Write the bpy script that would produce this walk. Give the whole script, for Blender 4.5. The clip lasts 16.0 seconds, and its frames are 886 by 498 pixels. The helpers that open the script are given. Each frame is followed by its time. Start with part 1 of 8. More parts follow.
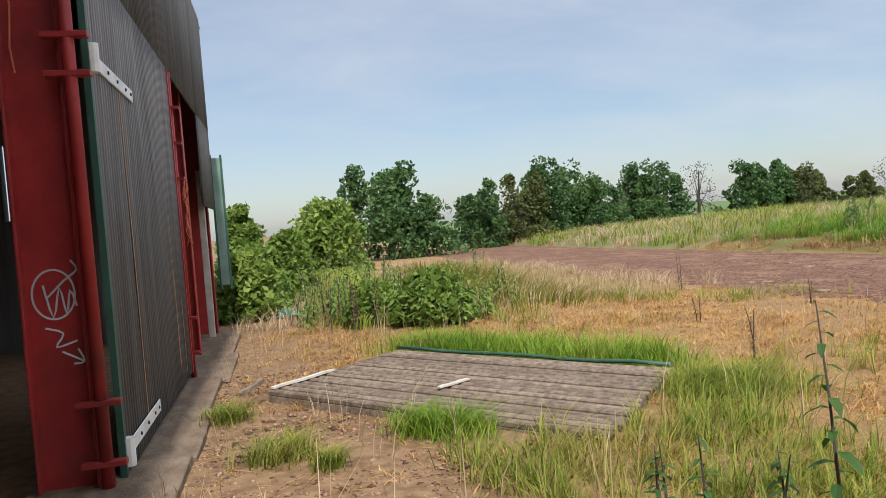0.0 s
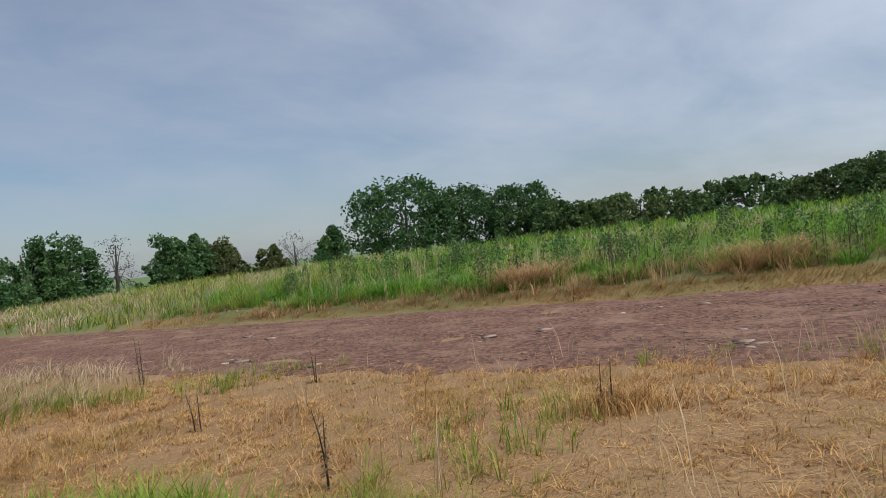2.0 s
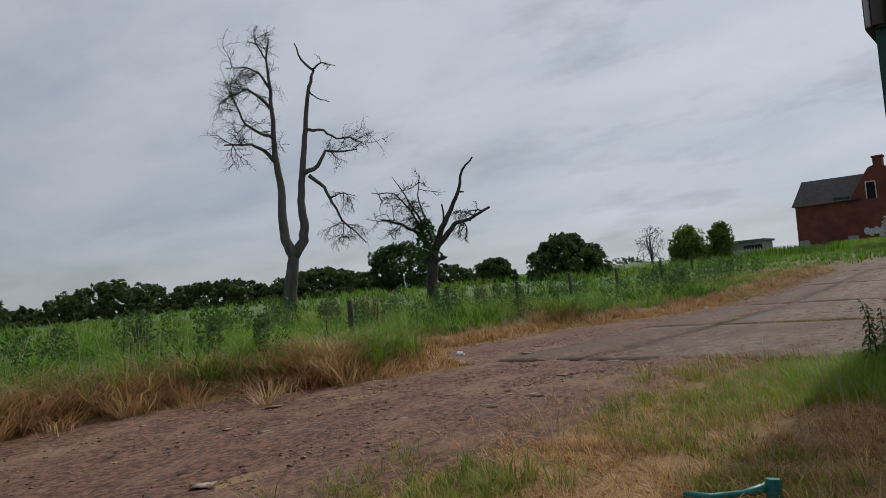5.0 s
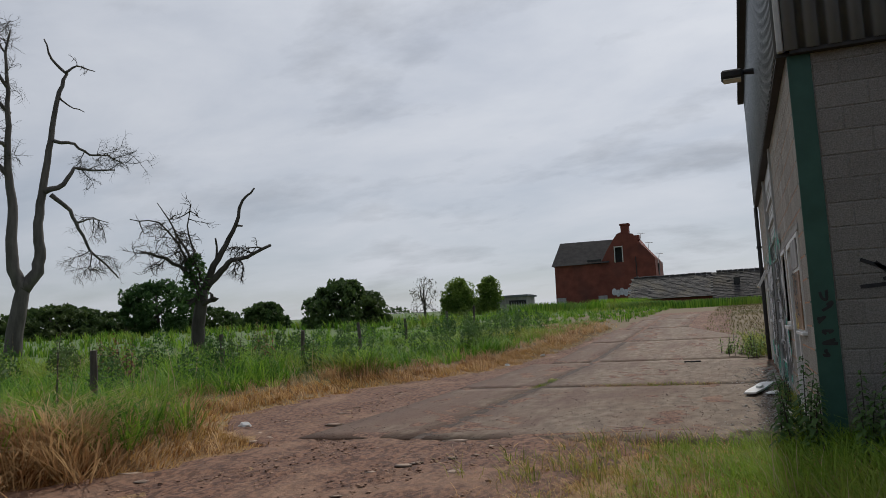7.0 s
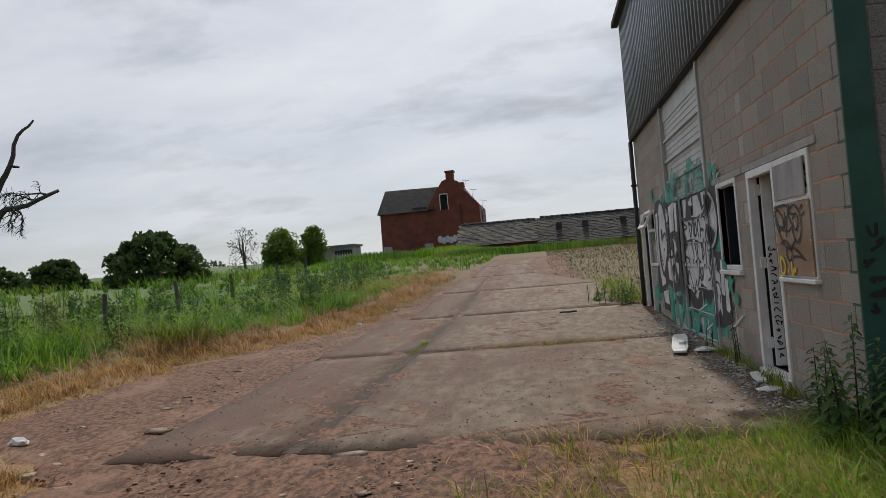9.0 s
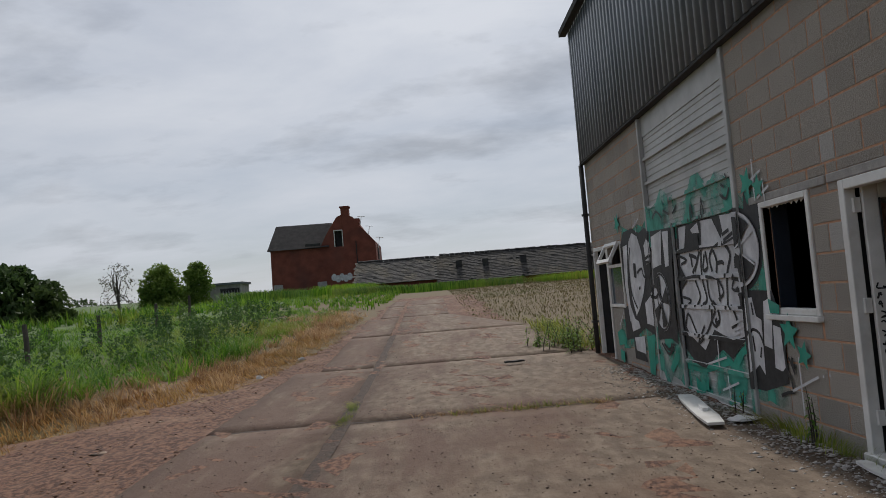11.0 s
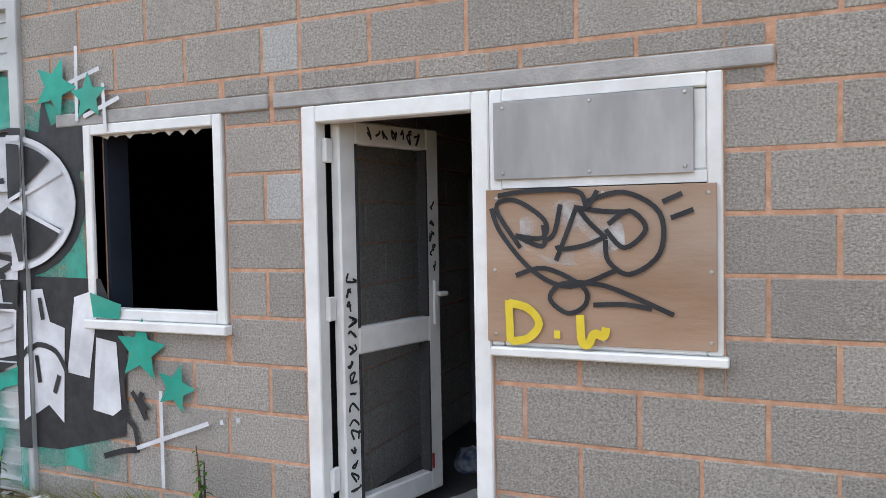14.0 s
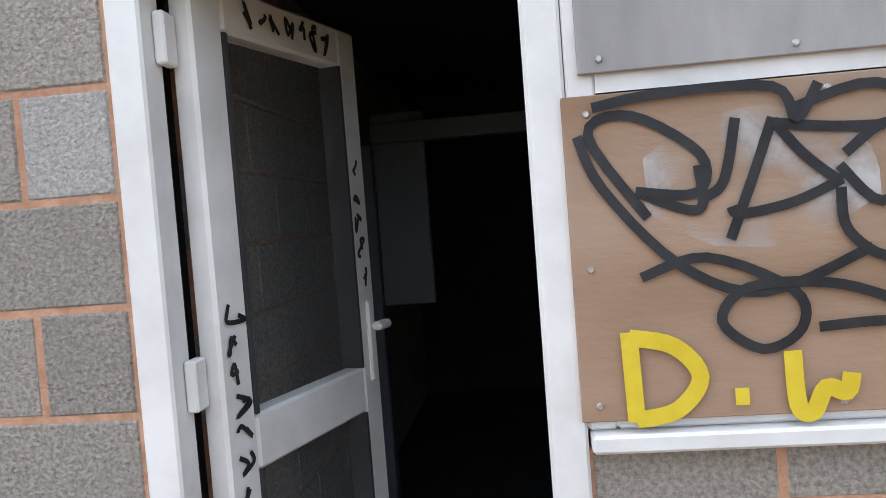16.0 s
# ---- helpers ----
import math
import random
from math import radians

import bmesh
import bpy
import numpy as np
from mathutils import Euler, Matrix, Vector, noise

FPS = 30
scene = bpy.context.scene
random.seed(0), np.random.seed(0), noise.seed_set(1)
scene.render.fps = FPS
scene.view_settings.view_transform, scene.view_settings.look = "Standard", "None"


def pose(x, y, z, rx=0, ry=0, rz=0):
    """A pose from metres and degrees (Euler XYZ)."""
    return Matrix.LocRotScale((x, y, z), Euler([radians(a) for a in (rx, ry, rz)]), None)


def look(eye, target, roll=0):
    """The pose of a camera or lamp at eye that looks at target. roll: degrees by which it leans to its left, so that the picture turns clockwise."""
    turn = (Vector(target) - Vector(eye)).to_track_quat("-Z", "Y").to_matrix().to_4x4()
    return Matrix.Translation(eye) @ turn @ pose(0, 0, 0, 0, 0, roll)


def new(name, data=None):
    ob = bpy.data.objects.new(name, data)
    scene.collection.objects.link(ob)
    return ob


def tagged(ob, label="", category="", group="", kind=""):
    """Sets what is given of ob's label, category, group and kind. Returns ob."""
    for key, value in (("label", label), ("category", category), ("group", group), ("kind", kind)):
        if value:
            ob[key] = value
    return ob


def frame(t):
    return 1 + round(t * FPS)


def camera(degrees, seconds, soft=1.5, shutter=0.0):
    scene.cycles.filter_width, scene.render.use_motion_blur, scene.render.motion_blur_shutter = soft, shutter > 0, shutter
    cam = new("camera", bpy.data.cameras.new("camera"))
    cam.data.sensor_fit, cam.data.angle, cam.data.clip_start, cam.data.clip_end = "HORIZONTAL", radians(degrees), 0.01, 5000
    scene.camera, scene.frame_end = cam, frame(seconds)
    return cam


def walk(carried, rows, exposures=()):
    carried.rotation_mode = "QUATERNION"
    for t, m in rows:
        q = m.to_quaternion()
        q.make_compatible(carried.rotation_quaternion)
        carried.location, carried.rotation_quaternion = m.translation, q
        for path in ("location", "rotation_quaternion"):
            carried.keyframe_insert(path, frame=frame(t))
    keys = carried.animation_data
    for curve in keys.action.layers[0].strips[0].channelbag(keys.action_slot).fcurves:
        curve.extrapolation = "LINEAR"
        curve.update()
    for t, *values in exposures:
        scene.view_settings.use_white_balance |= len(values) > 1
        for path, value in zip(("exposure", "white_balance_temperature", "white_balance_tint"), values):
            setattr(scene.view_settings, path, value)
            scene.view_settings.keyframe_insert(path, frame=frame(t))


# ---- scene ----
cam = camera(61.1, 16.0, soft=0.65)
METRES, EYE, TILT, LEAN, TURN = 20.6, 1.48, 0.0, 0.0, -12.3
ROWS = [
    (0.0, 0.0, 0.0, 0.0, -0.16, -2.11, 4.42),
    (0.5, -0.0011, 0.0398, -0.0009, -9.53, -3.01, 4.15),
    (1.0, -0.003, 0.0772, -0.0021, -21.78, -1.45, 5.26),
    (1.5, 0.0026, 0.1125, -0.0027, -25.48, -1.48, 5.28),
    (2.0, 0.0136, 0.146, -0.0035, -43.18, -0.5, 6.44),
    (2.5, 0.031, 0.1729, -0.0053, -60.72, -2.98, 6.16),
    (3.0, 0.0559, 0.1887, 0.0029, -81.88, -1.34, 4.45),
    (3.5, 0.0815, 0.1982, 0.0041, -102.02, 2.94, 5.11),
    (4.0, 0.1119, 0.2001, 0.0014, -114.33, 1.21, 4.86),
    (4.5, 0.1437, 0.1995, 0.0026, -122.09, 0.63, 4.63),
    (5.0, 0.1743, 0.1915, 0.0037, -128.35, 3.67, 4.58),
    (7.5, 0.3123, 0.1038, 0.0126, -150.98, 5.33, 2.9),
    (8.0, 0.3379, 0.0798, 0.0137, -156.04, 1.7, 3.84),
    (8.5, 0.3596, 0.0547, 0.0157, -158.82, 1.2, 4.48),
    (11.0, 0.451, -0.0812, 0.0214, -168.51, 3.59, 4.66),
    (11.5, 0.4627, -0.1093, 0.0225, -182.2, 4.22, 4.2),
    (12.0, 0.4697, -0.1367, 0.0222, -196.69, -0.29, 3.24),
    (12.5, 0.4759, -0.1687, 0.022, -204.61, -0.69, 2.34),
    (13.0, 0.4832, -0.1996, 0.0223, -210.75, -0.89, 1.61),
    (13.5, 0.4818, -0.228, 0.0237, -222.64, -1.53, 1.58),
    (14.0, 0.4806, -0.2496, 0.0258, -234.53, -2.29, 1.05),
    (14.5, 0.4775, -0.2692, 0.0251, -237.64, -1.22, 2.86),
    (15.0, 0.4625, -0.2878, 0.0243, -240.6, -0.84, 4.8),
    (15.5, 0.4452, -0.3057, 0.024, -245.03, -2.05, 6.6),
    (16.0, 0.4233, -0.3179, 0.0214, -251.5, -2.44, 4.4),
]
walk(cam, [(t, pose(0, 0, EYE, TILT, LEAN, TURN) @ pose(METRES * x, METRES * y, METRES * z, 90 + pitch, roll, yaw)) for t, x, y, z, yaw, pitch, roll in ROWS],
     exposures=[(0.0, 0.72, 6350, 10), (0.7, 0.55, 6050, 10), (1.5, 0.18, 5950, 10), (2.5, 0.1, 6050, 10), (3.5, -0.25, 6200, 10), (5.0, -0.58, 6200, 10), (8.0, -0.35, 6400, 10), (8.7, -0.25, 6450, 10), (11.0, -0.52, 6300, 10), (11.5, -0.44, 6200, 10), (12.0, -0.06, 6050, 10), (12.5, 0.38, 5980, 10), (13.0, 0.80, 5950, 10), (13.5, 1.12, 5950, 10), (14.0, 1.57, 5980, 10), (15.0, 1.56, 5980, 10), (16.0, 1.63, 5980, 10)])

# ---- world and sun ----
SUN_DIR = Vector((-0.03, -0.62, 0.79)).normalized()
world = bpy.data.worlds.new("sky")
scene.world = world
world.use_nodes = True
wn, wl = world.node_tree.nodes, world.node_tree.links
wn.clear()
w_out = wn.new("ShaderNodeOutputWorld")
w_bg = wn.new("ShaderNodeBackground")
w_sky = wn.new("ShaderNodeTexSky")
w_sky.sky_type = "NISHITA"
w_sky.sun_disc = False
w_sky.sun_elevation = math.asin(SUN_DIR.z)
w_sky.sun_rotation = math.atan2(SUN_DIR.x, SUN_DIR.y)
w_sky.air_density, w_sky.dust_density, w_sky.ozone_density = 1.0, 0.9, 2.2
w_co = wn.new("ShaderNodeTexCoord")
# thin cloud veil: stretched noise over the flattened dome
w_sep = wn.new("ShaderNodeSeparateXYZ")
w_div = wn.new("ShaderNodeMath"); w_div.operation = "ADD"; w_div.inputs[1].default_value = 0.22
w_vd = wn.new("ShaderNodeVectorMath"); w_vd.operation = "DIVIDE"
w_cmb = wn.new("ShaderNodeCombineXYZ")
w_map = wn.new("ShaderNodeMapping"); w_map.inputs["Scale"].default_value = (0.8, 1.15, 0.5); w_map.inputs["Rotation"].default_value = (0, 0, 0.5)
w_n1 = wn.new("ShaderNodeTexNoise"); w_n1.inputs["Scale"].default_value = 1.5; w_n1.inputs["Detail"].default_value = 7; w_n1.inputs["Roughness"].default_value = 0.56; w_n1.inputs["Distortion"].default_value = 0.25
w_r1 = wn.new("ShaderNodeMapRange"); w_r1.inputs["From Min"].default_value = 0.32; w_r1.inputs["From Max"].default_value = 0.74; w_r1.inputs["To Min"].default_value = 0.32; w_r1.inputs["To Max"].default_value = 0.74
w_mix = wn.new("ShaderNodeMix"); w_mix.data_type = "RGBA"
w_cl = wn.new("ShaderNodeVectorMath"); w_cl.operation = "DOT_PRODUCT"; w_cl.inputs[1].default_value = SUN_DIR
w_cr = wn.new("ShaderNodeMapRange"); w_cr.inputs["From Min"].default_value = -0.7; w_cr.inputs["From Max"].default_value = 1.0; w_cr.inputs["To Min"].default_value = 4.3; w_cr.inputs["To Max"].default_value = 12.8
w_tint = wn.new("ShaderNodeVectorMath"); w_tint.operation = "SCALE"; w_tint.inputs[0].default_value = (0.945, 0.97, 1.025)
wl.new(w_co.outputs["Generated"], w_sep.inputs[0])
wl.new(w_sep.outputs["Z"], w_div.inputs[0])
wl.new(w_div.outputs[0], w_cmb.inputs[0]); wl.new(w_div.outputs[0], w_cmb.inputs[1]); w_cmb.inputs[2].default_value = 1.0
wl.new(w_co.outputs["Generated"], w_vd.inputs[0]); wl.new(w_cmb.outputs[0], w_vd.inputs[1])
wl.new(w_vd.outputs[0], w_map.inputs["Vector"]); wl.new(w_map.outputs[0], w_n1.inputs["Vector"])
wl.new(w_n1.outputs["Fac"], w_r1.inputs["Value"])
wl.new(w_co.outputs["Generated"], w_cl.inputs[0]); wl.new(w_cl.outputs["Value"], w_cr.inputs["Value"])
# darker, denser cloud patches
w_n2 = wn.new("ShaderNodeTexNoise"); w_n2.inputs["Scale"].default_value = 2.6; w_n2.inputs["Detail"].default_value = 6; w_n2.inputs["Roughness"].default_value = 0.55
w_r2 = wn.new("ShaderNodeMapRange"); w_r2.inputs["From Min"].default_value = 0.52; w_r2.inputs["From Max"].default_value = 0.70; w_r2.inputs["To Min"].default_value = 1.0; w_r2.inputs["To Max"].default_value = 0.70
w_dk = wn.new("ShaderNodeMath"); w_dk.operation = "MULTIPLY"
wl.new(w_map.outputs[0], w_n2.inputs["Vector"]); wl.new(w_n2.outputs["Fac"], w_r2.inputs["Value"])
w_side = wn.new("ShaderNodeMapRange"); w_side.inputs["From Min"].default_value = 0.35; w_side.inputs["From Max"].default_value = 0.75
w_lift = wn.new("ShaderNodeMix"); w_lift.data_type = "FLOAT"; w_lift.inputs["A"].default_value = 1.0
wl.new(w_cl.outputs["Value"], w_side.inputs["Value"]); wl.new(w_side.outputs[0], w_lift.inputs["Factor"]); wl.new(w_r2.outputs[0], w_lift.inputs["B"])
wl.new(w_cr.outputs[0], w_dk.inputs[0]); wl.new(w_lift.outputs["Result"], w_dk.inputs[1])
wl.new(w_dk.outputs[0], w_tint.inputs["Scale"])
w_thin = wn.new("ShaderNodeVectorMath"); w_thin.operation = "SCALE"; w_thin.inputs["Scale"].default_value = 0.84
wl.new(w_sky.outputs[0], w_thin.inputs[0])
w_f = wn.new("ShaderNodeMath"); w_f.operation = "MULTIPLY_ADD"; w_f.inputs[1].default_value = 0.36; w_f.use_clamp = True
wl.new(w_cl.outputs["Value"], w_f.inputs[0]); wl.new(w_r1.outputs[0], w_f.inputs[2])
wl.new(w_f.outputs[0], w_mix.inputs["Factor"]); wl.new(w_thin.outputs[0], w_mix.inputs["A"]); wl.new(w_tint.outputs[0], w_mix.inputs["B"])
wl.new(w_mix.outputs["Result"], w_bg.inputs["Color"])
w_bg.inputs["Strength"].default_value = 0.085
wl.new(w_bg.outputs[0], w_out.inputs[0])

sun = new("sun", bpy.data.lights.new("sun", "SUN"))
sun.data.energy, sun.data.angle, sun.data.color = 3.1, radians(1.5), (1.0, 0.94, 0.85)
sun.matrix_world = look(SUN_DIR * 60, (0, 0, 0))


# ---- materials ----
def mat(name, c1, c2, scale=6.0, c3=None, scale3=0.6, amount3=0.5, bump=0.2, bump_scale=None, rough=0.85, metal=0.0, stretch=(1, 1, 1), random_tint=0.0, island=0.0, spec=0.4, lo=0.35, hi=0.65):
    """Two-scale procedural surface in world metres; random_tint varies by object, island by loose piece."""
    m = bpy.data.materials.new(name)
    m.use_nodes = True
    n, l = m.node_tree.nodes, m.node_tree.links
    b = n["Principled BSDF"]
    b.inputs["Roughness"].default_value, b.inputs["Metallic"].default_value = rough, metal
    b.inputs["Specular IOR Level"].default_value = spec
    geo = n.new("ShaderNodeNewGeometry")
    mp = n.new("ShaderNodeMapping")
    mp.inputs["Scale"].default_value = stretch
    l.new(geo.outputs["Position"], mp.inputs["Vector"])

    def noise_at(s, detail, a, z):
        t = n.new("ShaderNodeTexNoise")
        t.inputs["Scale"].default_value, t.inputs["Detail"].default_value, t.inputs["Roughness"].default_value = s, detail, 0.6
        l.new(mp.outputs[0], t.inputs["Vector"])
        r = n.new("ShaderNodeMapRange")
        r.inputs["From Min"].default_value, r.inputs["From Max"].default_value = a, z
        l.new(t.outputs["Fac"], r.inputs["Value"])
        return t, r

    t1, r1 = noise_at(scale, 6, lo, hi)
    mix = n.new("ShaderNodeMix")
    mix.data_type = "RGBA"
    mix.inputs["A"].default_value, mix.inputs["B"].default_value = (*c1, 1), (*c2, 1)
    fac = r1.outputs[0]
    if island:
        mth = n.new("ShaderNodeMath")
        mth.operation = "MULTIPLY_ADD"
        sub = n.new("ShaderNodeMath")
        sub.operation = "SUBTRACT"
        sub.inputs[1].default_value = 0.5
        l.new(geo.outputs["Random Per Island"], sub.inputs[0])
        l.new(sub.outputs[0], mth.inputs[0])
        mth.inputs[1].default_value = island
        mth.use_clamp = True
        l.new(fac, mth.inputs[2])
        fac = mth.outputs[0]
    l.new(fac, mix.inputs["Factor"])
    col = mix.outputs["Result"]
    if c3:
        t3, r3 = noise_at(scale3, 4, 0.5, 0.7)
        k = n.new("ShaderNodeMath")
        k.operation = "MULTIPLY"
        k.inputs[1].default_value = amount3
        l.new(r3.outputs[0], k.inputs[0])
        m3 = n.new("ShaderNodeMix")
        m3.data_type = "RGBA"
        m3.inputs["B"].default_value = (*c3, 1)
        l.new(k.outputs[0], m3.inputs["Factor"])
        l.new(col, m3.inputs["A"])
        col = m3.outputs["Result"]
    if random_tint:
        oi = n.new("ShaderNodeObjectInfo")
        rr = n.new("ShaderNodeMapRange")
        rr.inputs["To Min"].default_value, rr.inputs["To Max"].default_value = 1 - random_tint, 1 + random_tint
        l.new(oi.outputs["Random"], rr.inputs["Value"])
        sc = n.new("ShaderNodeVectorMath")
        sc.operation = "SCALE"
        l.new(col, sc.inputs[0])
        l.new(rr.outputs[0], sc.inputs["Scale"])
        col = sc.outputs[0]
    l.new(col, b.inputs["Base Color"])
    if bump:
        t2, r2 = noise_at(bump_scale or scale * 6, 5, 0.3, 0.7)
        bp = n.new("ShaderNodeBump")
        bp.inputs["Strength"].default_value, bp.inputs["Distance"].default_value = bump, 0.02
        l.new(t2.outputs["Fac"], bp.inputs["Height"])
        l.new(bp.outputs[0], b.inputs["Normal"])
    return m


def leaf_mat(name, c1, c2, c3=None, scale=0.8, island=0.9, rough=0.6, trans=0.35):
    """Foliage: colour by leaf and by patch, some light passing through."""
    m = mat(name, c1, c2, scale, c3, scale * 0.35, 0.6, bump=0, rough=rough, island=island, spec=0.25)
    n, l = m.node_tree.nodes, m.node_tree.links
    b = n["Principled BSDF"]
    src = b.inputs["Base Color"].links[0].from_socket
    tr = n.new("ShaderNodeBsdfTranslucent")
    mx = n.new("ShaderNodeMixShader")
    mx.inputs[0].default_value = trans
    l.new(src, tr.inputs["Color"])
    l.new(b.outputs[0], mx.inputs[1])
    l.new(tr.outputs[0], mx.inputs[2])
    l.new(mx.outputs[0], n["Material Output"].inputs[0])
    return m


M_EARTH = mat("dry_earth", (0.145, 0.083, 0.043), (0.27, 0.172, 0.092), 9.0, (0.13, 0.072, 0.038), 0.5, 0.6, bump=0.6, bump_scale=9)
M_TRACK = mat("red_gravel", (0.066, 0.028, 0.017), (0.205, 0.102, 0.060), 14.0, (0.28, 0.168, 0.106), 1.1, 0.6, bump=1.0, bump_scale=26, stretch=(1.3, 0.8, 1), lo=0.42, hi=0.60)
M_CONCRETE = mat("worn_concrete", (0.125, 0.088, 0.059), (0.215, 0.160, 0.115), 5.5, (0.13, 0.072, 0.043), 0.55, 0.85, bump=0.6, bump_scale=34, random_tint=0.05, stretch=(1.3, 0.6, 1), lo=0.40, hi=0.62)
M_BLOCK = mat("concrete_block", (0.23, 0.207, 0.176), (0.485, 0.442, 0.39), 95, (0.33, 0.30, 0.265), 2.2, 0.6, bump=0.9, bump_scale=120, random_tint=0.11, lo=0.30, hi=0.62)
M_BLOCK_PALE = mat("pale_concrete_block", (0.36, 0.345, 0.32), (0.60, 0.58, 0.55), 95, (0.42, 0.40, 0.37), 4.0, 0.5, bump=0.9, bump_scale=120, random_tint=0.06)
M_MORTAR = mat("reddish_mortar", (0.44, 0.235, 0.14), (0.60, 0.36, 0.235), 20, bump=0.4)
M_CLAD = mat("blue_grey_cladding", (0.135, 0.152, 0.175), (0.185, 0.203, 0.226), 1.2, (0.18, 0.19, 0.19), 0.8, 0.3, bump=0.05, rough=0.5, metal=0.1)
M_SHUTTER = mat("white_steel_sheet", (0.40, 0.40, 0.39), (0.52, 0.52, 0.51), 2.0, (0.29, 0.285, 0.27), 1.2, 0.5, bump=0.05, rough=0.5)
M_UPVC = mat("white_plastic", (0.68, 0.67, 0.65), (0.80, 0.79, 0.77), 5.0, (0.48, 0.45, 0.40), 2.2, 0.45, bump=0.03, rough=0.4)
# near black for dark fittings, and for gloom coloured into rooms and openings
M_DARK = mat("dark_parts_and_room_gloom", (0.03, 0.03, 0.032), (0.05, 0.05, 0.05), 2.0, bump=0.1)
M_GREEN = mat("green_painted_steel", (0.023, 0.076, 0.056), (0.036, 0.106, 0.079), 3, (0.02, 0.062, 0.045), 1.1, 0.5, bump=0.05, rough=0.55)
M_RED = mat("red_oxide_steel", (0.26, 0.018, 0.020), (0.38, 0.034, 0.032), 2.5, (0.09, 0.03, 0.025), 1.3, 0.6, bump=0.08, rough=0.5)
M_SHEET = mat("weathered_sheet", (0.075, 0.07, 0.07), (0.15, 0.14, 0.135), 5, (0.05, 0.045, 0.045), 0.9, 0.6, bump=0.15, rough=0.7, stretch=(2, 2, 0.12))
M_BRICK = mat("red_brick", (0.145, 0.043, 0.030), (0.225, 0.069, 0.047), 1.2, (0.10, 0.045, 0.04), 0.25, 0.7, bump=0.3, bump_scale=6)
M_ROOF = mat("dark_tile_roof", (0.045, 0.042, 0.045), (0.08, 0.075, 0.075), 2, bump=0.3)
M_SLATE = mat("mossy_slate", (0.045, 0.042, 0.041), (0.095, 0.089, 0.083), 1.5, (0.17, 0.145, 0.10), 0.5, 0.6, bump=0.2, random_tint=0.25, island=0.6)
M_BARK = mat("dead_bark", (0.065, 0.058, 0.054), (0.14, 0.126, 0.117), 3, (0.08, 0.07, 0.065), 0.6, 0.6, bump=0.5, stretch=(1, 1, 0.25))
M_BARK_DARK = mat("dark_bark", (0.04, 0.035, 0.03), (0.085, 0.075, 0.065), 3, bump=0.5, stretch=(1, 1, 0.25))
M_DECK = mat("grey_boards", (0.125, 0.092, 0.068), (0.255, 0.198, 0.152), 16, (0.10, 0.068, 0.047), 1.4, 0.6, bump=0.4, random_tint=0.16, stretch=(1, 1, 1), lo=0.40, hi=0.62)
M_DRYGRASS = leaf_mat("dry_grass", (0.26, 0.128, 0.042), (0.68, 0.435, 0.175), (0.33, 0.255, 0.06), 2.2, trans=0.38, island=1.5)
M_GREENGRASS = leaf_mat("green_grass", (0.115, 0.175, 0.018), (0.33, 0.36, 0.065), (0.50, 0.34, 0.12), 2.2, trans=0.42, island=1.3)
M_RUSTGRASS = leaf_mat("brown_grass", (0.22, 0.11, 0.05), (0.56, 0.37, 0.18), (0.20, 0.21, 0.06), 1.6, trans=0.4, island=1.3)
M_WEED = leaf_mat("weed_leaves", (0.08, 0.17, 0.028), (0.19, 0.30, 0.06), None, 1.2)
M_LEAF = {
    "dark": leaf_mat("dark_leaves", (0.042, 0.098, 0.032), (0.10, 0.175, 0.055), None, 0.4),
    "olive": leaf_mat("olive_leaves", (0.06, 0.085, 0.025), (0.12, 0.13, 0.045), None, 0.4),
    "light": leaf_mat("light_leaves", (0.10, 0.175, 0.03), (0.22, 0.30, 0.06), None, 0.4),
    "oak": leaf_mat("oak_leaves", (0.03, 0.075, 0.022), (0.07, 0.135, 0.04), None, 0.3),
    "hedge": leaf_mat("hedge_leaves", (0.032, 0.068, 0.022), (0.085, 0.135, 0.038), (0.11, 0.125, 0.04), 0.3),
    "bare": leaf_mat("thin_leaves", (0.06, 0.055, 0.035), (0.10, 0.09, 0.05), None, 0.4),
}
M_LEAF["bush"] = M_LEAF["hedge"]
M_LEAF["far"] = M_LEAF["hedge"]

# pasture tint on the land east of the track and far off, straw in the yard
gn, gl = M_EARTH.node_tree.nodes, M_EARTH.node_tree.links
g_bs = gn["Principled BSDF"]
g_src = g_bs.inputs["Base Color"].links[0].from_socket
g_geo, g_sep = gn.new("ShaderNodeNewGeometry"), gn.new("ShaderNodeSeparateXYZ")
gl.new(g_geo.outputs["Position"], g_sep.inputs[0])
g_wob = gn.new("ShaderNodeTexNoise")
g_wob.inputs["Scale"].default_value = 0.25
gl.new(g_geo.outputs["Position"], g_wob.inputs["Vector"])
g_add = gn.new("ShaderNodeMath")
g_add.operation = "MULTIPLY_ADD"
g_add.inputs[1].default_value = 6.0
gl.new(g_wob.outputs["Fac"], g_add.inputs[0])
gl.new(g_sep.outputs["X"], g_add.inputs[2])
g_rng = gn.new("ShaderNodeMapRange")
g_rng.inputs["From Min"].default_value, g_rng.inputs["From Max"].default_value = 16.5, 21.0
gl.new(g_add.outputs[0], g_rng.inputs["Value"])
g_mix = gn.new("ShaderNodeMix")
g_mix.data_type = "RGBA"
g_mix.inputs["B"].default_value = (0.085, 0.135, 0.035, 1)
gl.new(g_rng.outputs[0], g_mix.inputs["Factor"])
gl.new(g_src, g_mix.inputs["A"])
gl.new(g_mix.outputs["Result"], g_bs.inputs["Base Color"])

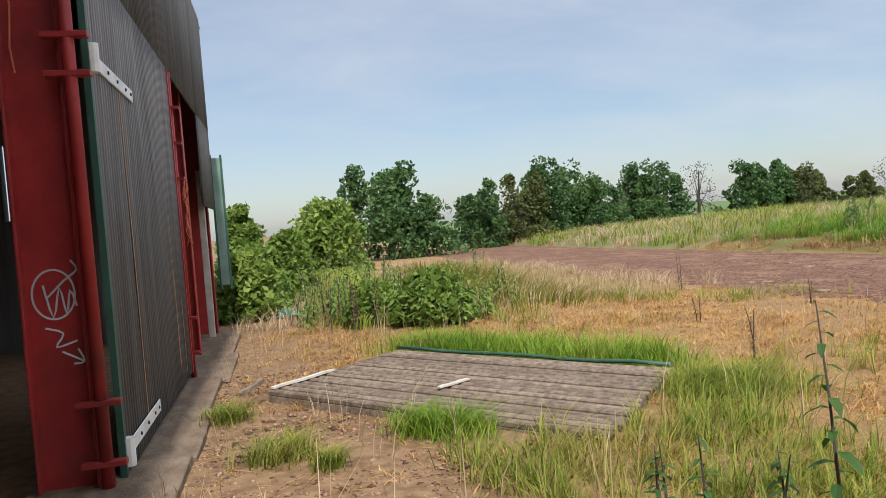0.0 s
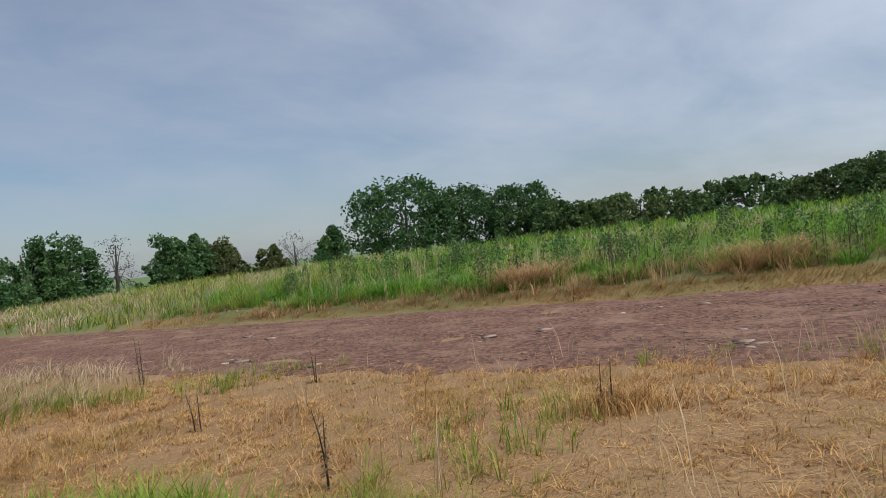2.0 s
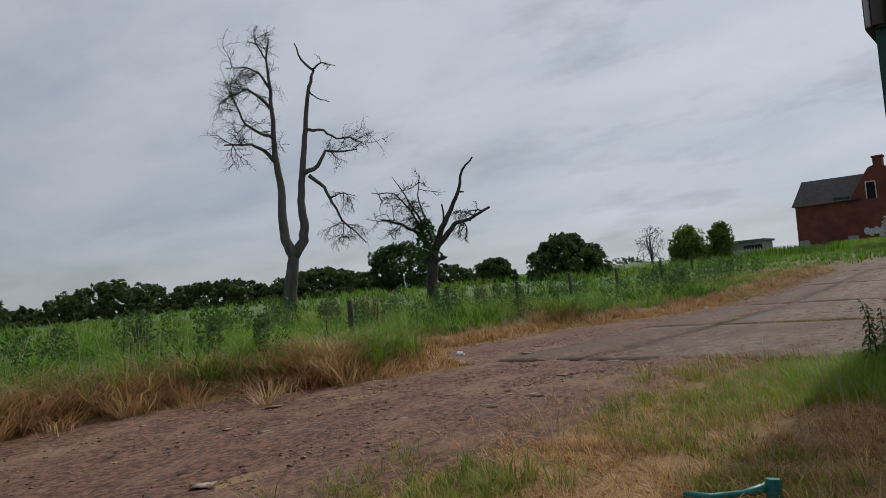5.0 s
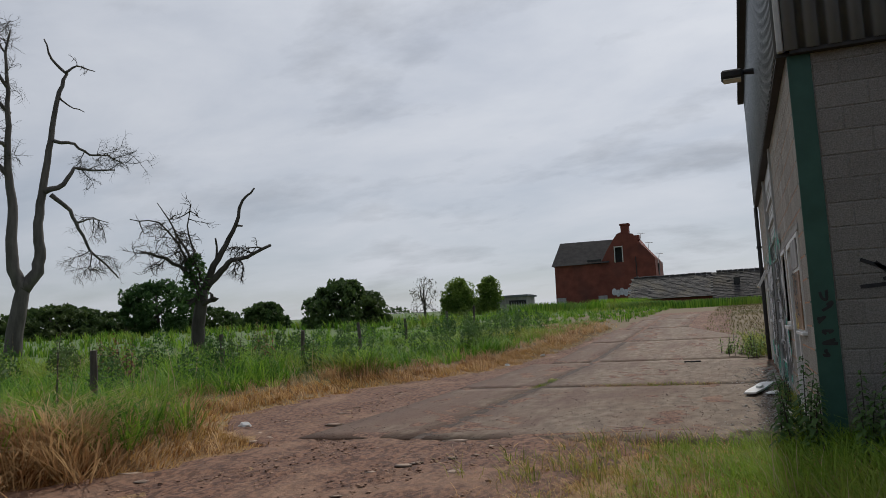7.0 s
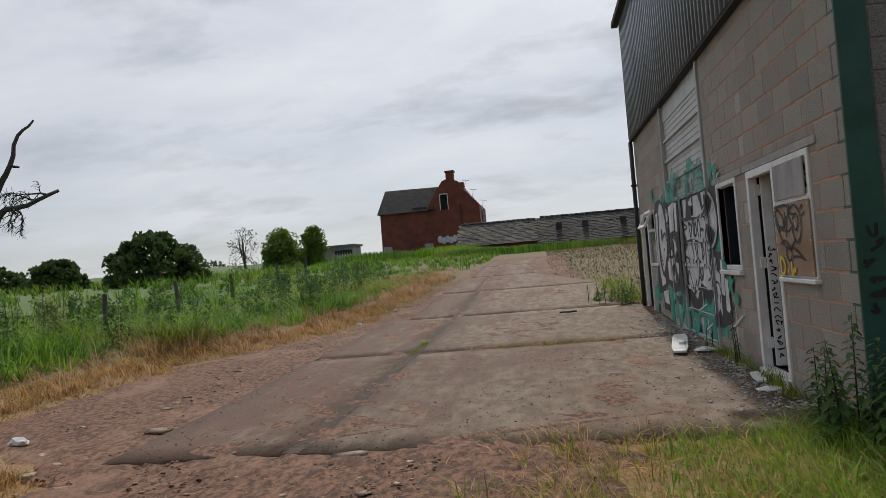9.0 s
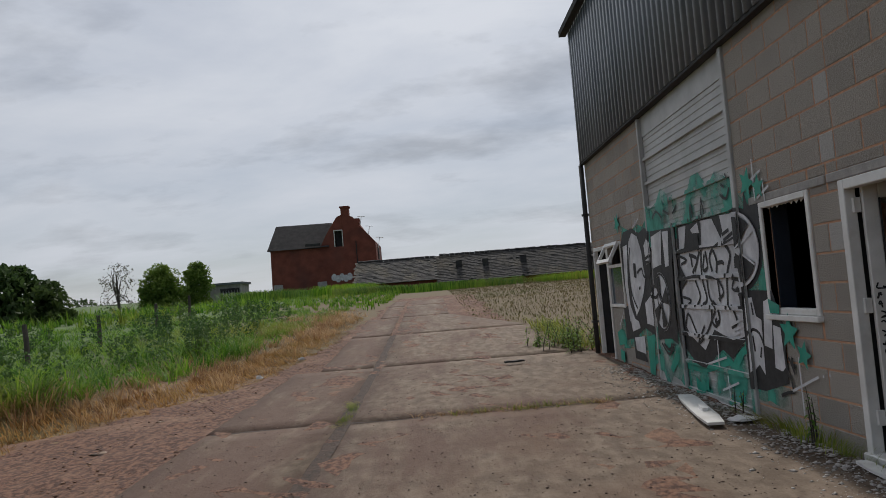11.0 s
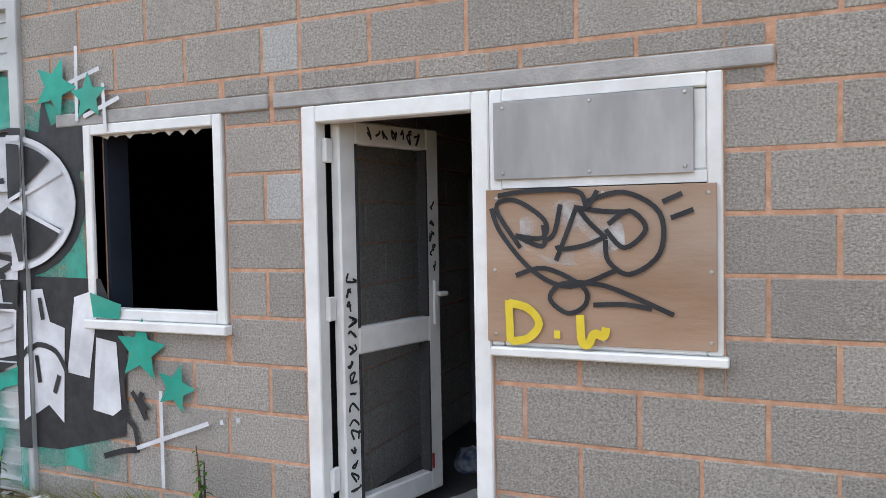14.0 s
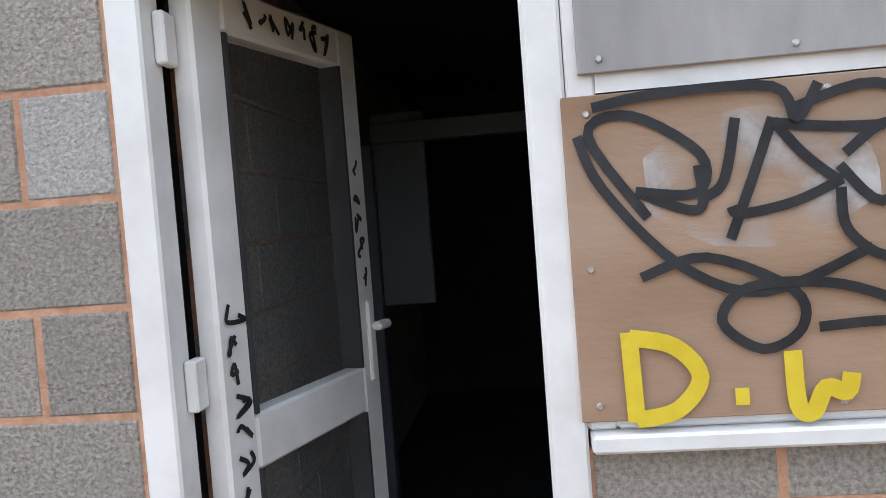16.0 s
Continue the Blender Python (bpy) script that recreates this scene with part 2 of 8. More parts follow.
# matted straw over the yard soil, bare towards the barn
s_noi, s_fine, s_map = gn.new("ShaderNodeTexNoise"), gn.new("ShaderNodeTexNoise"), gn.new("ShaderNodeMapping")
s_map.inputs["Scale"].default_value, s_map.inputs["Rotation"].default_value = (1.0, 2.6, 1.0), (0, 0, 0.6)
s_noi.inputs["Scale"].default_value, s_noi.inputs["Detail"].default_value = 0.9, 6
s_fine.inputs["Scale"].default_value, s_fine.inputs["Detail"].default_value, s_fine.inputs["Roughness"].default_value, s_fine.inputs["Distortion"].default_value = 26.0, 6, 0.7, 1.5
gl.new(g_geo.outputs["Position"], s_noi.inputs["Vector"])
gl.new(g_geo.outputs["Position"], s_map.inputs["Vector"])
gl.new(s_map.outputs[0], s_fine.inputs["Vector"])
s_x = gn.new("ShaderNodeMapRange")
s_x.inputs["From Min"].default_value, s_x.inputs["From Max"].default_value, s_x.inputs["To Min"].default_value, s_x.inputs["To Max"].default_value = 0.6, 3.4, -0.25, 0.25
gl.new(g_sep.outputs["X"], s_x.inputs["Value"])
s_sum, s_cov = gn.new("ShaderNodeMath"), gn.new("ShaderNodeMapRange")
gl.new(s_noi.outputs["Fac"], s_sum.inputs[0])
gl.new(s_x.outputs[0], s_sum.inputs[1])
s_cov.inputs["From Min"].default_value, s_cov.inputs["From Max"].default_value, s_cov.inputs["To Max"].default_value = 0.40, 0.62, 0.9
gl.new(s_sum.outputs[0], s_cov.inputs["Value"])
s_ramp = gn.new("ShaderNodeMapRange")
s_ramp.inputs["From Min"].default_value, s_ramp.inputs["From Max"].default_value = 0.36, 0.64
gl.new(s_fine.outputs["Fac"], s_ramp.inputs["Value"])
s_col, s_mix = gn.new("ShaderNodeMix"), gn.new("ShaderNodeMix")
s_col.data_type = s_mix.data_type = "RGBA"
s_col.inputs["A"].default_value, s_col.inputs["B"].default_value = (0.10, 0.050, 0.020, 1), (0.38, 0.235, 0.098, 1)
gl.new(s_ramp.outputs[0], s_col.inputs["Factor"])
s_y, s_k = gn.new("ShaderNodeMapRange"), gn.new("ShaderNodeMath")
s_y.inputs["From Min"].default_value, s_y.inputs["From Max"].default_value = -16.0, -6.0
s_k.operation = "MULTIPLY"
gl.new(g_sep.outputs["Y"], s_y.inputs["Value"])
gl.new(s_y.outputs[0], s_k.inputs[0])
gl.new(s_cov.outputs[0], s_k.inputs[1])
gl.new(s_k.outputs[0], s_mix.inputs["Factor"])
gl.new(g_src, s_mix.inputs["A"])
gl.new(s_col.outputs["Result"], s_mix.inputs["B"])
# dull turf south of the workshop
d_y, d_mix = gn.new("ShaderNodeMapRange"), gn.new("ShaderNodeMix")
d_mix.data_type = "RGBA"
d_mix.inputs["B"].default_value = (0.125, 0.088, 0.040, 1)
d_y.inputs["From Min"].default_value, d_y.inputs["From Max"].default_value = -17.0, -21.0
gl.new(g_sep.outputs["Y"], d_y.inputs["Value"])
gl.new(d_y.outputs[0], d_mix.inputs["Factor"])
gl.new(s_mix.outputs["Result"], d_mix.inputs["A"])
gl.new(d_mix.outputs["Result"], g_mix.inputs["A"])

# red earth washed over the eastern slabs
cn, cl = M_CONCRETE.node_tree.nodes, M_CONCRETE.node_tree.links
c_bs = cn["Principled BSDF"]
c_src = c_bs.inputs["Base Color"].links[0].from_socket
c_geo, c_sep, c_noi = cn.new("ShaderNodeNewGeometry"), cn.new("ShaderNodeSeparateXYZ"), cn.new("ShaderNodeTexNoise")
c_map = cn.new("ShaderNodeMapping")
c_map.inputs["Scale"].default_value = (1.6, 0.35, 1.0)
c_noi.inputs["Scale"].default_value, c_noi.inputs["Detail"].default_value, c_noi.inputs["Roughness"].default_value = 1.0, 10, 0.72
cl.new(c_geo.outputs["Position"], c_sep.inputs[0])
cl.new(c_geo.outputs["Position"], c_map.inputs["Vector"])
cl.new(c_map.outputs[0], c_noi.inputs["Vector"])
c_x = cn.new("ShaderNodeMapRange")
c_x.inputs["From Min"].default_value, c_x.inputs["From Max"].default_value, c_x.inputs["To Min"].default_value, c_x.inputs["To Max"].default_value = 6.5, 11.6, -0.05, 0.17
cl.new(c_sep.outputs["X"], c_x.inputs["Value"])
c_sum = cn.new("ShaderNodeMath")
cl.new(c_noi.outputs["Fac"], c_sum.inputs[0])
cl.new(c_x.outputs[0], c_sum.inputs[1])
c_rng = cn.new("ShaderNodeMapRange")
c_rng.inputs["From Min"].default_value, c_rng.inputs["From Max"].default_value, c_rng.inputs["To Max"].default_value = 0.50, 0.66, 0.8
cl.new(c_sum.outputs[0], c_rng.inputs["Value"])
c_mix = cn.new("ShaderNodeMix")
c_mix.data_type = "RGBA"
c_mix.inputs["B"].default_value = (0.105, 0.056, 0.038, 1)
cl.new(c_rng.outputs[0], c_mix.inputs["Factor"])
cl.new(c_src, c_mix.inputs["A"])
cl.new(c_mix.outputs["Result"], c_bs.inputs["Base Color"])


# ---- mesh helpers ----
def box(bm, x0, x1, y0, y1, z0, z1, bevel=0.0):
    r = bmesh.ops.create_cube(bm, size=1.0)
    bmesh.ops.transform(bm, verts=r["verts"], matrix=Matrix.Translation(((x0 + x1) / 2, (y0 + y1) / 2, (z0 + z1) / 2)) @ Matrix.Diagonal((abs(x1 - x0), abs(y1 - y0), abs(z1 - z0), 1)))
    if bevel:
        es = list({e for v in r["verts"] for e in v.link_edges})
        bmesh.ops.bevel(bm, geom=es, offset=bevel, segments=1, affect="EDGES")
    return r["verts"]


def part(name, bm, material, parent=None, label="", smooth=False):
    me = bpy.data.meshes.new(name)
    bm.to_mesh(me)
    bm.free()
    me.materials.append(material)
    if smooth:
        for p in me.polygons:
            p.use_smooth = True
    ob = new(name, me)
    if parent:
        ob.parent = parent
        ob.matrix_parent_inverse = parent.matrix_basis.inverted()
    if label:
        ob["label"] = label
    return ob


def arrays(name, verts, faces, material, parent=None, smooth=False):
    """One mesh from numpy vertices and equal-sided faces."""
    me = bpy.data.meshes.new(name)
    k = faces.shape[1]
    me.vertices.add(len(verts))
    me.vertices.foreach_set("co", np.asarray(verts, dtype=np.float32).ravel())
    me.loops.add(faces.size)
    me.loops.foreach_set("vertex_index", faces.astype(np.int32).ravel())
    me.polygons.add(len(faces))
    me.polygons.foreach_set("loop_start", np.arange(0, faces.size, k, dtype=np.int32))
    me.update(calc_edges=True)
    me.validate()
    me.materials.append(material)
    if smooth:
        me.polygons.foreach_set("use_smooth", np.ones(len(faces), dtype=bool))
    ob = new(name, me)
    if parent:
        ob.parent = parent
        ob.matrix_parent_inverse = parent.matrix_basis.inverted()
    return ob


def thing(name, x, y, z, label, category, group="", kind=""):
    ob = new(name)
    ob.matrix_basis = Matrix.Translation((x, y, z))
    return tagged(ob, label, category, group, kind)


def boxpart(name, dims, material, parent=None, label="", bevel=0.0):
    bm = bmesh.new()
    box(bm, *dims, bevel=bevel)
    return part(name, bm, material, parent, label)


# ---- ground ----
GY = np.array([-600, -200, -60, -20, -8, -3, 1, 5, 8, 12, 18, 36, 70, 100, 160, 400, 900])
GZ = np.array([-4, -2, -0.8, -0.3, -0.10, 0.0, 0.26, 0.42, 0.44, 0.49, 0.60, 1.6, 2.7, 4.2, 5.0, 6.0, 8.0])


def edge_east(y):
    """East edge of the track."""
    return np.interp(-y, [-60, -20, -3, 2, 3.5, 5, 6.3, 7.4, 9, 13, 17, 22, 40, 70], [17, 15.2, 15.0, 14.4, 13.6, 12.0, 11.7, 13.2, 14.3, 14.0, 12.4, 11.6, 10.7, 10.5])


def edge_west(y):
    """West edge of the track or of the concrete."""
    return np.interp(-y, [-60, -20, -8, -2, 3, 7, 7.5, 17, 18, 24, 28, 36, 70], [9.5, 8.4, 8.2, 8.9, 8.3, 8.1, 5.7, 5.7, 5.9, 7.3, 7.7, 7.6, 7.5])


def ground(x, y):
    x, y = np.asarray(x, dtype=float), np.asarray(y, dtype=float)
    z = np.interp(-y, GY, GZ)
    d = x - edge_east(y)
    north = np.clip((y + 25) / 40, 0, 1)
    south = np.clip((y + 85) / 55, 0.15, 1)
    z = z + south * np.interp(d, [0, 1.2, 4, 20, 60, 140, 600], [0, 0.2, 0.3, 0.55, 0.75, 1.0, 1.5]) * np.clip((d + 0.01) * 100, 0, 1)
    z = z + north * np.interp(d, [0, 2, 8, 30, 70, 200], [0, 0.15, 0.55, 0.6, 0.3, 0]) * np.clip((70 - y) / 40, 0, 1)
    return z


def gz(x, y):
    return float(ground(x, y))


def axis_values(lo, hi, step, far):
    core = np.arange(lo, hi + step / 2, step)
    grow = step * np.cumsum(1.22 ** np.arange(1, 60))
    grow = grow[grow < far]
    return np.concatenate([(lo - grow)[::-1], core, hi + grow])


gx, gy = axis_values(-14, 30, 0.5, 2500), axis_values(-46, 40, 0.5, 2500)
GXX, GYY = np.meshgrid(gx, gy, indexing="ij")
rng = np.random.default_rng(3)
GZZ = ground(GXX, GYY) + rng.normal(0, 0.012, GXX.shape) * (np.abs(GXX) < 40)
inside_b = (GXX < 5.6) & (GXX > -13) & (GYY < -6.6) & (GYY > -17.6)
GZZ = np.where(inside_b, 0.35, GZZ)
nx, ny = GXX.shape
idx = np.arange(nx * ny).reshape(nx, ny)
gfaces = np.stack([idx[:-1, :-1], idx[1:, :-1], idx[1:, 1:], idx[:-1, 1:]], axis=-1).reshape(-1, 4)
ground_ob = arrays("ground", np.stack([GXX, GYY, GZZ], axis=-1).reshape(-1, 3), gfaces, M_EARTH, smooth=True)
tagged(ground_ob, "dry grassy earth with bare patches", "ground", kind="structure")


def strip(name, ys, west, east, n, lift, material, rag=0.0, seed=1):
    """A ribbon of surface laid on the ground between two edges."""
    r = np.random.default_rng(seed)
    ys = np.asarray(ys)
    u = np.linspace(0, 1, n)
    w = west(ys) + np.cumsum(r.normal(0, rag, len(ys))) * 0.3 + r.normal(0, rag, len(ys))
    e = east(ys) + np.cumsum(r.normal(0, rag, len(ys))) * 0.2 + r.normal(0, rag, len(ys))
    X = w[:, None] * (1 - u) + e[:, None] * u
    Y = np.repeat(ys[:, None], n, axis=1)
    edge = np.minimum(u, 1 - u)[None, :]
    ruts = 0.012 * np.sin(u * 19.0)[None, :] * np.sin(Y * 0.35 + 1.0) + 0.010 * np.sin(X * 5.1 + 1.3 * np.sin(Y * 0.8)) * np.sin(Y * 1.7 + X)
    Z = ground(X, Y) + lift * np.clip(edge * n / 1.5, -1, 1) - 0.03 * (edge == 0) + r.normal(0, 0.009, X.shape) + ruts * np.clip(edge * 8, 0, 1)
    i = np.arange(X.size).reshape(X.shape)
    f = np.stack([i[:-1, :-1], i[:-1, 1:], i[1:, 1:], i[1:, :-1]], axis=-1).reshape(-1, 4)
    return arrays(name, np.stack([X, Y, Z], axis=-1).reshape(-1, 3), f, material, smooth=True)


track = strip("road", np.arange(60, -46, -0.25), edge_west, edge_east, 50, 0.030, M_TRACK, 0.09)
tagged(track, "rutted reddish gravel farm track", "track", kind="structure")

# ---- block workshop ----
BX, BY0, BY1 = 5.665, -17.62, -6.56
CLAD_Z, EAVE_Z, FLOOR_B = 4.2, 6.8, 0.52
OPENINGS = [(-9.07, -8.165, 0.40, 2.53), (-8.165, -7.27, 1.452, 2.53), (-10.37, -9.51, 1.48, 2.53), (-13.94, -10.88, 0.40, 4.2), (-17.5, -15.5, 0.40, 2.58)]


def wall_with_holes(name, x0, x1, y0, y1, z0, z1, holes, material, parent=None):
    """A wall along y cut into boxes round its openings."""
    bm = bmesh.new()
    cuts = sorted({y0, y1, *[h[0] for h in holes], *[h[1] for h in holes]})
    for a, b in zip(cuts[:-1], cuts[1:]):
        m = (a + b) / 2
        zs = sorted([(h[2], h[3]) for h in holes if h[0] < m < h[1]])
        lo = z0
        for h0, h1 in zs:
            if h0 > lo:
                box(bm, x0, x1, a, b, lo, h0)
            lo = h1
        if lo < z1 - 1e-4:
            box(bm, x0, x1, a, b, lo, z1)
    return part(name, bm, material, parent)


wall_east = wall_with_holes("wall_east", BX - 0.21, BX - 0.0045, BY0, BY1, 0.1, CLAD_Z, OPENINGS, M_MORTAR)
tagged(wall_east, "grey concrete block wall with reddish mortar", "wall", kind="structure")
# darker copy of the block grey: the end wall's shade is in the colour
M_BLOCK_SHADE = mat("shaded_grey_block", (0.165, 0.155, 0.145), (0.30, 0.285, 0.265), 70, (0.14, 0.13, 0.12), 0.9, 0.7, bump=0.7, bump_scale=110, island=0.3)
wall_north = boxpart("wall_north", (-12.0, BX - 0.21, BY1 - 0.2, BY1 - 0.006, 0.1, CLAD_Z), M_BLOCK_SHADE)
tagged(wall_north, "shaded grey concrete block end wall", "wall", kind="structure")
wall_south = boxpart("wall_south", (-12.0, BX - 0.21, BY0, BY0 + 0.2, 0.1, CLAD_Z), M_BLOCK)
tagged(wall_south, "grey concrete block end wall", "wall", kind="structure")
wall_west = boxpart("wall_west", (-12.2, -12.0, BY0, BY1, 0.1, EAVE_Z), M_BLOCK)
tagged(wall_west, "grey concrete block back wall", "wall", kind="structure")


def corrugated(name, x, y0, y1, z0, z1, material, pitch=0.19, depth=0.07, along="y", parent=None, flip=1):
    """Vertical box-rib sheeting with thickness, along y at x, or along x at y."""
    n = int(abs(y1 - y0) / pitch)
    prof, s = [], (y1 - y0) / n
    for i in range(n):
        for a, d in ((0.0, 0), (0.28, 0), (0.38, 1), (0.90, 1)):
            prof.append((y0 + (i + a) * s, d * depth * flip))
    prof.append((y1, 0))
    p = np.array(prof)
    m = len(p)
    V = []
    for z in (z0, z1):
        for off in (0.0, -0.012 * flip):
            for a, d in p:
                V.append((x + d + off, a, z) if along == "y" else (a, x + d + off, z))
    V = np.array(V)
    i = np.arange(m - 1)
    lof, lob, hif, hib = i, i + m, i + 2 * m, i + 3 * m
    f = np.concatenate([np.stack([lof, lof + 1, hif + 1, hif], 1), np.stack([lob + 1, lob, hib, hib + 1], 1), np.stack([lof, lob, lob + 1, lof + 1], 1), np.stack([hif, hif + 1, hib + 1, hib], 1)])
    return arrays(name, V, f, material, parent)


clad_east = corrugated("wall_cladding_east", BX + 0.03, BY0, BY1, CLAD_Z, EAVE_Z, M_CLAD)
tagged(clad_east, "blue-grey box-ribbed steel wall cladding", "cladding", kind="structure")
clad_north = corrugated("wall_cladding_north", BY1 + 0.03, -12.0, BX + 0.02, CLAD_Z, EAVE_Z, M_CLAD, along="x")
tagged(clad_north, "blue-grey box-ribbed steel wall cladding", "cladding", kind="structure")
back_clad = boxpart("wall_lining", (BX - 0.1, BX, BY0 + 0.01, BY1 - 0.01, CLAD_Z + 0.02, EAVE_Z - 0.02), M_DARK)
tagged(back_clad, "dark steel rails behind the cladding", "wall lining", kind="structure")
back_clad2 = boxpart("wall_lining_north", (-12.0, BX - 0.12, BY1 - 0.1, BY1, CLAD_Z + 0.02, EAVE_Z - 0.02), M_DARK)
tagged(back_clad2, "dark steel rails behind the cladding", "wall lining", kind="structure")
back_clad3 = boxpart("wall_lining_south", (-12.0, BX - 0.12, BY0 + 0.02, BY0 + 0.1, CLAD_Z + 0.02, EAVE_Z - 0.02), M_CLAD)
tagged(back_clad3, "blue-grey steel end cladding", "wall lining", kind="structure")
bm = bmesh.new()
rv = [bm.verts.new(p) for p in [(BX + 0.14, BY0 - 0.1, EAVE_Z), (-3.2, BY0 - 0.1, EAVE_Z + 1.9), (-12.3, BY0 - 0.1, EAVE_Z), (BX + 0.14, BY1 + 0.12, EAVE_Z), (-3.2, BY1 + 0.12, EAVE_Z + 1.9), (-12.3, BY1 + 0.12, EAVE_Z)]]
bm.faces.new((rv[0], rv[3], rv[4], rv[1]))
bm.faces.new((rv[1], rv[4], rv[5], rv[2]))
bm.faces.new((rv[0], rv[1], rv[2]))
bm.faces.new((rv[3], rv[5], rv[4]))
bmesh.ops.solidify(bm, geom=bm.faces[:], thickness=0.06)
roof_b = tagged(part("roof", bm, M_CLAD), "grey pitched steel sheet roof", "roof", kind="structure")
# floor coloured near black to stand for the unlit room
floor_b = tagged(boxpart("floor", (-12.0, BX - 0.21, BY0 + 0.2, BY1 - 0.2, 0.3, FLOOR_B), M_DARK), "concrete floor with rubble, the room's gloom in its near-black colour", "floor", kind="structure")

# ---- old barn ----
AX = -1.1


def leaf_cloud(r, centres, radii, n, size):
    """Leaf quads scattered over clumps."""
    c = r.integers(0, len(centres), n)
    d = r.normal(0, 1, (n, 3))
    d /= np.linalg.norm(d, axis=1)[:, None]
    p = centres[c] + d * radii[c] * (r.uniform(0.55, 1.05, n) ** 0.6)[:, None]
    a = r.normal(0, 1, (n, 3)); a /= np.linalg.norm(a, axis=1)[:, None]
    b = np.cross(a, r.normal(0, 1, (n, 3))); b /= np.linalg.norm(b, axis=1)[:, None]
    s = size * r.uniform(0.6, 1.4, n)[:, None]
    V = np.stack([p - a * s * 0.9, p + b * s * 0.45, p + a * s * 0.9, p - b * s * 0.45], axis=1).reshape(-1, 3)
    F = np.arange(4 * n).reshape(n, 4)
    return V, F


def tube(bm, pts, radii, sides=7):
    """A tapered limb through points."""
    rings = []
    pts = [Vector(p) for p in pts]
    side = None
    for i, p in enumerate(pts):
        d = (pts[min(i + 1, len(pts) - 1)] - pts[max(i - 1, 0)]).normalized()
        if side is None:
            side = d.orthogonal().normalized()
        side = (side - d * side.dot(d)).normalized()
        other = d.cross(side)
        rings.append([bm.verts.new(p + (side * math.cos(2 * math.pi * k / sides) + other * math.sin(2 * math.pi * k / sides)) * radii[i]) for k in range(sides)])
    for a, b in zip(rings[:-1], rings[1:]):
        for k in range(sides):
            bm.faces.new((a[k], a[(k + 1) % sides], b[(k + 1) % sides], b[k]))
    bm.faces.new(rings[0][::-1])
    bm.faces.new(rings[-1])



# ---- workshop details: blocks, lintels, trims ----
COURSE, BLOCK = 0.2275, 0.45
LINTELS = [(-10.62, -9.25, 2.535, 2.605), (-9.22, -7.10, 2.535, 2.605)]


def cut_rects(rect, holes):
    """What is left of a rectangle (y0, y1, z0, z1) after the holes are taken out."""
    todo = [rect]
    for h0, h1, g0, g1 in holes:
        nxt = []
        for a, b, c, d in todo:
            if b <= h0 or a >= h1 or d <= g0 or c >= g1:
                nxt.append((a, b, c, d))
                continue
            if a < h0:
                nxt.append((a, h0, c, d))
            if b > h1:
                nxt.append((h1, b, c, d))
            lo, hi = max(a, h0), min(b, h1)
            if c < g0:
                nxt.append((lo, hi, c, g0))
            if d > g1:
                nxt.append((lo, hi, g1, d))
        todo = nxt
    return [q for q in todo if q[1] - q[0] > 0.04 and q[3] - q[2] > 0.035]


def block_bm(bm, y0, y1, z0, z1, x_face, x_back, flip=False):
    """A block with chamfered arrises; flip lays it along x, facing +y."""
    c = 0.006
    ring = lambda i, x: [(x, y0 + i, z0 + i), (x, y1 - i, z0 + i), (x, y1 - i, z1 - i), (x, y0 + i, z1 - i)]
    sets = [ring(0, x_back), ring(0, x_face - c), ring(c, x_face)]
    if flip:
        sets = [[(q[1], q[0], q[2]) for q in s] for s in sets]
    vs = [[bm.verts.new(q) for q in s] for s in sets]
    for a, b in zip(vs[:-1], vs[1:]):
        for k in range(4):
            f = (a[k], a[(k + 1) % 4], b[(k + 1) % 4], b[k])
            bm.faces.new(f[::-1] if flip else f)
    bm.faces.new(vs[-1][::-1] if flip else vs[-1])


STEP, BOND_Y, HALF_Y = 0.456, -9.075, -9.285


def course_joints(k):
    """Where the upright joints of a course fall: two bonds that meet at a column of half blocks beside the door."""
    halved = k % 2 == (1 if k < 9 else 0)
    first = -7.12 if k % 2 else -6.893
    js, y = [], first
    while y < BY1:
        js.append(y)
        y += STEP
    y = first - STEP
    while y > BOND_Y + 0.16:
        js.append(y)
        y -= STEP
    js.append(BOND_Y)
    y = HALF_Y if halved else BOND_Y - STEP
    while y > BY0:
        js.append(y)
        y -= STEP
    return sorted({BY0, BY1, *js}), halved


full_block = {}
rb = random.Random(5)
for k in range(17):
    z0 = 0.42 + COURSE * k + 0.006
    z1 = min(0.42 + COURSE * (k + 1) - 0.006, CLAD_Z - 0.005)
    if z1 - z0 < 0.05:
        continue
    joints, halved = course_joints(k)
    for ya, yb in zip(joints[:-1], joints[1:]):
        pale = (halved and abs(yb - BOND_Y) < 0.01 and k in (7, 10, 12)) or (k in (9, 11) and abs(ya + 15.0) < 0.22)
        for a, b, c, d in cut_rects((max(ya + 0.006, BY0), min(yb - 0.006, BY1), z0, z1), [(h[0] - 0.004, h[1] + 0.004, h[2], h[3] + 0.003) for h in OPENINGS + LINTELS]):
            jut = rb.uniform(-0.0025, 0.001)
            key = (round(b - a, 4), round(d - c, 4), pale)
            if key in full_block:
                ob = new("block", full_block[key])
                ob.parent = wall_east
            else:
                bm = bmesh.new()
                block_bm(bm, 0, b - a, 0, d - c, BX, BX - 0.05)
                ob = part("block", bm, M_BLOCK_PALE if pale else M_BLOCK, wall_east)
                full_block[key] = ob.data
            ob.location = (jut, a, c)

